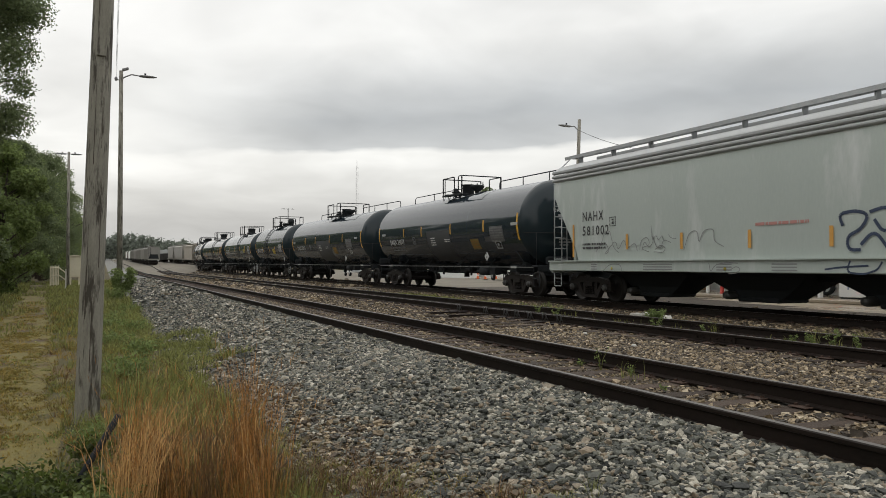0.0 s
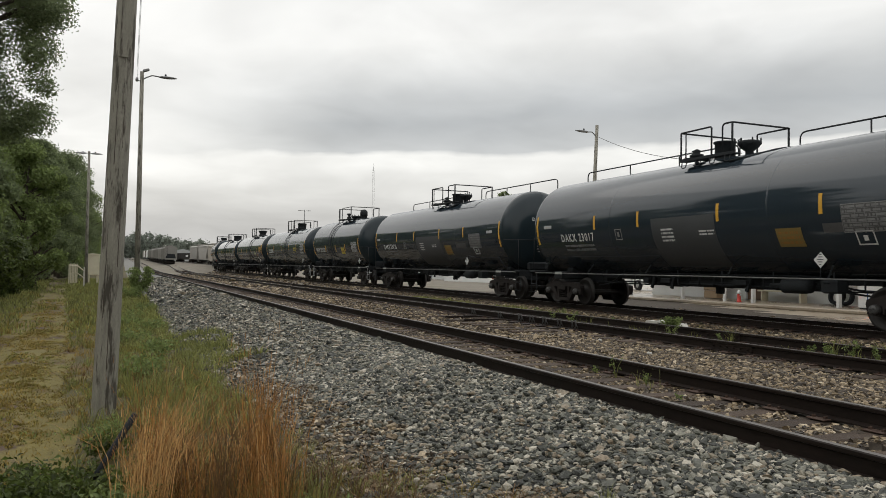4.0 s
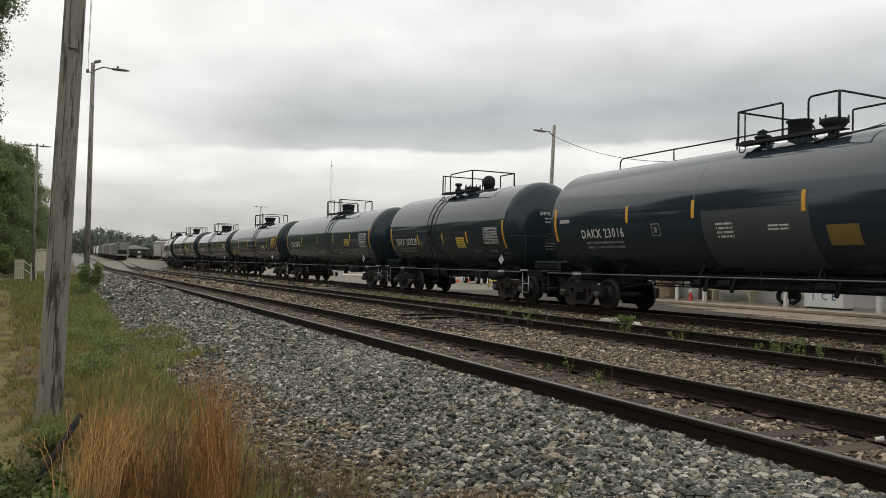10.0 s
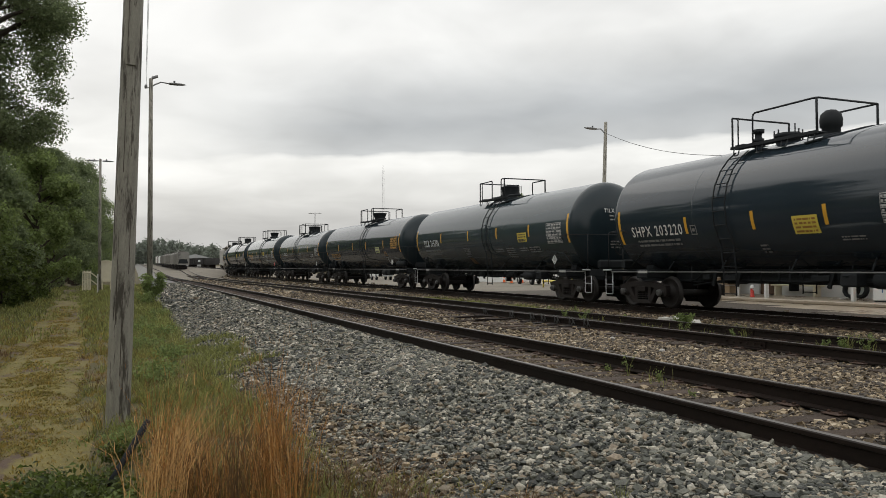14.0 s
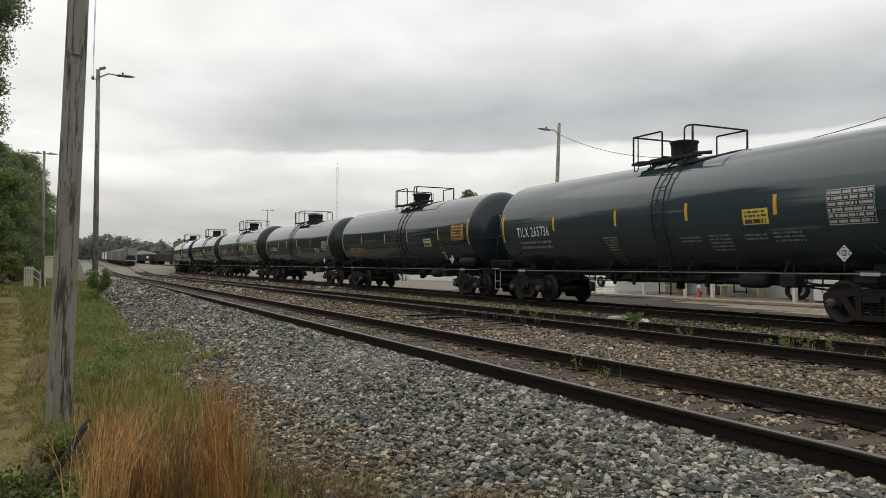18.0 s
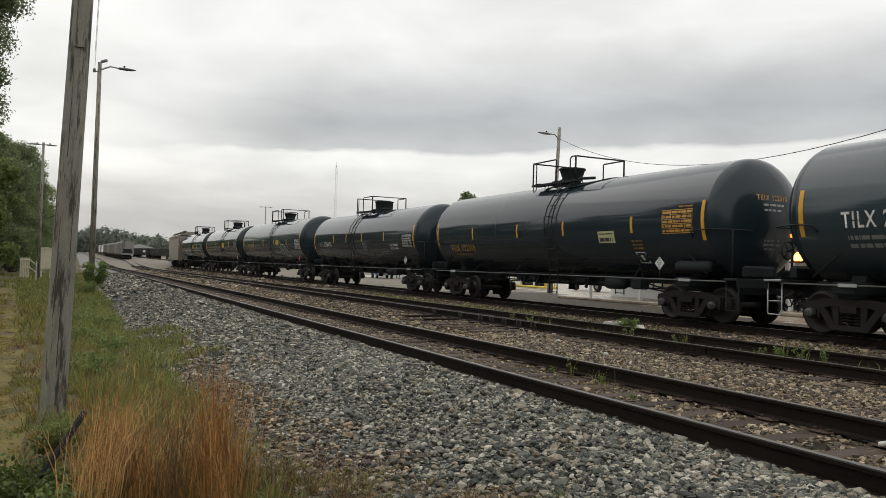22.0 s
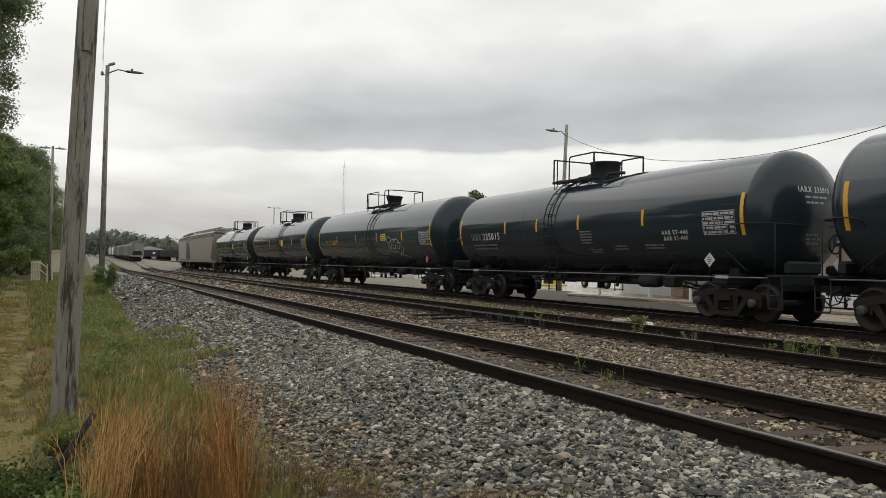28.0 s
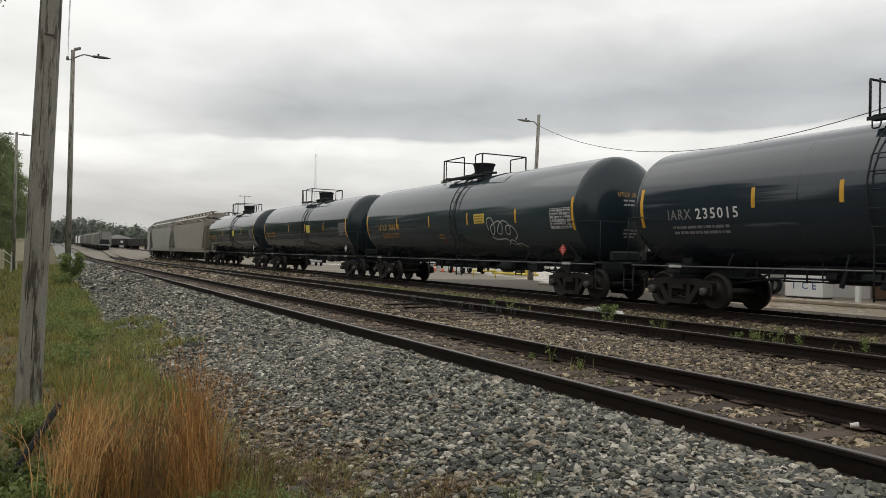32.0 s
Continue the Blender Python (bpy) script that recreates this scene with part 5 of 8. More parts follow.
        part("vent_valve", Shape().lathe([(0.06, top - 0.05), (0.06, top + 0.12), (0.2, top + 0.16), (0.2, top + 0.22), (0.08, top + 0.27), (0.14, top + 0.33), (0, top + 0.4)], (-0.2, 0.75, 0), "z", 14), M["black"], car)
    lip = Shape().tube(round_path([(-0.98, -1.3, top - 0.27), (-0.75, -1.75, top - 0.18), (-0.4, -2.6, top - 0.04), (0.3, -2.8, top - 0.03)], 0.3), 0.03, 6)
    part("spill_dam", lip, M["black"], car)
    if spec.get("top_rails"):
        for k in (-1, 1):
            r0, r1 = (-2.3, -a - 0.9) if k < 0 else (-0.2, a - spec.get("rail_in", 0.7))
            pts = round_path([(0.45, r0, top - 0.1), (0.45, r0, top + 0.45), (0.45, r1, top + 0.45), (0.45, r1, top - (0.3 if k < 0 else 0.1))], 0.2)
            s = railing(pts, 0.022)
            for q in (0.33, 0.66):
                y = r0 + (r1 - r0) * q
                s.tube([(0.45, y, top - 0.1), (0.45, y, top + 0.45)], 0.022, 6)
            part("top_handrail", s, M["black"], car)
        # ladder that bends from the handrail over the near head
        hoop = [(-a - 0.38, 4.14), (-a - 0.72, 4.16), (-a - 1.04, 3.8), (-a - 1.14, 3.2), (-a - 1.14, 1.3)]
        for x in (0.42, 0.84):
            part("end_ladder_rail", Shape().tube(round_path([(x, y, z) for y, z in hoop], 0.3), 0.024, 6), M["black"], car)
        part("ladder_bracket", Shape().tube([(0.45, -a - 0.38, 4.15), (0.45, -a - 0.9, 4.16), (0.45, -a - 0.9, 3.75)], 0.032, 6), M["black"], car)
        for y, z in ((-a - 0.5, 4.15), (-a - 0.86, 3.98), (-a - 1.1, 3.5), *((-a - 1.14, 3.1 - 0.38 * i) for i in range(5))):
            part("end_ladder_rung", Shape().tube([(0.42, y, z), (0.84, y, z)], 0.016, 5), M["black"], car)
    if spec.get("jacket"):  # a raised plate on each flank
        y0, y1 = spec["jacket"]
        for side in (-1, 1):
            v = []
            for i in range(13):
                z = 1.45 + 1.35 * i / 12
                v += [on_tank(y, z, 0.004, side) for y in (y0, y1)]
            part("jacket_plate", Shape().add(v, [(2 * i, 2 * i + 1, 2 * i + 3, 2 * i + 2) for i in range(12)], True), M["tank_grey"], shell, "dull grey raised plate")
    # bottom outlet and pipes
    part("bottom_outlet", Shape().lathe([(0.22, 1.5), (0.22, 1.1), (0.12, 1.0), (0.12, 0.72), (0, 0.72)], (0, 0, 0), "z", 14).box((0, 0, 1.15), (0.7, 0.9, 0.1), bevel=0.02), M["black"], car)
    part("brake_cylinder", Shape().lathe([(0, -0.5), (0.16, -0.5), (0.18, -0.3), (0.18, 0.25), (0.05, 0.3), (0.04, 0.7), (0, 0.7)], (-0.75, spec.get("brake", -3.2), 1.02), "y", 14), M["black"], car)
    part("air_reservoir", Shape().lathe([(0, -0.55), (0.15, -0.5), (0.2, -0.35), (0.2, 0.35), (0.15, 0.5), (0, 0.55)], (0.6, 2.6, 1.05), "y", 14), M["black"], car)
    part("train_pipe", Shape().tube(round_path([(-0.35, -half + 0.6, 0.9), (-0.35, -a * 0.6, 0.95), (-0.55, -a * 0.5, 1.25), (-0.55, a * 0.5, 1.25), (-0.35, a * 0.6, 0.95), (-0.35, half - 0.6, 0.9)], 0.3), 0.025, 6), M["black"], car)
    # brake rigging and pipes slung below the shell
    ra, rb = -half + 3.6, half - 3.6
    part("pipe_tray", Shape().box((-0.15, 0, 1.14), (0.3, rb - ra, 0.16), bevel=0.02).box((-0.1, -0.4, 1.05), (0.36, (rb - ra) * 0.62, 0.26), bevel=0.03).box((0.35, 0.3, 1.12), (0.16, rb - ra - 1.0, 0.1)), M["black"], car)
    part("brake_rod", Shape().tube([(-0.45, ra, 0.82), (-0.45, ra + 1.4, 0.96), (-0.45, rb - 1.4, 0.98), (-0.45, rb, 0.82)], 0.024, 6), M["black"], car)
    part("brake_rod", Shape().tube([(0.25, ra, 0.9), (0.25, rb, 0.9)], 0.02, 6), M["black"], car)
    n = int((rb - ra) / 0.55)
    for i in range(n):
        y = ra + (rb - ra) * (i + 0.5) / n
        if i % 3 == 1:
            part("pipe_hanger", Shape().tube(round_path([(-0.75, y, 1.35), (-0.75, y, 0.93), (-0.35, y, 0.9), (-0.3, y, 1.2)], 0.05), 0.018, 5), M["black"], car)
        else:
            part("pipe_hanger", Shape().tube([(-0.5, y, 1.3), (-0.5, y, 0.9)], 0.02, 5), M["black"], car)
    for y, w in ((-1.6, 0.5), (1.3, 0.4), (2.2, 0.25)):
        if ra + 0.5 < y < rb - 0.5:
            part("brake_lever", Shape().box((-0.55, y, 1.02), (0.06, 0.09, 0.42), Euler((0.35, 0, 0)).to_matrix()).box((-0.5, y + 0.25, 1.05), (0.28, w, 0.16), bevel=0.03), M["black"], car)
    part("valve_box", Shape().box((-0.95, ra + 0.7, 1.03), (0.3, 0.42, 0.3), bevel=0.04).tube([(-0.95, ra + 0.7, 1.1), (-1.3, ra + 0.7, 1.12)], 0.02, 5), M["black"], car)
    for k in (-1, 1):
        part("sill_plate", Shape().box((-1.352, k * (half - 2.3) - 0.15, 1.2), (0.012, 0.42, 0.07)), M["card"], car, "pale stencil plate on the side sill")
        part("side_bolster", Shape().box((-0.68, k * (half - 2.3), 1.14), (1.2, 0.5, 0.26), bevel=0.03).box((0.68, k * (half - 2.3), 1.14), (1.2, 0.5, 0.26), bevel=0.03), M["black"], car)
    # tape stripes
    for y in (-a + 0.12, a - 0.12):
        decal(car, "reflective_tape", "yellow", y - 0.055, y + 0.055, spec.get("long_z", 2.2), spec.get("long_z", 2.2) + 1.0, "long yellow reflective tape")
    for y in spec.get("tape", ()):
        decal(car, "reflective_tape", "yellow", y - 0.05, y + 0.05, spec.get("tape_z", 2.5), spec.get("tape_z", 2.5) + 0.45)
    spec.get("marks", lambda c, a: None)(car, a)
    return car


def frame_decal(car, y0, y1, z0, z1, material="white", w=0.03):
    """A stencilled empty frame with a small sign inside."""
    s = Shape()
    for a, b, c, d in ((y0, y1, z1 - w, z1), (y0, y1, z0, z0 + w), (y0, y0 - w, z0, z1), (y1 + w, y1, z0, z1), ((y0 + y1) / 2 + 0.05, (y0 + y1) / 2 - 0.05, z0 + 0.09, z1 - 0.09)):
        s.add([on_tank(a, c, 0.009), on_tank(b, c, 0.009), on_tank(b, d, 0.009), on_tank(a, d, 0.009)], [(0, 1, 2, 3)])
    part("stencil_frame", s, M[material], car)


def data_panel(car, y0, y1, z0, z1, ground="black", ink="dimwhite", rows=7, seed=3):
    """A ruled table of small print: edge, row lines, column lines and broken bars."""
    if ground != "black":
        decal(car, "data_panel", ground, y1, y0, z0, z1)
    rows = max(5, int(rows * 0.6))
    ink = "greywhite" if ink == "dimwhite" and ground == "black" else ink
    bars(car, rows, y0 - 0.02, z1 - 0.03, abs(y0 - y1) - 0.04, (z1 - z0) / rows, ink, seed=seed, name="data_print", gap=0.5)
    s, w = Shape(), 0.009

    def line(ya, yb, za, zb):
        s.add([on_tank(ya, za, 0.0095), on_tank(yb, za, 0.0095), on_tank(yb, zb, 0.0095), on_tank(ya, zb, 0.0095)], [(0, 1, 2, 3)])

    for i in range(rows + 1):
        z = z1 + (z0 - z1) * i / rows
        edge = w * (2 if i in (0, rows, rows // 2 + 1) else 1)
        line(y0, y1, z - edge / 2, z + edge / 2)
    for q in (0.0, 0.3, 0.52, 0.76, 1.0):
        y = y0 + (y1 - y0) * q
        for i in range(4):
            line(y - w / 2, y + w / 2, z0 + (z1 - z0) * i / 4, z0 + (z1 - z0) * (i + 1) / 4)
    tagged(part("table_grid", s, M[ink], car), kind="stuff")


def end_marks(car, a, mark, ink="white"):
    """The car's mark and small print on the tank's near head."""
    def on_head(x, z, lift):
        r = math.hypot(x, z - ZC) / RT
        return (x, -a - 0.7 * math.sqrt(max(0, 1 - r * r)) - lift, z)

    meshes, wide = word_meshes(mark)
    k = 1.02 / wide
    for word, me in meshes:
        for p in me.vertices:
            p.co = on_head((p.co.x - 0.5 * wide) * k - 0.03, 3.22 + p.co.y * k * 1.2, 0.008)
        me.materials.append(M[ink])
        part("lettering", me, None, car, word.lower() + " stencilled on the tank end")
    for ink_name, rows in (("greywhite", ((-0.36, 0.36, 3.08), (-0.34, 0.22, 2.95))), ("dimwhite", ((-0.3, 0.2, 2.2), (-0.3, 0.25, 2.1), (-0.25, 0.12, 2.0)))):
        s, r = Shape(), random.Random(len(rows))
        for x0, x1, z in rows:
            while x0 < x1:
                x2 = min(x0 + r.uniform(0.04, 0.16), x1)
                s.add([on_head(x0, z, 0.009), on_head(x2, z, 0.009), on_head(x2, z + 0.05, 0.009), on_head(x0, z + 0.05, 0.009)], [(0, 1, 2, 3)])
                x0 = x2 + r.uniform(0.015, 0.05)
        tagged(part("small_print", s, M[ink_name], car), kind="stuff")
    d = 0.17
    s = Shape().prism([(0.62, 1.55 - d), (0.62 + d, 1.55), (0.62, 1.55 + d), (0.62 - d, 1.55)], "y", -a - 0.78, -a - 0.765)
    part("placard", s, M["white"], car, "white diamond placard on the end rail")
    part("placard_bracket", Shape().tube([(0.62, -a - 0.76, 1.75), (0.62, -a - 0.76, 1.28)], 0.012, 5), M["black"], car)


def marks_jacketed(mark, y0, wt, sign, table):
    def go(car, a):
        lettering(car, mark, y0, 2.27, 0.25, "white", width=1.95)
        bars(car, 2, y0 - 0.15, 2.16, 1.7, 0.13, "dimwhite", seed=len(mark))
        frame_decal(car, y0 - 3.1, y0 - 3.42, 2.25, 2.58, "dimwhite")
        bars(car, 4, wt, 2.5, 0.5, 0.1, "white", seed=5)
        bars(car, 2, wt - 1.5, 2.4, 0.55, 0.08, "white", seed=6)
        decal(car, "warning_sign", "dull_yellow", sign - 0.72, sign, 1.92, 2.34, "faded mustard sign")
        bars(car, 3, sign - 0.06, 2.26, 0.6, 0.11, "orange_dim", seed=7)
        decal(car, "grey_strip", "dimgrey", sign - 2.35, sign - 1.3, 2.2, 2.4, "worn grey strip")
        data_panel(car, table, table - 1.06, 2.19, 2.77, "dimgrey", "dimwhite", 10)
        frame_decal(car, table - 0.24, table - 0.67, 1.92, 2.21, "white")
        for y in (y0 + 0.55, table - 2.2):
            decal(car, "route_card", "card", y, y + 0.5, 2.75, 2.86, "pale card holder")
        placard(car, table + 0.75)
        end_marks(car, a, mark)
    return go


def marks_shp(car, a):
    lettering(car, "SHPX 203220", 4.56, 2.24, 0.29, "white", width=2.25)
    bars(car, 2, 4.4, 2.13, 1.9, 0.12, "dimwhite", seed=2)
    frame_decal(car, 1.98, 1.75, 2.2, 2.46, "dimwhite")
    decal(car, "warning_sign", "yellow_sign", -2.14, -1.44, 2.07, 2.48, "yellow warning sign")
    bars(car, 4, -1.5, 2.42, 0.58, 0.09, "orange_dim", seed=4)
    data_panel(car, -3.7, -4.74, 2.21, 2.79, "black", "dimwhite", 11)
    bars(car, 2, -2.6, 1.98, 0.58, 0.06, "dimwhite", seed=8)
    bars(car, 2, -3.92, 1.98, 0.54, 0.06, "dimwhite", seed=9)
    bars(car, 3, -0.24, 1.87, 0.24, 0.08, "dimwhite", seed=10)
    placard(car, -4.6)
    end_marks(car, a, "SHPX 203220")


def marks_til(car, a):
    lettering(car, "TILX 265736", 6.39, 2.36, 0.32, "white", width=1.97)
    bars(car, 2, 6.3, 2.2, 1.9, 0.16, "dimwhite", seed=2)
    for i, w in enumerate((0.66, 0.62, 0.56, 0.5, 0.46, 0.4)):
        bars(car, 1, 1.33 + w / 2, 2.2 - 0.07 * i, w, 0.07, "dimwhite", seed=30 + i)
    decal(car, "faded_block", "faded_orange", 1.1, 1.55, 1.5, 1.76, "faded orange block")
    decal(car, "phone_sign", "yellow_sign", -4.39, -3.66, 2.31, 2.67, "yellow emergency sign")
    bars(car, 2, -3.72, 2.62, 0.62, 0.09, "dark_letter", seed=4)
    bars(car, 1, -3.72, 2.43, 0.62, 0.12, "dark_letter", seed=5, gap=0.2)
    data_panel(car, -5.89, -6.93, 2.21, 2.92, "black", "dimwhite", 10)
    for y, w, z, n in ((-1.5, 0.7, 2.1, 2), (-2.48, 0.7, 2.12, 5), (-3.61, 0.62, 2.1, 2), (-4.41, 0.8, 2.12, 3)):
        bars(car, n, y, z, w, 0.085, "dimwhite", seed=int(-y * 10))
    placard(car, -6.1, number="3082")
    end_marks(car, a, "TILX 265736")


def marks_tei(car, a):
    lettering(car, "TEIX 122310", 6.5, 2.02, 0.25, "orange_bright", width=2.05)
    bars(car, 1, 6.3, 1.92, 1.5, 0.1, "orange_dim", seed=2)
    decal(car, "phone_sign", "pale_sign", -4.11, -3.36, 2.19, 2.53, "pale yellow emergency sign")
    bars(car, 1, -3.42, 2.34, 0.62, 0.13, "dark_letter", seed=5, gap=0.2)
    bars(car, 1, -3.42, 2.47, 0.62, 0.07, "dark_letter", seed=6)
    data_panel(car, -6.11, -7.2, 2.4, 3.0, "black", "orange_bright", 8)
    bars(car, 1, -6.7, 3.1, 0.5, 0.08, "orange_dim", seed=9)
    frame_decal(car, -4.81, -5.21, 1.62, 1.93, "white")
    bars(car, 3, -4.82, 2.25, 0.42, 0.1, "orange_dim", seed=7)
    placard(car, -5.8)
    part("end_tank", Shape().lathe([(0, -0.6), (0.12, -0.58), (0.15, -0.5), (0.15, 0.5), (0.12, 0.58), (0, 0.6)], (-1.15, -6.9, 1.55), "y", 14), M["black"], car, "small black air tank")
    end_marks(car, a, "TEIX 122310", "orange_bright")


def marks_iar(car, a):
    lettering(car, "IARX", 6.42, 2.36, 0.25, "dimwhite", width=0.8)
    lettering(car, "235015", 5.48, 2.36, 0.25, "white", width=1.3)
    bars(car, 2, 6.3, 2.2, 1.8, 0.13, "dimwhite", seed=2)
    lettering(car, "AAR ST-446", -4.56, 2.28, 0.11, "white", width=0.98)
    lettering(car, "AAR ST-445", -4.6, 2.13, 0.11, "white", width=0.9)
    bars(car, 5, -0.87, 2.5, 0.6, 0.085, "dimwhite", seed=3)
    bars(car, 2, -2.4, 2.03, 0.6, 0.08, "dimwhite", seed=4)
    bars(car, 2, -3.77, 2.04, 0.75, 0.08, "dimwhite", seed=5)
    bars(car, 2, -1.2, 1.95, 0.6, 0.08, "dimwhite", seed=6)
    data_panel(car, -6.09, -7.13, 2.24, 2.8, "black", "dimwhite", 8)
    placard(car, -6.15)
    end_marks(car, a, "IARX 235015")


def scrawl(car, name, material, loops, w, wrap=True, x=-1.56, label="spray-painted scrawl"):
    """A sprayed line as a flat ribbon."""
    s = Shape()
    for loop in loops:
        pts = round_path([(p[0], p[1], 0) for p in loop], 0.5, 5)
        for i in range(len(pts) - 1):
            a, b = pts[i], pts[i + 1]
            d = (b - a)
            if d.length < 1e-5:
                continue
            n = Vector((-d.y, d.x, 0)).normalized() * w / 2
            q = [a + n, b + n, b - n, a - n]
            s.add([on_tank(p.x, p.y, 0.01) if wrap else (x - 0.004, p.x, p.y) for p in q], [(0, 1, 2, 3)])
    part(name, s, M[material], car, label)


def marks_utl(car, a):
    lettering(car, "UTLX 206210", 6.74, 2.45, 0.26, "orange_bright", width=2.3)
    bars(car, 2, 6.5, 2.3, 1.9, 0.13, "orange_dim", seed=2)
    decal(car, "warning_sign", "yellow_sign", -3.0, -2.25, 2.54, 2.89, "yellow sign")
    bars(car, 3, -2.32, 2.83, 0.6, 0.1, "orange_dim", seed=4)
    g = [[(-3.2, 2.3), (-3.1, 2.7), (-3.5, 2.75), (-3.7, 2.35), (-3.4, 2.05), (-3.3, 2.4), (-3.9, 2.62), (-4.2, 2.5), (-4.0, 2.1), (-3.7, 2.2), (-4.1, 2.65), (-4.6, 2.5), (-4.6, 2.15), (-4.3, 2.1), (-4.35, 2.45), (-4.8, 2.4), (-5.0, 2.1), (-4.7, 1.95)],
         [(-3.3, 2.05), (-3.6, 1.95), (-4.2, 2.0), (-4.5, 1.75), (-4.9, 1.85), (-5.2, 1.7)], [(-4.2, 1.8), (-4.5, 2.0), (-4.8, 1.7)]]
    scrawl(car, "graffiti", "greywhite", g, 0.04, label="pale grey spray-painted scrawl")
    data_panel(car, -6.98, -8.05, 2.27, 2.88, "black", "dimwhite", 10)
    bars(car, 2, 0.75, 2.2, 0.45, 0.12, "orange_dim", seed=6)
    bars(car, 2, 0.6, 1.95, 0.4, 0.1, "red_dim", seed=7)
    placard(car, -7.3, red=True)
    end_marks(car, a, "UTLX 206210", "orange_bright")


def marks_far(car, a):
    bars(car, 2, 7.2, 2.62, 2.2, 0.2, "orange_dim", seed=2)
    decal(car, "warning_sign", "yellow_sign", -1.9, -1.25, 2.5, 2.95, "small pale yellow sign")
    data_panel(car, -6.5, -7.5, 2.3, 2.95, "dimgrey", "dimwhite", 6)
    placard(car, -6.9)


def marks_hopper(car, body):
    o = 1.0
    for y, z0, z1 in ((7.22, 1.55, 2.6), (4.47, 1.75, 2.2), (2.19, 1.72, 2.15), (-0.12, 1.7, 2.13), (-2.33, 1.68, 2.12), (-4.6, 1.7, 2.12), (-6.8, 1.7, 2.12)):
        decal(car, "reflective_tape", "tape_orange", y + o - 0.05, y + o + 0.05, z0, z1, "", 0.006, 0, False, -1.555)
    lettering(car, "NAHX", 6.72 + o, 2.68, 0.29, "dark_letter", 1.12, False, -1.555)
    lettering(car, "581002", 6.72 + o, 2.23, 0.29, "dark_letter", 1.38, False, -1.552)
    bars(car, 2, 6.7 + o, 1.98, 1.2, 0.12, "dark_letter", False, 4)
    s = Shape()
    for y0, y1, z0, z1 in ((5.3, 5.0, 2.72, 2.74), (5.3, 5.0, 2.46, 2.48), (5.3, 5.28, 2.46, 2.74), (5.02, 5.0, 2.46, 2.74), (5.2, 5.1, 2.52, 2.6), (5.2, 5.1, 2.63, 2.68)):
        s.add([(-1.558, y0 + o, z0), (-1.558, y1 + o, z0), (-1.558, y1 + o, z1), (-1.558, y0 + o, z1)], [(0, 1, 2, 3)])
    part("stencil_frame", s, M["dark_letter"], car)
    bars(car, 1, -0.3 + o, 2.28, 1.5, 0.14, "pink", False, 6)
    g = [[(5.9, 1.85), (5.5, 2.0), (5.3, 1.7), (5.6, 1.6), (5.0, 2.05), (4.9, 1.7), (4.6, 2.1), (4.5, 1.75), (4.1, 1.95), (4.0, 1.7)], [(3.8, 1.7), (3.7, 2.0), (3.5, 1.75), (3.3, 1.95), (3.35, 2.15), (3.2, 1.8), (3.0, 1.75), (2.9, 2.0), (2.6, 1.9)],
         [(2.1, 1.7), (1.9, 2.15), (1.6, 2.2), (1.55, 1.8), (1.4, 2.2), (1.0, 2.2), (1.05, 1.9), (0.7, 1.75)]]
    scrawl(car, "graffiti", "grey_spray", [[(y + o, z) for y, z in l] for l in g], 0.022, False, -1.555, "thin grey spray-painted scribble")
    g = [[(6.0, 1.7), (5.7, 1.95), (5.55, 2.3), (5.3, 2.35), (5.1, 1.8), (4.85, 1.66)], [(3.9, 1.72), (3.85, 2.0), (3.55, 2.1), (3.45, 1.85), (3.9, 1.78), (3.5, 1.66)], [(3.4, 2.4), (3.35, 1.95), (3.2, 2.15), (3.1, 1.95), (2.95, 2.12), (2.9, 1.98)],
         [(3.25, 1.72), (3.0, 1.86), (2.8, 1.76), (2.9, 1.64), (3.3, 1.66)], [(2.7, 2.12), (2.6, 2.02), (2.4, 2.0)]]
    scrawl(car, "graffiti", "grey_spray", [[(y + o, z) for y, z in l] for l in g], 0.02, False, -1.555, "fine grey spray-painted letters")
    g = [[(5.6, 1.1), (5.3, 1.3), (5.0, 1.34), (4.7, 1.3), (4.65, 1.08)], [(1.15, 1.35), (1.1, 1.1), (0.95, 1.3), (0.6, 1.36), (0.2, 1.34)], [(0.5, 1.08), (0.25, 1.1), (0.1, 1.2), (0.25, 1.27), (0.5, 1.15)]]
    scrawl(car, "graffiti", "grey_spray", [[(y + o, z) for y, z in l] for l in g], 0.022, False, -1.605, "grey scribble on the side sill")
    for y in (5.15, 0.62):
        part("paint_blot", Shape().lathe([(0, 0.0), (0.05, 0.0), (0.03, 0.004), (0, 0.004)], (-1.606, y + o, 1.2), "x", 7), M["yellow_sign"], car, "small yellow paint blot")
    g = [[(-2.6, 2.1), (-2.5, 2.35), (-2.9, 2.4), (-3.2, 2.3), (-3.0, 2.0), (-2.7, 1.9), (-2.7, 1.6), (-3.0, 1.6)], [(-3.2, 2.35), (-3.6, 2.45), (-3.9, 2.2), (-3.5, 1.9), (-3.3, 2.2)], [(-3.0, 1.7), (-3.3, 2.0), (-3.6, 1.6)],
         [(-3.9, 2.3), (-4.3, 2.4), (-4.5, 2.0), (-4.2, 1.7), (-4.0, 2.0)], [(-4.6, 2.4), (-4.9, 1.7), (-5.2, 2.35), (-5.4, 1.7)]]
    scrawl(car, "graffiti", "blue_spray", [[(y + o, z) for y, z in l] for l in g], 0.07, False, -1.555, "dark blue spray-painted tag")
    g = [[(-2.2, 1.2), (-2.6, 1.25), (-3.2, 1.28)], [(-2.8, 1.38), (-2.7, 1.15), (-3.1, 1.1), (-3.4, 1.2), (-3.5, 1.36)]]
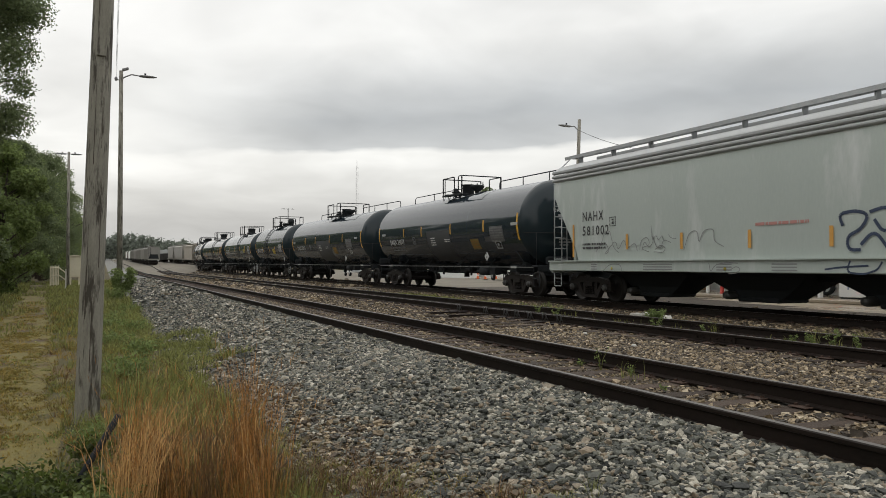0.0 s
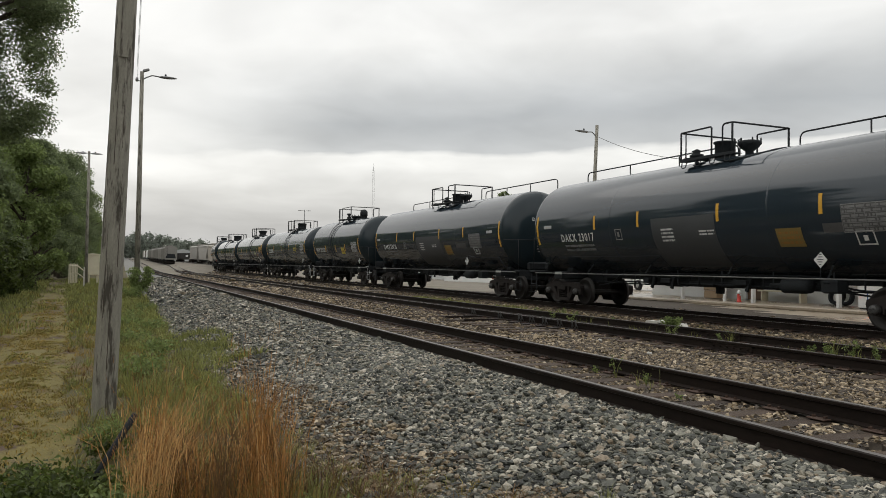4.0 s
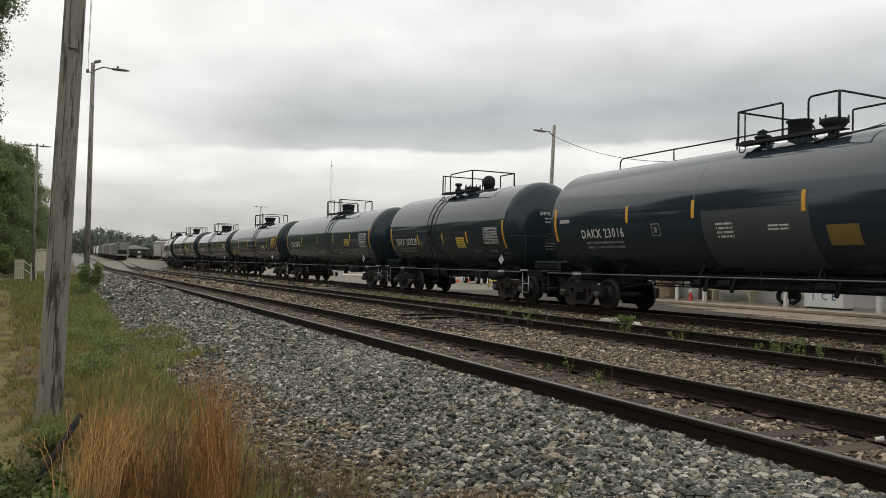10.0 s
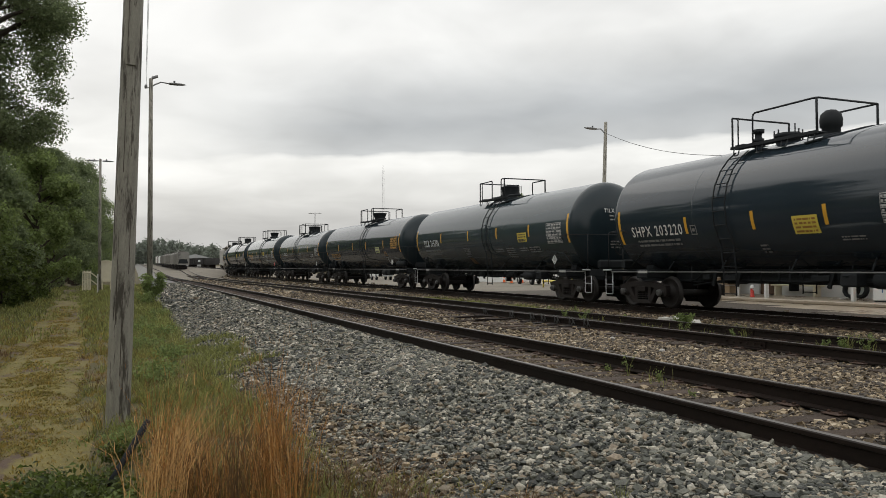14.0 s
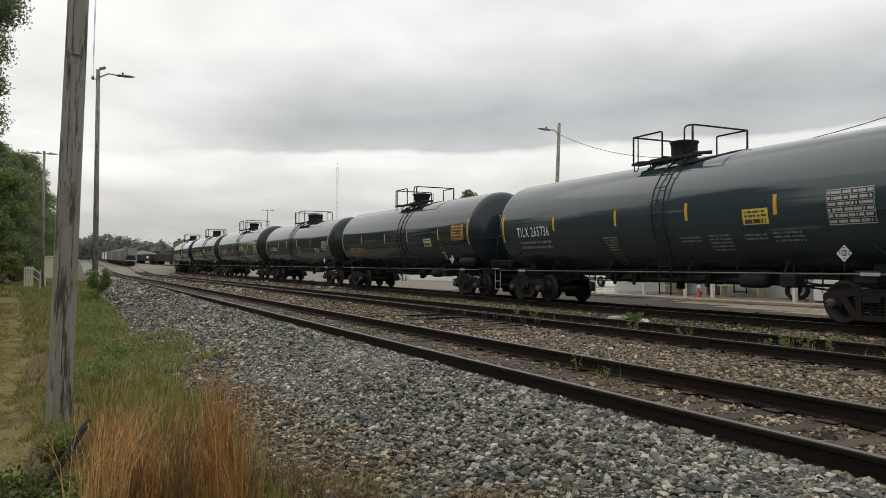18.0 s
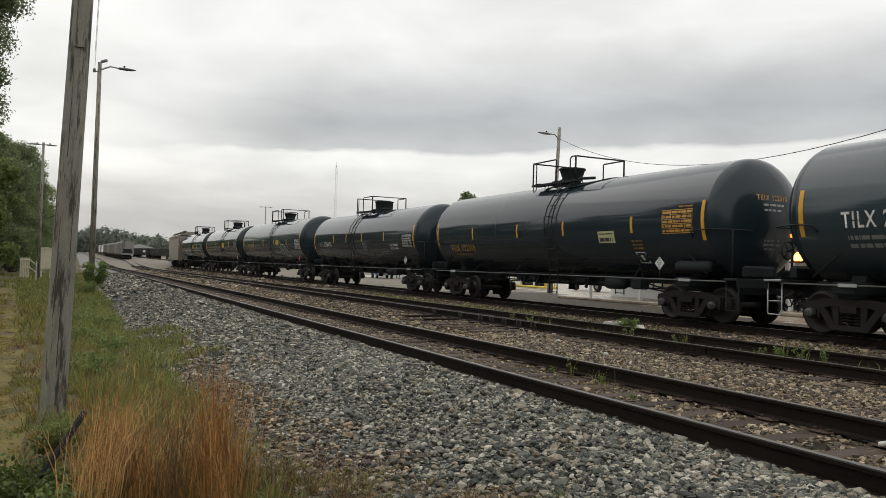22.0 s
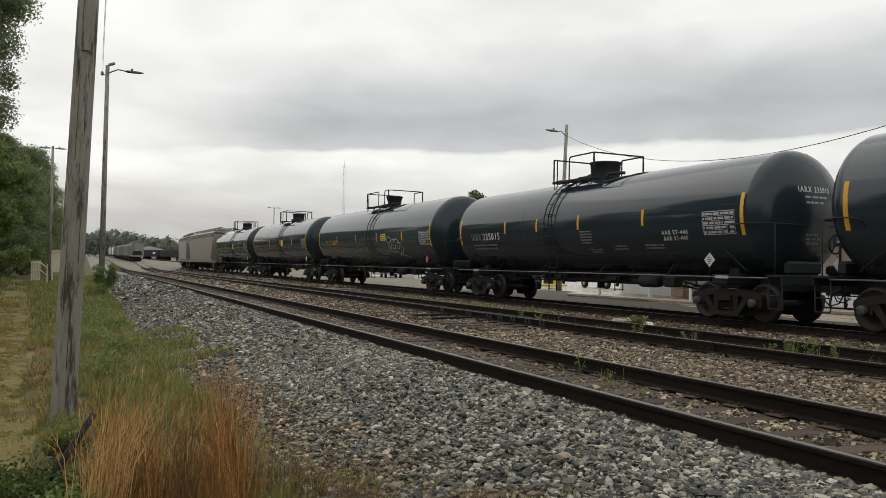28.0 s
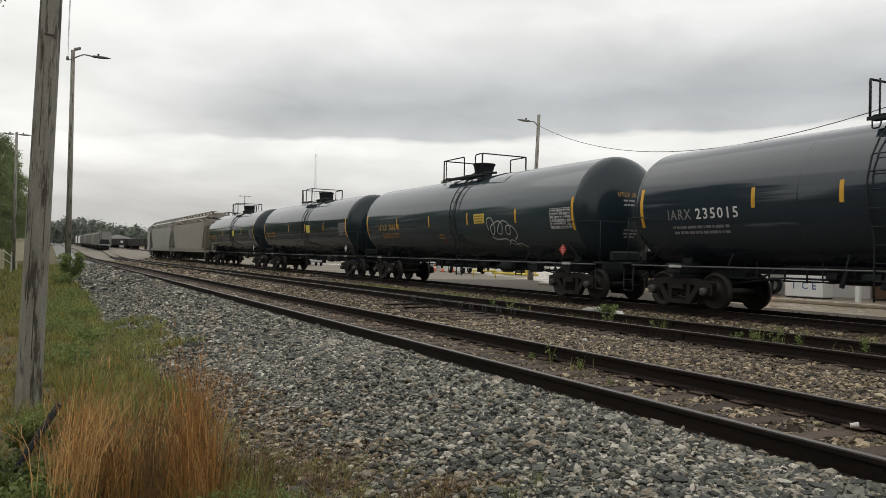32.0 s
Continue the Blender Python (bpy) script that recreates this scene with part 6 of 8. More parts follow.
    scrawl(car, "graffiti", "blue_spray", [[(y + o, z) for y, z in l] for l in g], 0.04, False, -1.605, "dark blue scrawl on the side sill")
    for y, w in ((6.2, 0.3), (3.7, 1.2), (-0.8, 0.7), (0.9, 0.5)):
        s = Shape()
        for k in range(3):
            s.add([(-1.606, y + o, 1.33 - 0.07 * k), (-1.606, y + o - w, 1.33 - 0.07 * k), (-1.606, y + o - w, 1.3 - 0.07 * k), (-1.606, y + o, 1.3 - 0.07 * k)], [(0, 1, 2, 3)])
        tagged(part("small_print", s, M["grey_spray"], car), kind="stuff")


def hopper_car(spec):
    half = spec["pitch"] / 2
    body = half - 0.87
    m = spec["paint"]
    car = thing("hopper_car", spec["label"], "hopper car", group="covered hopper cars of the train")
    # side sheets: slightly bowed, with the end sheets sloping in below
    rows = [(1.42, 1.52), (1.9, 1.535), (2.6, 1.55), (3.2, 1.555), (3.62, 1.55), (4.0, 1.53), (4.25, 1.5)]
    for side in (-1, 1):
        v, n = [], 12
        for z, x in rows:
            inset = 0.12 + 1.4 * max(0, min(1, (3.6 - z) / 2.0))
            for i in range(n + 1):
                y = -(body - inset) + 2 * (body - inset) * i / n
                v.append((side * x, y, z))
        f = [(j * (n + 1) + i, j * (n + 1) + i + 1, (j + 1) * (n + 1) + i + 1, (j + 1) * (n + 1) + i) for j in range(len(rows) - 1) for i in range(n)]
        part("side_sheet", Shape().add(v, f, True), M[m], car)
        for z, h, x in ((4.12, 0.1, 1.54), (4.25, 0.11, 1.53), (4.39, 0.13, 1.52)):
            part("top_chord", Shape().box((side * x, 0, z), (0.11, 2 * body - 0.1, h), bevel=0.035), M["hopper_roof" if m == "hopper" else m], car, "ribbed steel top chord")
        part("side_sill", Shape().box((side * 1.55, 0, 1.27), (0.1, 2 * body + 0.2, 0.32), bevel=0.02).box((side * 1.58, 0, 1.43), (0.18, 2 * body + 0.2, 0.035)), M[m], car)
    for k in (-1, 1):
        s = Shape().add([(-1.5, k * (body - 0.12), 4.3), (1.5, k * (body - 0.12), 4.3), (1.5, k * (body - 0.12), 3.6), (-1.5, k * (body - 0.12), 3.6), (1.5, k * (body - 1.47), 1.5), (-1.5, k * (body - 1.47), 1.5)], [(0, 1, 2, 3), (3, 2, 4, 5)])
        part("end_sheet", s, M[m], car)
        part("end_deck", Shape().box((0, k * (body - 0.3), 1.22), (2.9, 1.1, 0.1), bevel=0.01).box((0, k * body, 1.2), (3.1, 0.1, 0.3)), M[m], car)
        for x in (-1.45, 1.45):
            lad = Shape()
            for y in (body + 0.02, body - 0.42):
                lad.tube([(x, k * y, 1.3), (x, k * y, 4.35 if y > body else 3.2)], 0.022, 5)
            for i in range(9):
                z = 1.5 + 0.36 * i
                if z < 3.2:
                    lad.tube([(x, k * (body + 0.02), z), (x, k * (body - 0.42), z)], 0.016, 5)
            for i in range(8):
                lad.tube([(x, k * (body + 0.02), 1.5 + 0.36 * i), (x * 0.66, k * (body + 0.02), 1.5 + 0.36 * i)], 0.016, 5)
            lad.tube([(x * 0.66, k * (body + 0.02), 1.3), (x * 0.66, k * (body + 0.02), 4.6)], 0.022, 5)
            lad.tube([(x, k * (body + 0.02), 4.35), (x * 0.62, k * (body - 0.2), 4.95)], 0.022, 5)
            part("ladder", lad, M["galv" if m == "hopper" else m], car)
            st = Shape().tube(round_path([(x, k * (body + 0.02), 1.15), (x, k * (body + 0.02), 0.6), (x, k * (body - 0.4), 0.6), (x, k * (body - 0.4), 1.15)], 0.04), 0.018, 5).tube([(x, k * (body + 0.02), 0.86), (x, k * (body - 0.4), 0.86)], 0.014, 5)
            part("sill_step", st, M["galv" if m == "hopper" else m], car)
        for x in (-0.75, 0.75):
            part("end_post", Shape().box((x, k * (body - 0.25), 2.2), (0.12, 0.12, 2.0)), M[m], car)
        truck(car, k * (half - 2.35))
        part("draft_sill", Shape().box((0, k * (half - 1.6), 1.02), (0.42, 2.6, 0.34), bevel=0.03), M["black"], car)
    end_gear(car, half)
    roof = Shape()
    prof = [(-1.52, 4.46), (-1.3, 4.6), (-0.75, 4.74), (0, 4.8), (0.75, 4.74), (1.3, 4.6), (1.52, 4.46)]
    roof.prism(prof + [(1.45, 4.42), (-1.45, 4.42)], "y", -body + 0.12, body - 0.12)
    part("roof", roof, M["hopper_roof" if m == "hopper" else m], car)
    for x in (-0.72, 0.72):
        part("running_board", Shape().box((x, 0, 4.98), (0.42, 2 * body + 0.3, 0.05), bevel=0.01).box((x - 0.21, 0, 4.95), (0.02, 2 * body + 0.3, 0.11)), M["galv" if m == "hopper" else m], car, "galvanised roof walkway")
        for i in range(11):
            y = -body + 0.5 + (2 * body - 1.0) * i / 10
            part("board_bracket", shared("board_bracket" + m, lambda: Shape().box((0, 0, 0), (0.16, 0.04, 0.24)).mesh("board_bracket", M["galv" if m == "hopper" else m])), None, car, at=pose(x, y, 4.86))
    tr = Shape()
    tr.prism([(-0.3, 4.8), (0.3, 4.8), (0.3, 4.94), (-0.3, 4.94)], "y", -body + 0.8, body - 0.8)
    part("trough_hatch", tr, M["hopper_roof" if m == "hopper" else m], car)
    for i in range(4):
        y = -0.32 + (i - 1.5) * 3.93
        rings = [(1.95, 0, 1.4, 1.2), (1.68, 0, 0.75, 1.02), (1.05, 0, 0.5, 0.66), (0.7, 0, 0.45, 0.45)]
        v = [(sx * c, y + sy * p, z) for p, _, c, z in rings for sx, sy in ((-1, -1), (1, -1), (1, 1), (-1, 1))]
        f = [(r * 4 + j, r * 4 + (j + 1) % 4, r * 4 + 4 + (j + 1) % 4, r * 4 + 4 + j) for r in range(3) for j in range(4)] + [(0, 1, 2, 3), (15, 14, 13, 12)]
        part("hopper_chute", Shape().add(v, f), M["black"], car, "dark discharge chute")
        part("outlet_gate", Shape().box((0, y, 0.42), (1.0, 1.3, 0.12), bevel=0.03), M["black"], car)
        part("gate_pipe", Shape().lathe([(0, -0.8), (0.09, -0.8), (0.11, -0.7), (0.11, 0.7), (0.09, 0.8), (0, 0.8)], (0, y + 0.8, 0.52), "x", 14), M["cap"], car)
    part("centre_sill", Shape().box((0, 0, 1.05), (0.4, 2 * body, 0.3)), M["black"], car)
    spec.get("marks", lambda c, b: None)(car, body)
    return car


CARS = []  # (car, coupler start, coupler end)


def add_car(make, lo, hi, **spec):
    spec["pitch"] = hi - lo
    first = len(WHEELS)
    car = make(spec)
    for child in car.children:  # the body rides low on its trucks
        if child.name.split(".")[0] not in ("truck", "coupler", "brake_hose"):
            child.matrix_basis = Matrix.Translation((0, 0, RIDE)) @ child.matrix_basis
    CARS.append((car, lo, hi, WHEELS[first:]))


add_car(hopper_car, -45.65, -24.9, paint="hopper", marks=marks_hopper, label="light grey covered hopper car with faint spray-painted scrawls")
add_car(tank_car, -24.9, -7.33, round=(1.63, 2.84), seams=(-3.2, 3.0), rail_in=0.2, frame=1.2, deck=(0.5, -1.1, -1.45), inset=1.31, top="manway", top_rails=True, jacket=(-1.5, 1.0), tape_z=2.6, ladder=None, tape=(-4.7, -1.62, 1.6, 3.8), marks=marks_jacketed("DAKX 23017", 5.84, 0.6, -3.4, -5.2), label="glossy black jacketed tank car with long top handrails")
add_car(tank_car, -7.33, 11.07, marker=True, round=(1.63, 2.84), seams=(-3.4, 1.6), frame=1.28, deck=(0.8, -1.15, -1.9), inset=1.53, top="manway", top_rails=True, jacket=(-1.68, 1.35), tape_z=2.65, ladder=None, tape=(-4.2, -1.56, 1.62, 4.11), marks=marks_jacketed("DAKX 23016", 6.25, 0.9, -2.04, -4.78), label="black jacketed tank car with top handrails and a mustard sign")
add_car(tank_car, 11.07, 24.67, round=(1.63, 2.84), inset=1.555, top="valves", steps="galv", truck_in=2.05, deck=(1.0, 0.3, -1.65), long_z=2.03, tape_z=2.24, tape=(-2.36, -0.26, 2.14), ladder=0.75, marks=marks_shp, label="short glossy black tank car with a yellow warning sign")
add_car(tank_car, 24.67, 42.33, marker=True, skin="tank_worn", steps="galv", dome=0.34, frame=1.2, deck=(0.85, -1.2, -1.5), inset=1.37, tape=(-4.59, -1.86, 0.97, 4.11), ladder=-0.87, marks=marks_til, label="black tank car with white lettering and a yellow sign")
add_car(tank_car, 42.33, 60.13, marker=True, dome_y=0.15, frame=1.4, deck=(1.1, -1.1, -1.4), inset=1.23, flare=0.1, tape_z=2.45, tape=(-4.88, -1.59, 1.18, 4.46), ladder=-0.86, marks=marks_tei, label="black tank car with orange stencilled lettering")
add_car(tank_car, 60.13, 77.6, round=(1.53, 2.75), deck=(1.4, 0.5, -0.85), inset=1.265, dome=0.46, tape_z=2.55, tape=(-3.84, -0.8, 1.6, 3.75), ladder=0.8, marks=marks_iar, label="clean black tank car with white lettering")
add_car(tank_car, 77.6, 96.95, skin="tank_worn", round=(1.64, 2.86), frame=1.72, deck=(1.43, -1.15, -1.68), inset=1.415, flare=0.08, tape_z=2.5, tape=(-5.03, -1.74, 1.45, 4.64), ladder=-0.72, marks=marks_utl, label="black tank car with a pale grey spray-painted scrawl")
add_car(tank_car, 96.95, 115.1, round=(1.64, 2.86), inset=1.4, tape_z=2.6, tape=(-4.2, -1.0, 2.1), ladder=-0.8, marks=marks_far, label="black tank car with dim orange stencils")
add_car(tank_car, 115.1, 133.7, round=(1.64, 2.86), inset=1.4, tape_z=2.6, tape=(-4.2, 2.1), ladder=-0.8, marks=marks_far, label="black tank car with a small pale sign near the tail")
add_car(hopper_car, 133.7, 154.2, paint="hopper_rust", label="rust-streaked brown covered hopper car")
add_car(hopper_car, 154.2, 173.0, paint="hopper_pale", label="pale weathered covered hopper car")
add_car(hopper_car, 173.0, 191.0, paint="hopper_pale", label="pale covered hopper car at the tail of the train")


# ---- motion of the train ----
RUN = [  # seconds, metres that the train has rolled
    (0, -47.830), (1, -44.050), (2, -40.270), (3, -36.510), (4, -32.750), (5, -29.000), (6, -25.265), (7, -21.625), (8, -17.990), (9, -14.350),
    (10, -10.730), (11, -7.140), (12, -3.580), (13, -0.070), (14, 3.350), (15, 6.830), (16, 10.220), (17, 13.490), (18, 16.890), (19, 20.060),
    (20, 23.250), (21, 26.410), (22, 29.550), (23, 32.715), (24, 35.860), (25, 38.970), (26, 42.080), (27, 45.200), (28, 48.320), (29, 51.430),
    (30, 54.510), (31, 57.590), (32, 60.680),
]
run_at = spline(RUN)

LINE_Y = np.arange(-120, 421, 0.5)
LINE_X = np.array([train_x(y) for y in LINE_Y])
LINE_S = np.concatenate([[0], np.cumsum(np.hypot(np.diff(LINE_X), np.diff(LINE_Y)))])
LINE_S -= np.interp(0, LINE_Y, LINE_S)


def on_line(s):
    y = float(np.interp(s, LINE_S, LINE_Y))
    return Vector((train_x(y), y, TRAIN_RAIL + grade(y) + rise(y)))


def car_pose(lo, hi, t):
    u = (lo + hi) / 2 - run_at(t)
    d = (hi - lo) / 2 - 2.3
    a, b = on_line(u - d), on_line(u + d)
    c, w = (a + b) / 2, (b - a).normalized()
    return Matrix.Translation(c) @ Euler((math.asin(w.z), 0, math.atan2(-w.x, w.y))).to_matrix().to_4x4()


def motions():
    for car, lo, hi, wheels in CARS:
        walk(car, [(k * 0.5, car_pose(lo, hi, k * 0.5)) for k in range(65)])
        for ws, y in wheels:
            rows = []
            for k in range(241):
                t = min(k * 4 / 30, 32.0)
                rows.append((t, pose(0, y, 0.457, math.degrees(run_at(t) / 0.457))))
            walk(ws, rows)


# ---- plants along the line ----
def blades(x, y, height, width, lean, seed, base=None, toward=None):
    """Bent grass blades: arrays of foot places and heights. Returns vertices and triangles."""
    g = np.random.default_rng(seed)
    n = len(x)
    z = np.array([land(a, b) for a, b in zip(x, y)]) if base is None else base
    a = g.uniform(0, 2 * np.pi, n)
    dx, dy = np.cos(a), np.sin(a)
    b = g.uniform(0, 2 * np.pi, n)
    l = height * lean * g.uniform(0.2, 1.0, n)
    lx, ly = np.cos(b) * l, np.sin(b) * l
    if toward is not None:
        lx, ly = toward[:, 0], toward[:, 1]
    w = width * g.uniform(0.6, 1.3, n) / 2
    foot = np.stack([x, y, z - 0.02], -1)
    mid = np.stack([x + lx * 0.3, y + ly * 0.3, z + height * 0.6], -1)
    tip = np.stack([x + lx, y + ly, z + height * g.uniform(0.88, 1.0, n)], -1)
    side = np.stack([dx * w, dy * w, 0 * w], -1)
    v = np.stack([foot - side, foot + side, mid - side * 0.8, mid + side * 0.8, tip], 1).reshape(-1, 3)
    k = 5 * np.arange(n)[:, None]
    f = np.concatenate([k + [0, 1, 3], k + [0, 3, 2], k + [2, 3, 4]], 0)
    return v, f


def grass_field(name, label, n, xr, yr, hr, width, lean, material, seed, keep, near=1.6):
    g = np.random.default_rng(seed)
    x = g.uniform(*xr, n)
    y = yr[0] + (yr[1] - yr[0]) * g.random(n) ** near
    ok = np.array([keep(a, b) for a, b in zip(x, y)])
    x, y = x[ok], y[ok]
    h = (hr[0] + (hr[1] - hr[0]) * g.random(len(x)) ** 1.6) * (0.8 + 0.7 * np.array([noise.noise((a * 0.8, b * 0.8, 4)) for a, b in zip(x, y)]))
    v, f = blades(x, y, np.clip(h, 0.03, None), width * (1 + y / 22), lean, seed)
    ob = part(name, raw_mesh(name, v, f, M[material]), None)
    return tagged(ob, label, "grass", kind="stuff")


def clumps(name, label, n, xr, yr, each, hr, fan, width, material, seed, keep, near=1.4):
    """Grass growing in tufts: every tuft has its own height and fans out of one root."""
    g = np.random.default_rng(seed)
    x, y = g.uniform(*xr, n), yr[0] + (yr[1] - yr[0]) * g.random(n) ** near
    ok = np.array([keep(a, b) for a, b in zip(x, y)])
    x, y = x[ok], y[ok]
    n = len(x)
    tall = (hr[0] + (hr[1] - hr[0]) * g.random(n) ** 1.8)
    lean = g.normal(0, 0.25, (n, 2))
    k = np.repeat(np.arange(n), each)
    off = g.normal(0, 1, (len(k), 2))
    h = tall[k] * g.uniform(0.35, 1.0, len(k))
    toward = (off * fan + lean[k]) * h[:, None]
    wide = 0.012 + 0.1 * tall[k]
    v, f = blades(x[k] + off[:, 0] * wide, y[k] + off[:, 1] * wide, h, width * (1 + y[k] / 20), 0.3, seed, None, toward)
    return tagged(part(name, raw_mesh(name, v, f, M[material]), None), label, "grass", kind="stuff")


def patchy(x, y, scale, level, seed):
    return noise.noise((x * scale, y * scale, seed)) > level


def verge(x, y):
    return x < toe(y) - 0.1 + 0.25 * noise.noise((y * 0.9, 1, 6))


def off_path(x, y):
    return abs(x - path_middle(y)) > 0.7 + 0.35 * noise.noise((x * 1.4, y * 0.8, 9))


def thick(x, y, scale, level, seed, soft=0.35):
    """Chance of a blade: patches with soft edges."""
    q = noise.noise((x * scale, y * scale, seed)) + 0.4 * noise.noise((x * scale * 3.1, y * scale * 3.1, seed + 9))
    return (q - level) / soft > math.sin(x * 917.1 + y * 733.7) * 0.5 + 0.5


clumps("verge_grass", "rough green grass tufts of the verge", 5200, (-7, 2.0), (4.6, 26), 15, (0.07, 0.3), 0.5, 0.0055, "grass", 31, lambda x, y: verge(x, y) and off_path(x, y) and thick(x, y, 0.7, -0.35 + 0.5 * (abs(x - path_middle(y)) < 1.5), 1))
clumps("verge_grass", "dry olive grass tufts of the verge", 3800, (-7, 1.2), (4.6, 30), 13, (0.05, 0.24), 0.6, 0.0055, "grass_dull", 32, lambda x, y: verge(x, y) and off_path(x, y) and thick(x, y, 0.8, -0.3, 4))
clumps("verge_grass", "brown dead grass tufts among the green", 2600, (-3, 2.0), (4.6, 20), 12, (0.05, 0.3), 0.7, 0.005, "sedge_dark", 39, lambda x, y: verge(x, y) and off_path(x, y) and thick(x, y, 1.1, 0.0, 14))
grass_field("path_grass", "short straw-coloured grass on the worn path", 52000, (-4.5, 0.4), (4.8, 45), (0.012, 0.05), 0.008, 2.4, "straw", 33, lambda x, y: not off_path(x, y) and thick(x, y, 1.2, -0.25, 21))
clumps("verge_grass", "rough grass tufts of the verge behind the viewpoint", 2600, (-6, 1.9), (-9, 4.7), 12, (0.04, 0.16), 0.6, 0.007, "grass", 49, lambda x, y: verge(x, y) and math.hypot(x, y) > 0.5 and thick(x, y, 0.8, -0.3, 29), 1.0)
clumps("path_moss", "short yellow-green moss and grass of the near path", 9000, (-3.2, 0.0), (7.0, 24), 10, (0.012, 0.05), 1.6, 0.008, "grass_dull", 46, lambda x, y: not off_path(x, y) and thick(x, y, 0.9, -0.3, 23), 1.2)
clumps("path_moss", "green patches of short grass on the near path", 4000, (-3.2, 0.0), (7.0, 24), 10, (0.012, 0.06), 1.4, 0.008, "grass", 47, lambda x, y: not off_path(x, y) and thick(x, y, 0.7, 0.05, 25), 1.2)
clumps("path_grass", "low olive tufts along the path's crown", 4200, (-4.5, 0.4), (4.8, 40), 12, (0.015, 0.07), 1.3, 0.007, "grass_dull", 30, lambda x, y: not off_path(x, y) and thick(x, y, 0.9, -0.15, 6))
clumps("verge_grass", "fresh green tufts beside the pole", 1500, (-0.4, 1.5), (9.0, 34), 15, (0.08, 0.36), 0.5, 0.0065, "grass", 48, lambda x, y: verge(x, y) and off_path(x, y) and thick(x, y, 0.8, -0.1, 27))
clumps("verge_grass", "tan dry grass tufts among the green", 2200, (-5, 0.0), (4.6, 34), 12, (0.06, 0.28), 0.6, 0.0055, "straw", 45, lambda x, y: verge(x, y) and off_path(x, y) and thick(x, y, 0.6, -0.05, 17))
grass_field("path_grass", "short green grass along the path's crown", 22000, (-4.5, 0.4), (4.8, 40), (0.01, 0.04), 0.008, 2.6, "grass", 28, lambda x, y: not off_path(x, y) and thick(x, y, 0.9, 0.05, 6))
grass_field("far_verge_grass", "green grass of the verge farther on", 40000, (-9, 1.6), (22, 100), (0.08, 0.32), 0.014, 1.0, "grass", 34, lambda x, y: verge(x, y) and (off_path(x, y) or thick(x, y, 0.6, 0.2, 3)), 1.1)
grass_field("far_verge_grass", "olive grass of the verge farther on", 16000, (-9, 1.6), (22, 100), (0.06, 0.26), 0.014, 1.0, "grass_dull", 44, lambda x, y: verge(x, y) and off_path(x, y) and thick(x, y, 0.35, 0.0, 13), 1.1)
clumps("tall_grass", "tall green weeds along the gravel's edge", 1500, (0.1, 1.7), (8.5, 42), 14, (0.14, 0.5), 0.4, 0.008, "grass", 35, lambda x, y: verge(x, y) and thick(x, y, 0.7, -0.15, 5), 1.2)
clumps("gravel_grass", "green grass patch creeping over the gravel", 900, (1.0, 2.75), (12.6, 19.2), 15, (0.06, 0.26), 0.5, 0.007, "grass", 36, lambda x, y: thick(x, y, 1.0, -0.2 + 0.4 * max(0, x - 1.9), 8), 1.0)
clumps("near_grass", "green grass in the foreground", 1500, (0.3, 2.9), (4.0, 7.8), 15, (0.03, 0.17), 0.6, 0.0045, "grass", 37, lambda x, y: x < toe(y) + max(0, 6.4 - y) * 0.42 + 0.25 * noise.noise((y * 1.5, x, 3)) and thick(x, y, 1.4, -0.1, 2), 1.0)
clumps("near_grass", "dry olive and brown grass in the foreground", 560, (0.3, 2.9), (4.0, 8.5), 14, (0.03, 0.15), 0.8, 0.0045, "grass_dull", 29, lambda x, y: x < toe(y) + max(0, 6.4 - y) * 0.4 + 0.2 * noise.noise((y * 1.5, x, 3)), 1.0)
clumps("dead_weeds", "low red-brown dead weeds at the gravel's edge", 420, (1.05, 2.5), (4.2, 6.6), 12, (0.06, 0.34), 0.9, 0.0045, "sedge_dark", 41, lambda x, y: x < toe(y) + max(0, 6.6 - y) * 0.4 and thick(x, y, 2.0, -0.1, 31), 1.0)
grass_field("clover", "low yellow-green clover", 9000, (-2.5, 1.9), (4.4, 9.5), (0.03, 0.1), 0.014, 1.6, "leaf_light", 38, lambda x, y: verge(x, y) and thick(x, y, 1.1, 0.15, 12), 1.0)


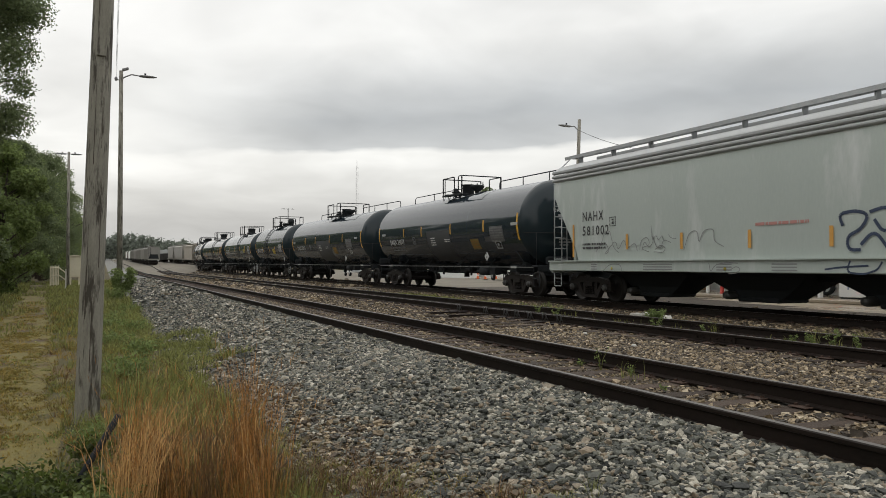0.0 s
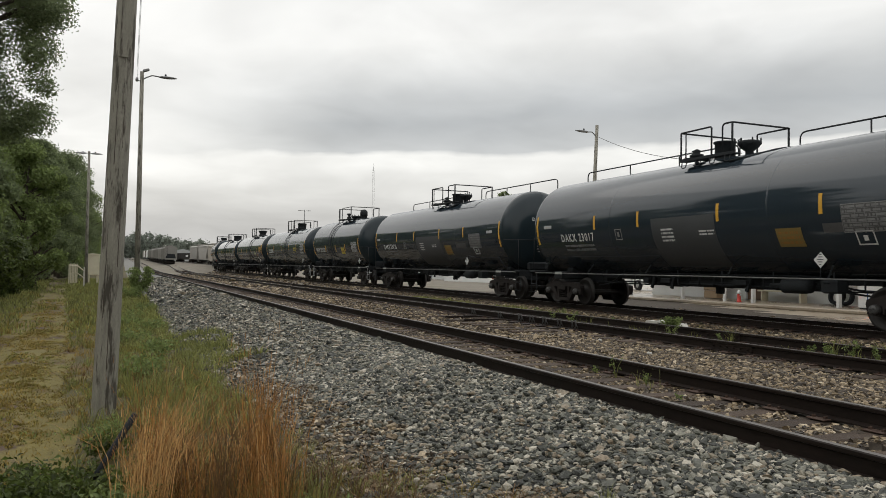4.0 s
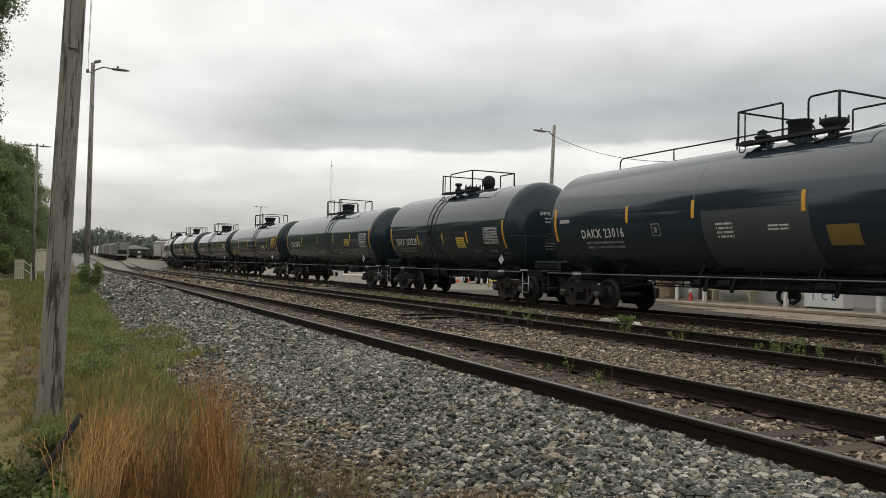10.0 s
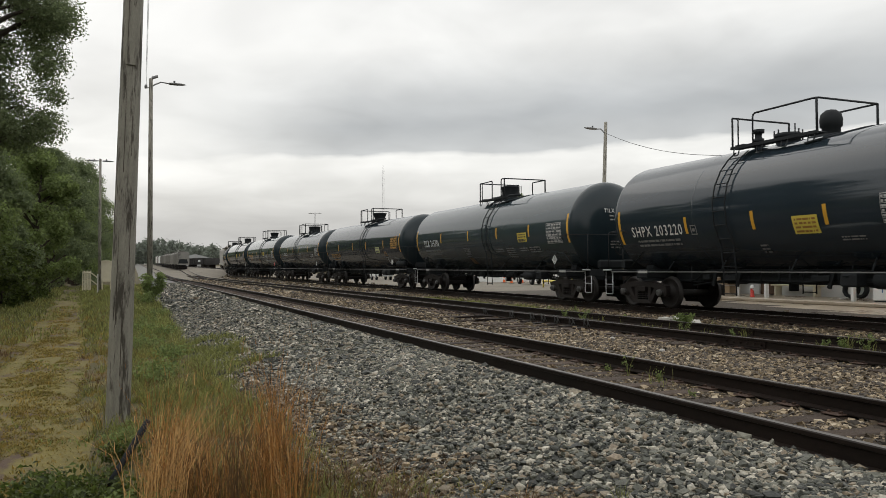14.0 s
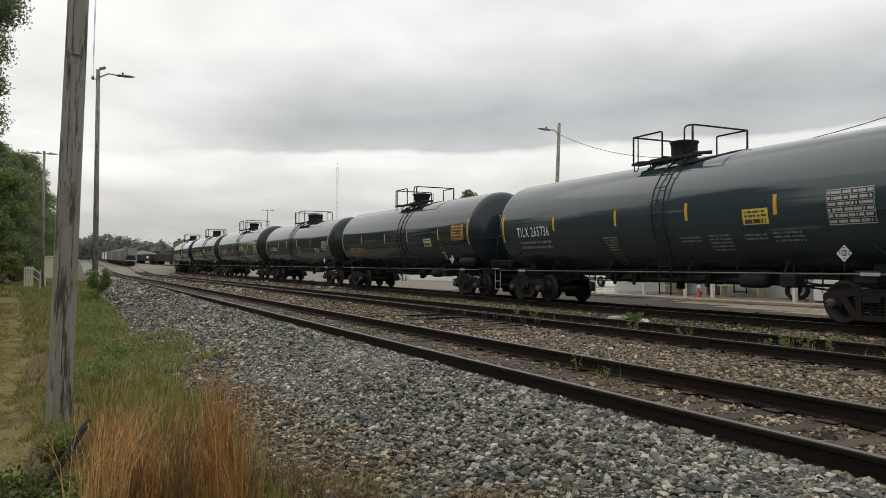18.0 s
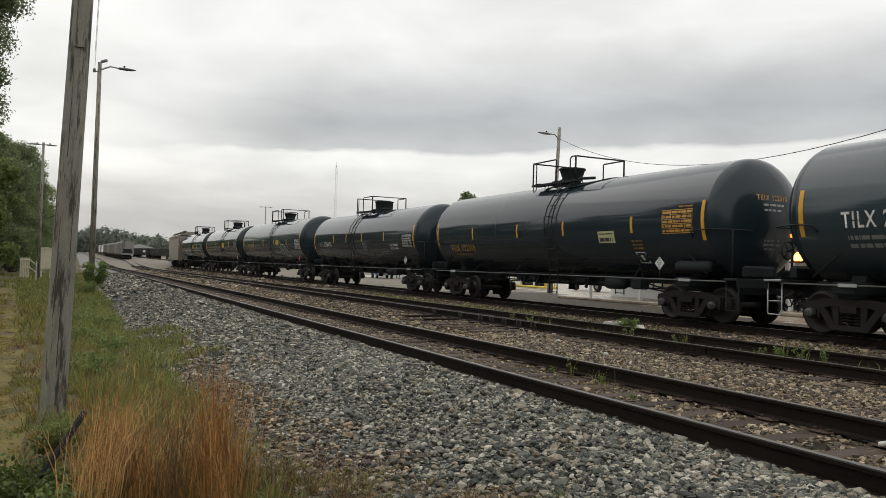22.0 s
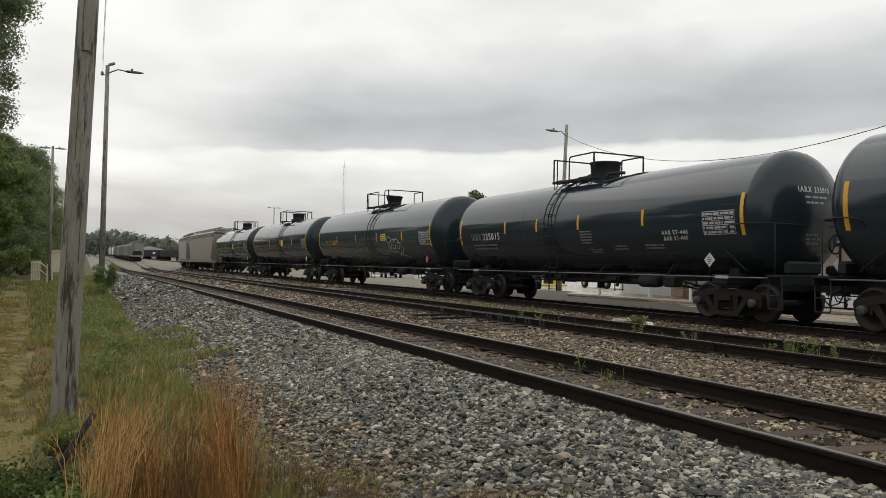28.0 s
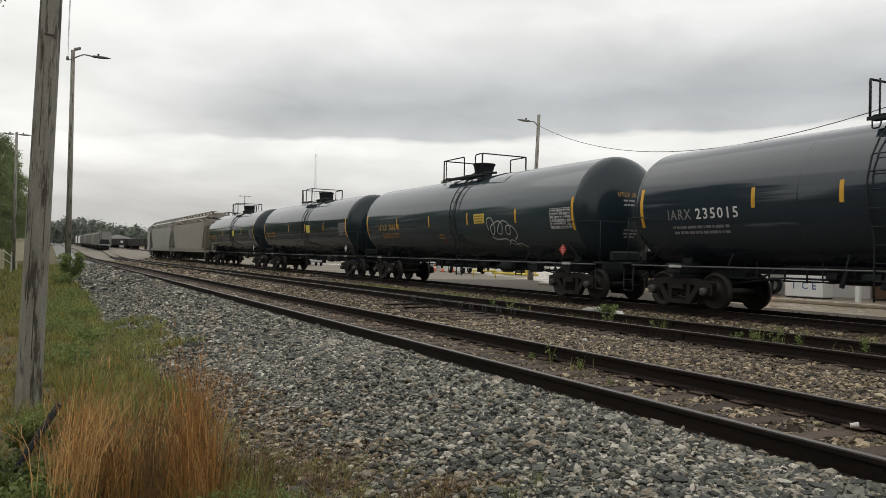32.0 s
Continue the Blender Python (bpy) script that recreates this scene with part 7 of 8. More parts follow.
def sedge():
    """Tufts of dry broom sedge: each tuft fans out of its own root."""
    g = np.random.default_rng(5)
    for name, label, tufts, xr, yr, blades_each, h0, h1, spread, wind, width, mat_name in (
            ("broom_sedge", "dense tuft of dry orange broom sedge", 8, (0.18, 0.55), (5.5, 6.3), 34, 0.35, 1.08, 0.3, (0.06, 0.0), 0.0048, "sedge"),
            ("broom_sedge", "brown dead tuft deep in the sedge", 20, (0.2, 1.2), (5.5, 6.6), 20, 0.25, 0.9, 0.3, (0.0, 0.0), 0.005, "sedge_dark"),
            ("broom_sedge", "thin tuft of orange sedge stalks", 15, (0.62, 1.15), (5.3, 6.7), 17, 0.3, 0.95, 0.34, (0.0, 0.0), 0.0045, "sedge"),
            ("broom_sedge", "golden tuft of sedge among the orange", 9, (0.2, 1.2), (5.4, 6.5), 14, 0.4, 1.12, 0.32, (0.04, 0.0), 0.0048, "sedge_pale"),
            ("broom_sedge", "pale arching tuft of straw-coloured sedge", 9, (0.06, 0.36), (5.5, 6.1), 32, 0.5, 1.15, 0.16, (0.2, 0.05), 0.0055, "sedge_pale"),
            ("broom_sedge", "tall thin reddish sedge at the gravel's edge", 7, (1.0, 1.14), (5.8, 6.3), 30, 0.6, 1.28, 0.1, (0.0, 0.0), 0.0045, "sedge"),
            ("broom_sedge", "loose dry sedge stalks round the pole", 7, (-0.1, 0.5), (6.6, 8.4), 12, 0.4, 0.95, 0.4, (0.05, 0.0), 0.0045, "sedge"),
            ("dry_stalks", "low brown dead stalks", 26, (0.2, 1.45), (5.2, 6.6), 32, 0.08, 0.3, 0.9, (0.1, -0.1), 0.004, "sedge_dark"),
            ("green_stalks", "olive grass growing through the sedge", 34, (-0.1, 1.3), (5.1, 6.8), 24, 0.12, 0.45, 0.5, (0.0, 0.0), 0.006, "grass_dull"),
            ("green_stalks", "green grass growing through the sedge", 40, (-0.2, 1.4), (5.0, 7.0), 26, 0.1, 0.42, 0.5, (0.0, 0.0), 0.006, "grass")):
        many = tufts > 24
        for _ in range(1 if many else tufts):
            n = (tufts if many else 1) * blades_each
            k = tufts if many else 1
            cx, cy = np.repeat(g.uniform(*xr, k), blades_each), np.repeat(g.uniform(*yr, k), blades_each)
            tall = np.repeat(g.uniform(0.45, 1.1, k), blades_each)
            ox, oy = g.normal(0, 0.05, n), g.normal(0, 0.05, n)
            root = 2.2 if many else 1.0
            h = g.uniform(h0, h1, n) * tall * (1.0 if many else 1.12)
            stray = g.exponential(0.13, n) * g.choice([-1, 1], n)
            toward = np.stack([ox / 0.05 * spread * 0.5 + wind[0] + stray, oy / 0.05 * spread * 0.5 + wind[1] + g.normal(0, 0.08, n)], -1) * h[:, None]
            v, f = blades(cx + ox * root, cy + oy * root, h, width, 0.3, int(g.integers(1e6)), None, toward)
            if mat_name.startswith("sedge"):  # feathery seed tufts along the stalks
                q = np.repeat(np.arange(n), 3)
                up = g.uniform(0.3, 0.98, len(q))
                out = g.normal(0, 0.35, (len(q), 2))
                size = g.uniform(0.04, 0.1, len(q))
                bend = 0.3 * np.minimum(up / 0.6, 1) + 0.7 * np.clip((up - 0.6) / 0.4, 0, 1)
                foot_x, foot_y = (cx + ox * root)[q] + toward[q, 0] * bend, (cy + oy * root)[q] + toward[q, 1] * bend
                foot_z = np.array([land(a, b) for a, b in zip(cx, cy)])[q] + h[q] * up * 0.97
                fv, ff = blades(foot_x, foot_y, size, width * 0.9, 0.3, int(g.integers(1e6)), foot_z, out * size[:, None] + toward[q] * 0.1)
                v, f = np.concatenate([v, fv]), np.concatenate([f, ff + len(v)])
            ob = part(name if many else "sedge_tuft", raw_mesh(name, v, f, M[mat_name]), None)
            if many:
                tagged(ob, label, "grass", kind="stuff")
            else:
                tagged(ob, label, "grass tuft", "tufts of dry sedge")


sedge()


def weed(x, y, height, spread, leaves, size, material, seed, label, name="weed", z=None):
    r = random.Random(seed)
    z = land(x, y) if z is None else z
    t = thing(name, label, "weed", pose(x, y, z - 0.01))
    tips = []
    for k in range(max(3, min(14, leaves // 40))):
        a, d = r.uniform(0, 6.28), r.uniform(0.2, 1) * spread
        top = (d * math.cos(a), d * math.sin(a), height * r.uniform(0.6, 1))
        stem = Shape().tube([(0, 0, 0), (top[0] * 0.35, top[1] * 0.35, top[2] * 0.6), top], 0.004 + 0.004 * height, 4, 0.002, False)
        part("stalk", stem, M["bark" if height > 1 else "grass"], t)
        tips += [tuple(c * q for c in top) for q in (0.55, 0.8, 1.0)]
    v, f = leaf_cloud(tips, [spread * 0.4] * len(tips), leaves, size, seed)
    part("foliage", raw_mesh("foliage", v, f, M[material]), None, t)
    return t


weed(0.9, 42.5, 1.75, 0.62, 2600, 0.1, "leaf_light", 2, "leafy green bush at the foot of the lamp", "bush")
weed(0.6, 40.5, 0.7, 0.5, 900, 0.08, "leaf_light", 3, "low green shrub beside the bush", "bush")
for i, (x, y, h) in enumerate([(5.6, 8.2, 0.12), (5.55, 7.75, 0.32), (5.5, 7.1, 0.2), (5.3, 6.3, 0.08), (4.9, 9.6, 0.08), (4.95, 10.6, 0.08)]):
    weed(x, y, h, h * 0.35 + 0.02, 46, 0.026, "leaf_light", 40 + i, "small green weed between the rails")
for i, (x, y, h) in enumerate([(10.12, 12.24, 0.32), (10.03, 10.77, 0.23), (9.94, 8.74, 0.20), (9.89, 8.37, 0.26), (10.08, 8.14, 0.32), (10.03, 7.64, 0.28), (10.40, 6.90, 0.28), (10.21, 16.01, 0.25), (10.49, 17.39, 0.23), (11.04, 13.01, 0.19), (10.79, 11.47, 0.21), (10.66, 9.03, 0.21), (11.47, 18.49, 0.30), (11.30, 17.38, 0.26), (11.21, 15.75, 0.19), (11.64, 20.03, 0.21)]):
    weed(x, y, h, h * 0.5, 110, 0.034, "leaf_light", 60 + i, "green weed growing by the siding rail")
grass_field("siding_weeds", "green weeds along the siding rail", 5200, (11.0, 12.3), (19.0, 33), (0.06, 0.24), 0.02, 0.8, "grass", 71, lambda x, y: patchy(x, y, 0.7, -0.1, 7), 1.0)
grass_field("siding_weeds", "thin grass tufts by the siding", 1500, (9.4, 10.6), (6.4, 17), (0.08, 0.3), 0.008, 0.6, "grass", 72, lambda x, y: patchy(x, y, 2.2, 0.25, 7), 1.0)
grass_field("crib_grass", "thin grass blades between the near rails", 22, (5.35, 5.6), (6.9, 7.3), (0.12, 0.4), 0.005, 0.5, "grass", 73, lambda x, y: True, 1.0)
weed(-0.6, 6.6, 0.3, 0.36, 1100, 0.05, "leaf_dark", 91, "dark leafy plants at the pole's foot")
weed(-0.75, 6.3, 0.3, 0.36, 900, 0.055, "leaf_dark", 94, "broad-leaved dark weeds on the verge")
weed(-0.05, 7.9, 0.24, 0.26, 500, 0.045, "leaf_dark", 95, "dark green weeds round the pole")
weed(0.02, 5.7, 0.34, 0.24, 700, 0.04, "leaf_light", 96, "yellow-green leafy weeds beside the rod")
weed(-0.24, 6.2, 0.34, 0.34, 1500, 0.045, "leaf_dark", 92, "dark leafy plants among the sedge")
for i, (x, y) in enumerate([(0.5, 5.2), (0.75, 5.15), (1.0, 5.3), (1.25, 5.2), (0.3, 5.35), (1.5, 5.0), (0.05, 5.3)]):
    weed(x, y, 0.16, 0.16, 420, 0.022, "leaf_light", 130 + i, "low yellow-green flowering weed below the sedge")
weed(-0.1, 8.6, 0.2, 0.3, 500, 0.035, "leaf_light", 93, "leafy weeds beside the pole")
for i, (x, y) in enumerate([(0.35, 13), (0.7, 16), (0.3, 19), (0.75, 22), (0.5, 27), (0.9, 31), (0.2, 24)]):
    weed(x, y, 0.32, 0.5, 500, 0.06, "leaf_light", 100 + i, "low green weeds on the verge")

# ---- small things on the track ----
def guy_rod():
    t = thing("guy_rod", "dark metal anchor rod slanting out of the grass", "anchor rod", pose(-0.13, 6.2, -0.75))
    part("rod", Shape().tube([(-0.08, 0.08, 0.1), (-0.015, 0.1, 0.29), (0.24, 0.1, 0.72)], 0.024, 8), M["black"], t)


guy_rod()


def debris():
    for k, (x, y, turn, w) in enumerate([(11.74, 14.5, 97, 0.95), (11.62, 14.0, 84, 1.05)]):
        r = random.Random(70 + k)
        t = thing("plastic_sheet", "crumpled white plastic sheet lying by the siding", "sheet", pose(x, y, land(x, y) + 0.01, 0, 0, turn), "white sheets by the siding")
        for j in range(3):  # folded layers
            nx, ny, v = 12, 4, []
            for i in range(nx + 1):
                for q in range(ny + 1):
                    u, c = i / nx - 0.5, q / ny - 0.5
                    z = 0.07 + 0.06 * j + 0.035 * math.sin(2.6 * u + 2.1 * j + k) + 0.03 * abs(c) + r.uniform(-0.005, 0.005)
                    v.append((u * w * (1 - 0.1 * j) + 0.05 * j + r.uniform(-0.012, 0.012), c * (0.26 - 0.06 * j) + 0.05 * (j - 1) + 0.03 * math.sin(4 * u + j), max(z, 0.004) * (0.6 if abs(u) > 0.46 else 1)))
            n = len(v)
            v += [(a, b, max(c - 0.05, 0.0)) for a, b, c in v]
            f = []
            for i in range(nx):
                for q in range(ny):
                    m = [i * (ny + 1) + q, (i + 1) * (ny + 1) + q, (i + 1) * (ny + 1) + q + 1, i * (ny + 1) + q + 1]
                    f += [tuple(m), tuple(n + e for e in reversed(m))]
            for i in range(nx):
                for q in (0, ny):
                    m, e = i * (ny + 1) + q, (i + 1) * (ny + 1) + q
                    f.append((m, m + n, e + n, e))
            part("fold", Shape().add(v, f), M["pvc"], t)
    t = thing("plastic_cup", "crushed pale plastic cup lying between the rails", "cup", pose(5.62, 3.8, -0.135, 80, 10, 40))
    part("cup_wall", Shape().lathe([(0.018, 0), (0.024, 0.06), (0.025, 0.061), (0.023, 0.06), (0.016, 0.002), (0, 0.002)], (0, 0, -0.03), "z", 16), M["pvc"], t)
    for x, y in ((7.9, 10.1), (8.4, 12.2), (6.5, 7.5), (12.1, 11.3)):
        t = part("pale_stone", Shape().lathe([(0, 0), (0.04, 0.01), (0.045, 0.03), (0.03, 0.05), (0, 0.055)], (0, 0, 0), "z", 7, False), M["white_stone"], None, at=pose(x, y, land(x, y) - 0.005, 0, 0, 30))
        tagged(t, "single pale stone on the gravel", "stone")


debris()
weed(11.22, 13.55, 0.36, 0.22, 900, 0.05, "leaf_light", 170, "bright leafy weed before the white sheets")
for i, (x, y) in enumerate([(10.95, 12.4), (10.75, 11.5), (10.6, 11.1), (10.9, 9.0), (10.45, 8.8), (11.1, 8.4), (11.3, 7.4)]):
    t = tagged(part("grass_tuft", raw_mesh("grass_tuft", *blades(np.random.default_rng(180 + i).normal(x, 0.05, 26), np.random.default_rng(190 + i).normal(y, 0.05, 26), np.random.default_rng(200 + i).uniform(0.1, 0.34, 26), 0.011, 0.6, 210 + i), M["grass"]), None), "upright green grass tuft by the siding", "grass tuft", "grass tufts by the siding")


def switch_rods():
    """Braces and clips on the siding where the points lie."""
    x0 = MIDDLE_X - 0.7525
    for y in (19.2, 17.6, 16.5, 15.95, 15.35, 14.7, 14.1):
        brace = Shape().box((x0 - 0.2, y, -0.165), (0.34, 0.24, 0.03), bevel=0.006)
        part("rail_brace", brace, M["rail"], middle_track, "cast rail plate")
        for q in (-0.07, 0.07):
            clip = Shape().tube(round_path([(x0 - 0.13, y - q - 0.02, -0.155), (x0 - 0.12, y - q - 0.02, 0.03), (x0 - 0.12, y - q + 0.02, 0.035), (x0 - 0.08, y - q + 0.02, -0.06), (x0 - 0.04, y - q + 0.02, -0.13)], 0.025), 0.013, 6)
            part("rail_clip", clip, M["clip"], middle_track, "bent upright grey rail clip")
        part("tie", TIE_MESHES[int(y * 10) % 4], None, middle_track, "long switch tie", pose(x0 - 0.25, y + 0.27, -0.178, 0, 0, 1.5 * math.sin(9 * y)))
    x1 = MIDDLE_X - 0.7525 + 0.11
    guard = Shape().prism([(x1 - 0.03, -0.170), (x1 + 0.05, -0.170), (x1 + 0.04, -0.002), (x1, -0.002)], "y", 13.2, 24.0)
    part("guard_rail", guard, M["rail"], middle_track, "inner guard rail")
    lever = Shape().box((MIDDLE_X - 1.35, 17.4, -0.160), (1.2, 0.07, 0.05)).box((MIDDLE_X - 1.35, 18.6, -0.160), (1.2, 0.07, 0.05))
    part("switch_rod", lever, M["rail"], middle_track, "dark switch rods")


switch_rods()


# ---- trackside boxes by the woods ----
def cabinet():
    x, y = -2.3, 78
    z = land(x, y)
    t = thing("relay_cabinet", "cream metal signal cabinet on short legs beside the woods", "cabinet", pose(x, y, z))
    part("cabinet_body", Shape().box((0, 0, 1.75), (1.1, 1.0, 1.9), bevel=0.03), M["cream"], t)
    part("cabinet_roof", Shape().prism([(-0.62, 2.7), (0.62, 2.7), (0.6, 2.76), (0, 2.84), (-0.6, 2.76)], "y", -0.6, 0.6), M["cream"], t)
    part("cabinet_door", Shape().box((0.2, -0.512, 1.75), (0.55, 0.024, 1.7), bevel=0.01), M["cream"], t)
    for dx in (-0.42, 0.42):
        part("cabinet_leg", Shape().box((dx, 0, 0.38), (0.16, 0.7, 0.78)), M["cream"], t)
    t = thing("plank_fence", "short weathered cream plank fence at the woods", "fence", pose(-4.05, 74, land(-4.05, 74) + 0.55))
    for i in range(6):
        part("plank", Shape().box((i * 0.11, 0.3 * i, 0.45 + 0.05 * (i % 2)), (0.1, 0.03, 1.7)), M["cream"], t)
    part("fence_rail", Shape().tube([(0, 0.03, 1.15), (0.6, 1.53, 1.15), (1.5, 2.6, 0.35)], 0.05, 5), M["cream"], t)
    part("fence_rail", Shape().tube([(0, 0.03, 0.5), (0.6, 1.53, 0.5), (1.5, 2.6, -0.3)], 0.045, 5), M["cream"], t)
    part("fence_post", Shape().box((1.5, 2.6, 0.1), (0.1, 0.1, 1.4)), M["cream"], t)
    t = thing("marker_post", "slim white marker post", "post", pose(-2.55, 66, land(-2.5, 66)))
    part("post", Shape().box((0, 0, 0.8), (0.1, 0.1, 1.6), bevel=0.01), M["pvc"], t)


cabinet()


# ---- parked cars in the distance ----
def parked_hopper(y, label, paint):
    t = thing("parked_hopper_car", label, "hopper car", pose(siding_x(y), y, MIDDLE_RAIL + grade(y)), "parked hopper cars")
    body = Shape()
    body.prism([(-1.5, 1.35), (1.5, 1.35), (1.52, 2.2), (1.5, 4.1), (1.2, 4.4), (0, 4.6), (-1.2, 4.4), (-1.5, 4.1), (-1.52, 2.2)], "y", -8.3, 8.3)
    part("body", body, M[paint], t)
    for k in range(12):
        y0 = -7.9 + 15.8 * k / 11
        part("side_rib", Shape().box((-1.55, y0, 2.75), (0.1, 0.12, 2.7)), M[paint], t)
    for k in (-1, 1):
        part("end_frame", Shape().box((0, k * 8.5, 1.3), (2.9, 0.35, 0.35)).box((-1.3, k * 8.45, 2.6), (0.12, 0.12, 2.6)).box((1.3, k * 8.45, 2.6), (0.12, 0.12, 2.6)), M[paint], t)
        bog = Shape().box((0, k * 6.6, 0.6), (2.2, 1.9, 0.3))
        for q in (-0.9, 0.9):
            bog.lathe([(0, -1.0), (0.45, -1.0), (0.45, 1.0), (0, 1.0)], (0, k * 6.6 + q, 0.46), "x", 14)
        part("truck", bog, M["truck"], t)
    for k in range(3):
        yy = (k - 1) * 4.6
        part("chute", Shape().add([(-1.3, yy - 1.9, 1.4), (1.3, yy - 1.9, 1.4), (1.3, yy + 1.9, 1.4), (-1.3, yy + 1.9, 1.4), (-0.4, yy - 0.4, 0.5), (0.4, yy - 0.4, 0.5), (0.4, yy + 0.4, 0.5), (-0.4, yy + 0.4, 0.5)], [(0, 1, 5, 4), (1, 2, 6, 5), (2, 3, 7, 6), (3, 0, 4, 7), (4, 5, 6, 7)]), M["black"], t)
    ladder = Shape().tube([(-1.2, -8.36, 1.4), (-1.2, -8.36, 4.5)], 0.03, 4).tube([(-0.75, -8.36, 1.4), (-0.75, -8.36, 4.5)], 0.03, 4)
    for i in range(8):
        ladder.tube([(-1.2, -8.36, 1.6 + 0.38 * i), (-0.75, -8.36, 1.6 + 0.38 * i)], 0.02, 4)
    part("end_ladder", ladder, M["black"], t)
    # Flat black panel painted for the shade in the end hollow.
    part("end_slope", Shape().prism([(-1.2, 1.5), (1.2, 1.5), (0.9, 2.6), (-0.9, 2.6)], "y", -8.34, -8.28), M["black"], t, "dark hollow under the end slope")
    part("roof_walk", Shape().box((0, 0, 4.72), (0.8, 16.6, 0.06)), M[paint], t)
    return t


for i in range(7):
    parked_hopper(213.5 + 18 * i, "weathered grey hopper car parked on the siding", ("parked_grey", "hopper_pale", "parked_grey")[i % 3])
for i in range(4):
    y = 350 + 16 * i
    t = thing("box_car", "distant %s box car on the siding" % ("pale", "rusty", "white", "brown")[i], "box car", pose(siding_x(y), y, MIDDLE_RAIL + grade(y)))
    part("body", Shape().box((0, 0, 2.7), (2.9, 14.5, 3.0), bevel=0.05), M[("wall_white", "plate", "wall_white", "hopper_rust")[i]], t)
    part("underframe", Shape().box((0, 0, 0.9), (2.2, 13.5, 0.8)), M["black"], t)


def gondola(x, y):
    t = thing("gondola_car", "dark empty gondola car parked beyond the curve", "gondola car", pose(x, y, TRAIN_RAIL + grade(y) + 0.06, 0, 0, 16), "parked gondola cars")
    for side in (-1, 1):
        part("side_wall", Shape().box((side * 1.45, 0, 2.2), (0.08, 15.6, 1.9)), M["gondola"], t)
        for k in range(9):
            part("side_post", Shape().box((side * 1.53, -7.4 + 14.8 * k / 8, 2.2), (0.09, 0.14, 1.9)), M["gondola"], t)
        part("end_wall", Shape().box((0, side * 7.75, 2.2), (2.85, 0.08, 1.9)), M["gondola"], t)
        part("truck", Shape().box((0, side * 5.8, 0.55), (2.1, 2.3, 1.08), bevel=0.1), M["truck"], t)
    part("floor_pan", Shape().box((0, 0, 1.15), (2.9, 15.6, 0.2)), M["gondola"], t)
    return t


gondola(25.3, 253)
gondola(20.7, 269)
dot = part("end_lamp", Shape().box((0, 0, 0), (0.6, 0.6, 0.6)), M["wall_white"], None, at=pose(20.1, 260.6, TRAIN_RAIL + grade(260.6) + 2.3, 0, 0, 16))
tagged(dot, "white square marker on the end of the gondola", "marker board")


def far_sheds():
    for x, y, w, d, h in ((24.5, 350, 12, 20, 3.6), (62, 330, 24, 20, 5)):
        z = land(x, y)
        t = thing("warehouse", "long pale low warehouse beyond the yard", "warehouse", pose(x, y, z))
        part("wall", Shape().box((0, 0, h / 2), (w, d, h)), M["hopper_pale"], t)
        part("roof", Shape().prism([(-w / 2 - 0.4, h), (w / 2 + 0.4, h), (0, h + 1.6)], "y", -d / 2 - 0.4, d / 2 + 0.4), M["roof"], t)
        for k in range(4):
            part("dock_door", Shape().box((-w / 2 + w * (k + 0.5) / 4, -d / 2 - 0.03, 1.8), (3, 0.06, 3.6)), M["roof"], t)


far_sheds()


def mast():
    x, y = 95.5, 300
    t = thing("radio_mast", "thin pale lattice radio mast far behind the train", "radio mast", pose(x, y, land(x, y)))
    s = Shape()
    legs = [(0.5, 0), (-0.25, 0.43), (-0.25, -0.43)]
    for a, b in legs:
        s.tube([(a, b, 0), (a, b, 40)], 0.025, 4)
    for k in range(40):
        for i in range(3):
            p, q = legs[i], legs[(i + 1) % 3]
            s.tube([(*p, k), (*q, k + 1)], 0.012, 4)
    part("lattice", s, M["steel"], t)
    part("antenna", Shape().tube([(0, 0, 39), (0, 0, 42)], 0.05, 5), M["steel"], t)


mast()
tree(62.5, 120, 14.6, 3.4, 6, 3500, 0.4, "leaf", 77, "lone tree behind the lot", clumps=26)


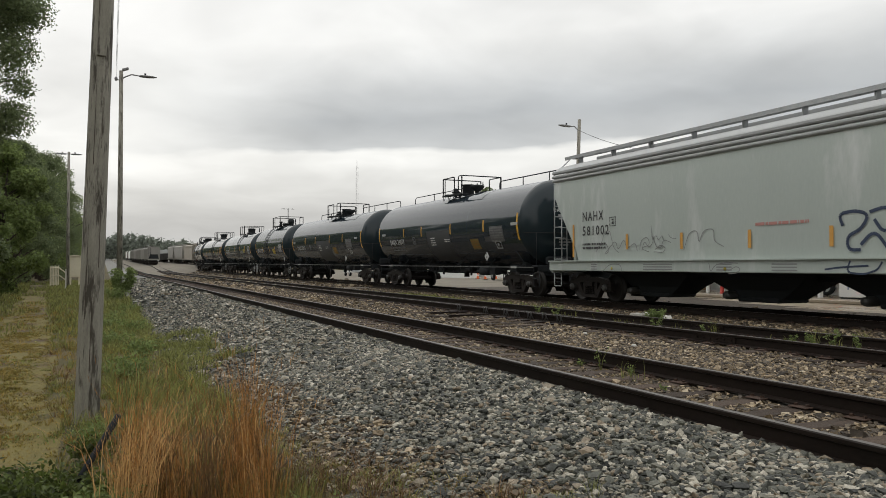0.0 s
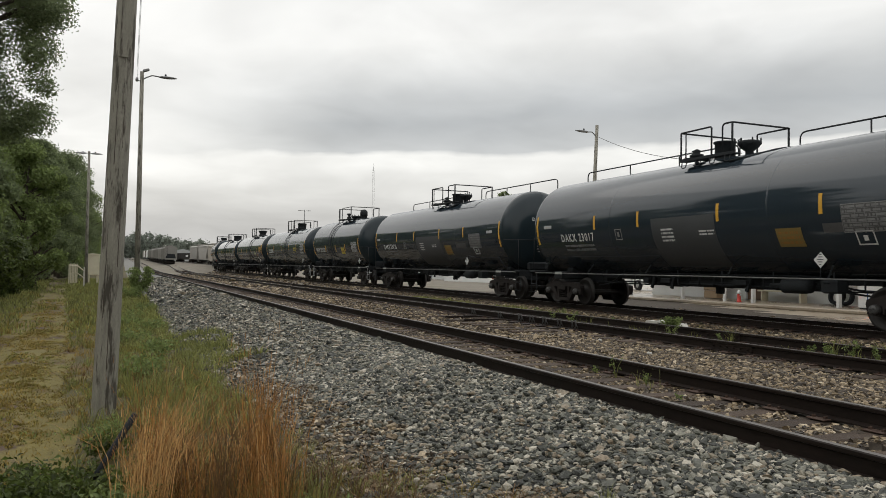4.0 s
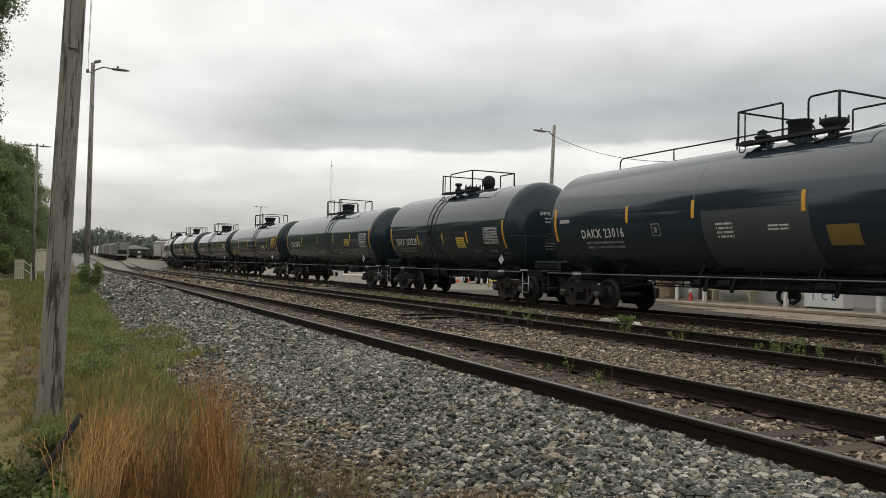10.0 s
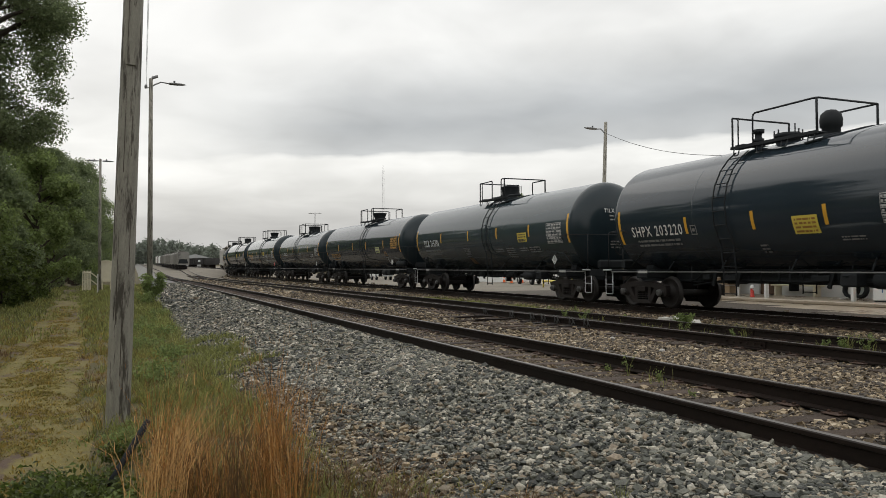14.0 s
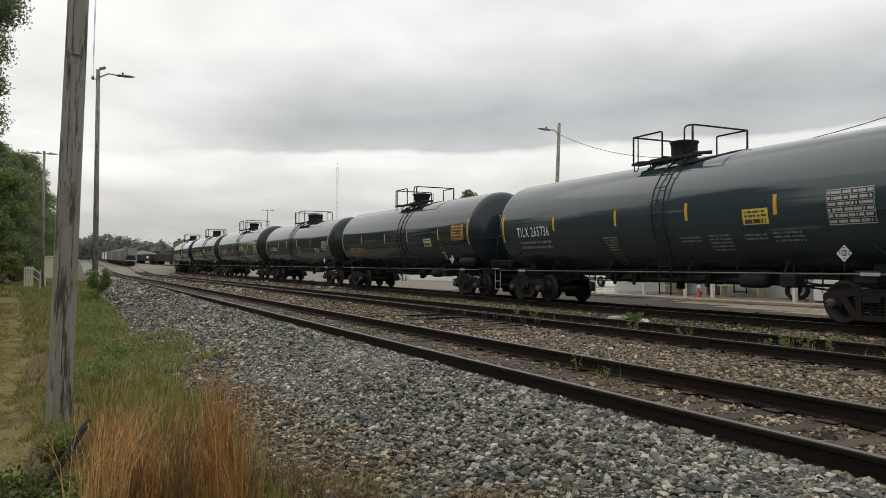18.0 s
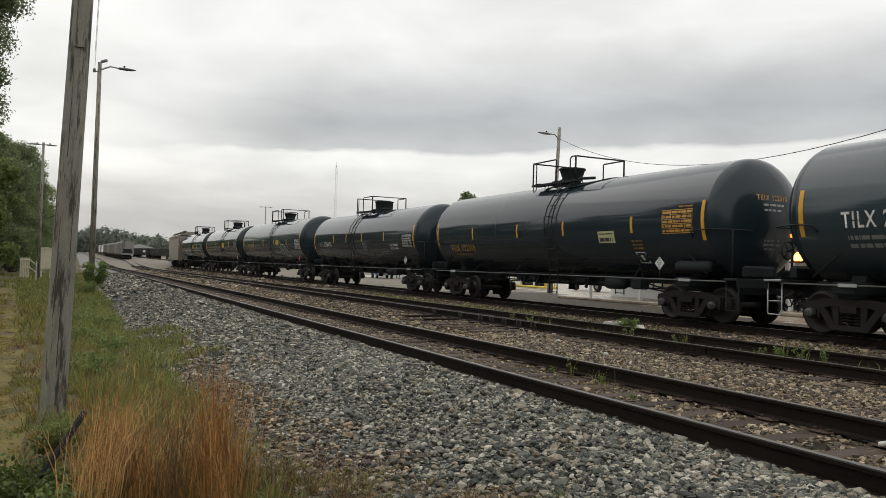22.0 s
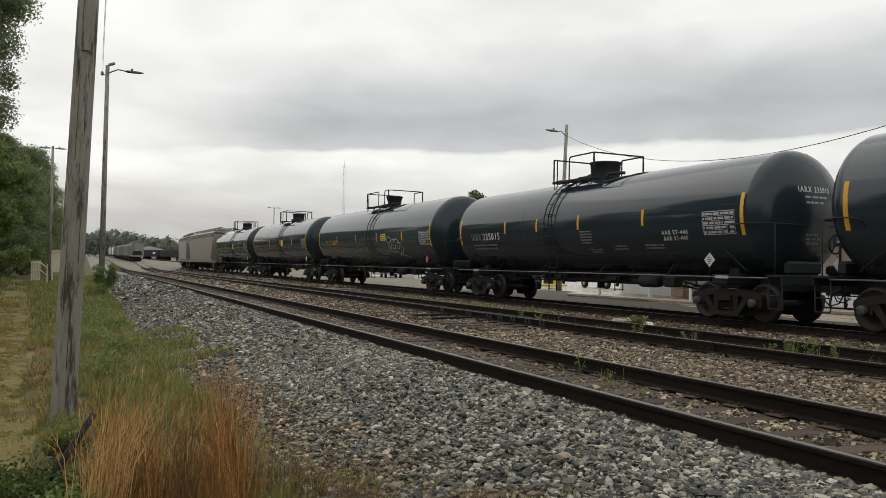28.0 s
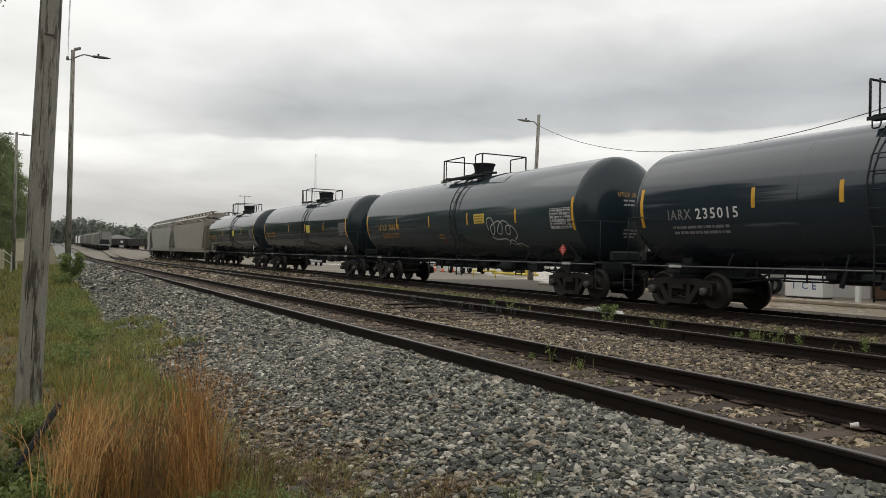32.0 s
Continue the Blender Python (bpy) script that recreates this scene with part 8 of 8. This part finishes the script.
# ---- the lot and the shop behind the train ----
def shop():
    """Low white roadside shop: porch posts, kerbed walk, wall with doors and windows, flat roof."""
    x0, y0, y1, g = 25.9, 13.0, 39.5, LOT
    t = thing("shop_building", "low white roadside shop with a porch beside the wet lot", "shop", pose(x0, 0, g) @ Matrix.Diagonal((1, 0.83, 1.0, 1)))
    openings = [(15.2, 17.0, 0.9, 2.2, "window"), (19.4, 20.6, 0.16, 2.25, "door"), (26.2, 27.6, 0.9, 2.1, "window"), (30.4, 31.6, 0.16, 2.25, "door"), (34.2, 36.6, 0.9, 2.1, "window")]
    cuts = sorted(openings)
    y = y0
    for a, b, zl, zh, kind in cuts:
        part("wall_panel", Shape().box((0.12, (y + a) / 2, 1.75), (0.24, a - y, 3.5)), M["wall_white"], t)
        part("wall_panel", Shape().box((0.12, (a + b) / 2, (zh + 3.5) / 2), (0.24, b - a, 3.5 - zh)), M["wall_white"], t)
        if zl > 0.2:
            part("wall_panel", Shape().box((0.12, (a + b) / 2, zl / 2), (0.24, b - a, zl)), M["wall_white"], t)
            w = part("window", Shape().box((0.1, (a + b) / 2, (zl + zh) / 2), (0.02, b - a, zh - zl)), M["window"], t)
            part("window_frame", Shape().box((0.06, (a + b) / 2, zl + 0.03), (0.08, b - a, 0.06)).box((0.06, (a + b) / 2, zh - 0.03), (0.08, b - a, 0.06)).box((0.06, (a + b) / 2, (zl + zh) / 2), (0.08, 0.06, zh - zl)), M["cream"], w)
        else:
            part("shop_door", Shape().box((0.1, (a + b) / 2, (zl + zh) / 2), (0.05, b - a - 0.02, zh - zl), bevel=0.01), M["brown_door"], t, "brown shop door")
        y = b
    part("wall_panel", Shape().box((0.12, (y + y1) / 2, 1.75), (0.24, y1 - y, 3.5)), M["wall_white"], t)
    part("back_wall", Shape().box((9.0, (y0 + y1) / 2, 1.75), (0.24, y1 - y0, 3.5)), M["wall_white"], t)
    for y in (y0, y1):
        part("side_wall", Shape().box((4.56, y, 1.75), (8.64, 0.24, 3.5)), M["wall_white"], t)
    part("roof", Shape().box((3.3, (y0 + y1) / 2, 3.62), (12.4, y1 - y0 + 0.6, 0.24), bevel=0.04), M["roof"], t)
    part("fascia", Shape().box((-2.92, (y0 + y1) / 2, 3.45), (0.06, y1 - y0 + 0.6, 0.5)), M["wall_white"], t)
    part("porch_walk", Shape().box((-1.7, (y0 + y1) / 2, 0.07), (3.4, y1 - y0, 0.14), bevel=0.03), M["concrete"], t, "raised concrete walk with a kerb")
    for y in (14.8, 19.0, 23.25, 28.0, 33.0, 37.5):
        part("porch_post", Shape().box((-2.6, y, 1.68), (0.14, 0.14, 3.1), bevel=0.015), M["wall_white"], t, "white porch post")
    part("wall_lamp", Shape().lathe([(0.14, 1.96), (0.155, 2.07), (0.135, 2.18), (0.075, 2.25), (0, 2.27)], (-2.8, 22.7, 0), "z", 16), M["amber"], t, "lit amber warning lamp")
    part("lamp_bracket", Shape().box((-2.74, 22.7, 1.93), (0.22, 0.22, 0.1), bevel=0.02).box((-2.7, 22.95, 1.91), (0.05, 0.6, 0.05)), M["black"], t)
    # things along the porch
    ice = thing("ice_chest", "white ice chest lettered ice in blue", "ice chest", pose(23.68, 17.87, g + 0.14) @ Matrix.Scale(0.72, 4))
    part("chest", Shape().box((0, 0, 0.62), (0.75, 2.1, 1.1), bevel=0.03), M["wall_white"], ice)
    for k in (-0.52, 0.52):
        part("chest_lid", Shape().box((-0.05, k, 1.2), (0.7, 1.0, 0.07), Euler((0, 0.15, 0)).to_matrix(), 0.02), M["wall_white"], ice)
    part("plinth", Shape().box((0, 0, 0.035), (0.7, 2.0, 0.07)), M["black"], ice)
    for word, y in (("I", 0.62), ("C", 0.12), ("E", -0.42)):
        me = text_mesh(word)
        for p in me.vertices:
            p.co = (-0.382, y - p.co.x * 0.5, 0.45 + p.co.y * 0.5)
        me.materials.append(M["blue"])
        part("letter", me, None, ice, "blue letter " + word.lower())
    ext = thing("red_hydrant", "small faded red hydrant with a white bonnet on the porch walk", "hydrant", pose(23.3, 24.0, g + 0.14) @ Matrix.Scale(0.7, 4))
    part("hydrant_body", Shape().lathe([(0.13, 0), (0.13, 0.08), (0.1, 0.1), (0.1, 0.5)], (0, 0, 0), "z", 14), M["red"], ext)
    part("hydrant_bonnet", Shape().lathe([(0.1, 0.49), (0.135, 0.5), (0.13, 0.56), (0.1, 0.64), (0.04, 0.7), (0, 0.71)], (0, 0, 0), "z", 14), M["wall_white"], ext, "white bonnet")
    part("hydrant_cap", Shape().lathe([(0, -0.17), (0.05, -0.17), (0.05, 0.17), (0, 0.17)], (0, 0, 0.42), "y", 10), M["wall_white"], ext, "white hose cap")
    post = thing("bollard", "short white post on the porch walk beside the hydrant", "bollard", pose(23.3, 24.8, g + 0.14))
    part("post", Shape().lathe([(0.075, 0), (0.075, 0.6), (0.06, 0.64), (0, 0.65)], (0, 0, 0), "z", 12), M["wall_white"], post)
    for k, (y, r) in enumerate(((25.6, 0.34), (25.0, 0.32))):
        ty = thing("old_tyre", "old black tyre leaning on the shop wall", "tyre", pose(25.55 - 0.12 * k, y * 0.83, g + 0.14 + r, 0, 12, 0))
        ring = [(r - 0.1, -0.09), (r - 0.02, -0.1), (r, -0.06), (r, 0.06), (r - 0.02, 0.1), (r - 0.1, 0.09), (r - 0.14, 0), (r - 0.1, -0.09)]
        part("tread", Shape().lathe(ring, (0, 0, 0), "x", 22), M["black"], ty)
    bench = thing("porch_bench", "long pale bench along the shop wall", "bench", pose(25.4, 23.7, g + 0.14))
    part("seat", Shape().box((0, 0, 0.45), (0.42, 2.4, 0.06), bevel=0.01), M["cream"], bench)
    part("backrest", Shape().box((0.2, 0, 0.78), (0.05, 2.4, 0.35), bevel=0.01), M["cream"], bench)
    for y in (-1.0, 1.0):
        part("leg", Shape().box((0, y, 0.21), (0.36, 0.07, 0.42)), M["cream"], bench)
    sign = thing("shop_crate", "stack of tan crates outside the shop", "crate", pose(25.2, 27.4, g + 0.14))
    for k in range(3):
        part("crate", Shape().box((0, 0.04 * k, 0.2 + 0.36 * k), (0.6, 0.8, 0.34), bevel=0.02), M["cardboard"], sign)


shop()


def cone(x, y):
    t = thing("traffic_cone", "orange traffic cone on the wet lot", "traffic cone", pose(x, y, LOT), "traffic cones")
    part("base", Shape().box((0, 0, 0.02), (0.36, 0.36, 0.04), bevel=0.01), M["black"], t)
    part("body", Shape().lathe([(0.14, 0.03), (0.035, 0.7), (0, 0.71)], (0, 0, 0), "z", 14), M["orange"], t)
    part("band", Shape().lathe([(0.101, 0.3), (0.081, 0.43)], (0, 0, 0), "z", 14), M["white"], t)


for x, y in ((32.1, 62.3), (34.0, 63.8), (33.2, 66)):
    cone(x, y)


def pickup(x, y, turn, paint, label, name="pickup_truck", length=5.4, van=False):
    t = thing(name, label, "truck" if not van else "van", pose(x, y, LOT, 0, 0, turn))
    l = length / 2
    if van:
        outline = [(-l, 0.45), (l, 0.45), (l, 1.0), (l - 0.8, 1.15), (l - 1.4, 1.95), (-l + 0.1, 2.0), (-l, 1.8)]
    else:
        outline = [(-l, 0.5), (l, 0.5), (l, 1.05), (l - 0.2, 1.12), (l - 1.25, 1.2), (l - 1.9, 1.85), (l - 3.2, 1.88), (l - 3.4, 1.2), (-l + 0.05, 1.2), (-l, 1.1)]
    part("body", Shape().prism(outline, "x", -0.95, 0.95), M[paint], t)
    for s in (-0.955, 0.955):
        win = [(l - 1.4, 1.25), (l - 1.95, 1.76), (l - 3.1, 1.78), (l - 3.2, 1.25)] if not van else [(l - 0.9, 1.2), (l - 1.45, 1.85), (l - 2.2, 1.87), (l - 2.2, 1.2)]
        part("side_window", Shape().prism(win, "x", s - 0.006, s + 0.006), M["window"], t)
        for yy in (l - 0.95, -l + 1.1):
            w = part("wheel", Shape().lathe([(0.2, -0.11), (0.36, -0.11), (0.38, -0.07), (0.38, 0.07), (0.36, 0.11), (0.2, 0.11)], (0, 0, 0), "x", 20), M["black"], t, at=pose(s * 0.93, yy, 0.38))
            part("rim", Shape().lathe([(0, -0.09), (0.2, -0.1), (0.21, 0), (0.2, 0.1), (0, 0.09)], (0, 0, 0), "x", 16), M["galv"], w)
    part("front_bumper", Shape().box((0, l + 0.03, 0.6), (1.9, 0.16, 0.25), bevel=0.04), M["galv"], t)
    part("rear_bumper", Shape().box((0, -l - 0.03, 0.6), (1.9, 0.16, 0.22), bevel=0.04), M["galv"], t)
    for s in (-0.7, 0.7):
        part("headlight", Shape().box((s, l + 0.01, 0.95), (0.35, 0.04, 0.2), bevel=0.01), M["wall_white"], t)
        part("tail_light", Shape().box((s * 1.2, -l - 0.01, 1.0), (0.16, 0.04, 0.35), bevel=0.01), M["red"], t)
    return t


pickup(31.9, 57.5, 170, "wall_white", "white pickup truck parked on the lot")
pickup(35.0, 46.0, 172, "wall_white", "white pickup truck by the pump island")
pickup(37.0, 78.0, 165, "wall_white", "white van parked far down the lot", "van", 5.0, True)
pickup(33.5, 86.0, 170, "blue", "blue van parked far down the lot", "van", 4.8, True)
pickup(29.0, 92.0, 175, "wall_white", "white van at the far end of the lot", "van", 4.8, True)


def pump_island():
    t = thing("pump_island", "yellow-framed pump island with dark pumps", "pump island", pose(34.8, 54.3, LOT, 0, 0, -4))
    part("kerb", Shape().box((0, 0, 0.08), (1.2, 6.0, 0.16), bevel=0.04), M["yellow_sign"], t, "yellow kerb")
    for y in (-2.7, 2.7):
        part("hoop_guard", Shape().tube(round_path([(-0.45, y, 0), (-0.45, y, 1.1), (0.45, y, 1.1), (0.45, y, 0)], 0.2), 0.06, 8), M["yellow_sign"], t)
    for y in (-1.1, 1.1):
        part("pump", Shape().box((0, y, 0.95), (0.55, 0.9, 1.6), bevel=0.05), M["black"], t)
        part("pump_panel", Shape().box((-0.285, y, 1.3), (0.02, 0.7, 0.5)), M["galv"], t)
    part("yellow_frame", Shape().box((0, 0, 1.9), (0.7, 5.6, 0.12)).box((0, -2.2, 1.0), (0.12, 0.12, 1.9)).box((0, 2.2, 1.0), (0.12, 0.12, 1.9)), M["yellow_sign"], t)
    p = thing("timber_post", "short brown timber post on the lot", "post", pose(26.9, 40.1, LOT))
    part("post", Shape().box((0, 0, 0.5), (0.28, 0.28, 1.0), bevel=0.02), M["cardboard"], p)
    t = thing("yellow_barrier", "low yellow barrier on the lot", "barrier", pose(27.0, 46.0, LOT))
    part("beam", Shape().tube([(0, -1.6, 0.45), (0, 1.6, 0.45)], 0.07, 8), M["yellow_sign"], t)
    for y in (-1.5, 1.5):
        part("leg", Shape().tube([(0, y, 0), (0, y, 0.45)], 0.06, 8), M["yellow_sign"], t)


pump_island()


def far_shop():
    t = thing("blue_awning_shop", "long low white building with a blue awning", "shop", pose(42, 84, LOT, 0, 0, 3))
    part("wall", Shape().box((0, 0, 1.6), (8, 30, 3.2)), M["wall_white"], t)
    part("awning", Shape().prism([(-5.2, 2.2), (-4.0, 2.8), (-4.0, 2.7), (-5.2, 2.1)], "y", -13, 13), M["blue"], t)
    part("roof", Shape().box((0, 0, 3.3), (8.6, 30.6, 0.2)), M["roof"], t)
    for k in range(6):
        part("window", Shape().box((-4.03, -12 + 4.8 * k, 1.4), (0.06, 2.4, 1.3)), M["window"], t)
    w = thing("white_block_wall", "low white wall edging the far lot", "wall", pose(33.5, 72.5, LOT, 0, 0, 8))
    part("wall_run", Shape().box((0, 0, 0.45), (0.25, 9, 0.9), bevel=0.02), M["wall_white"], w)


far_shop()


def loose_stones():
    """Single ballast stones on the near bank."""
    r = random.Random(12)
    kinds = []
    for k in range(10):
        v = []
        for i in range(4):
            z, rad = (-0.5, -0.12, 0.22, 0.5)[i], (0.6, 1.0, 0.95, 0.5)[i]
            v += [(0.5 * rad * r.uniform(0.7, 1.15) * math.cos(j * math.pi / 3), 0.4 * rad * r.uniform(0.7, 1.15) * math.sin(j * math.pi / 3), 0.55 * z * r.uniform(0.85, 1.1)) for j in range(6)]
        f = [(5, 4, 3, 2, 1, 0), tuple(range(18, 24))] + [(i * 6 + j, i * 6 + (j + 1) % 6, i * 6 + 6 + (j + 1) % 6, i * 6 + 6 + j) for i in range(3) for j in range(6)]
        kinds.append(Shape().add(v, f).mesh("ballast_stone", M["stone_one"]))
    for i in range(300):
        x, y = r.uniform(2.0, 4.1), r.uniform(4.2, 8.6)
        if x < toe(y) + 0.1:
            x += 0.6
        size = r.uniform(0.045, 0.075)
        at = pose(x, y, land(x, y) + 0.03 + size * 0.12, r.uniform(-25, 25), r.uniform(-25, 25), r.uniform(0, 360)) @ Matrix.Scale(size, 4)
        part("ballast_stone", r.choice(kinds), None, ground, at=at)


loose_stones()
motions()
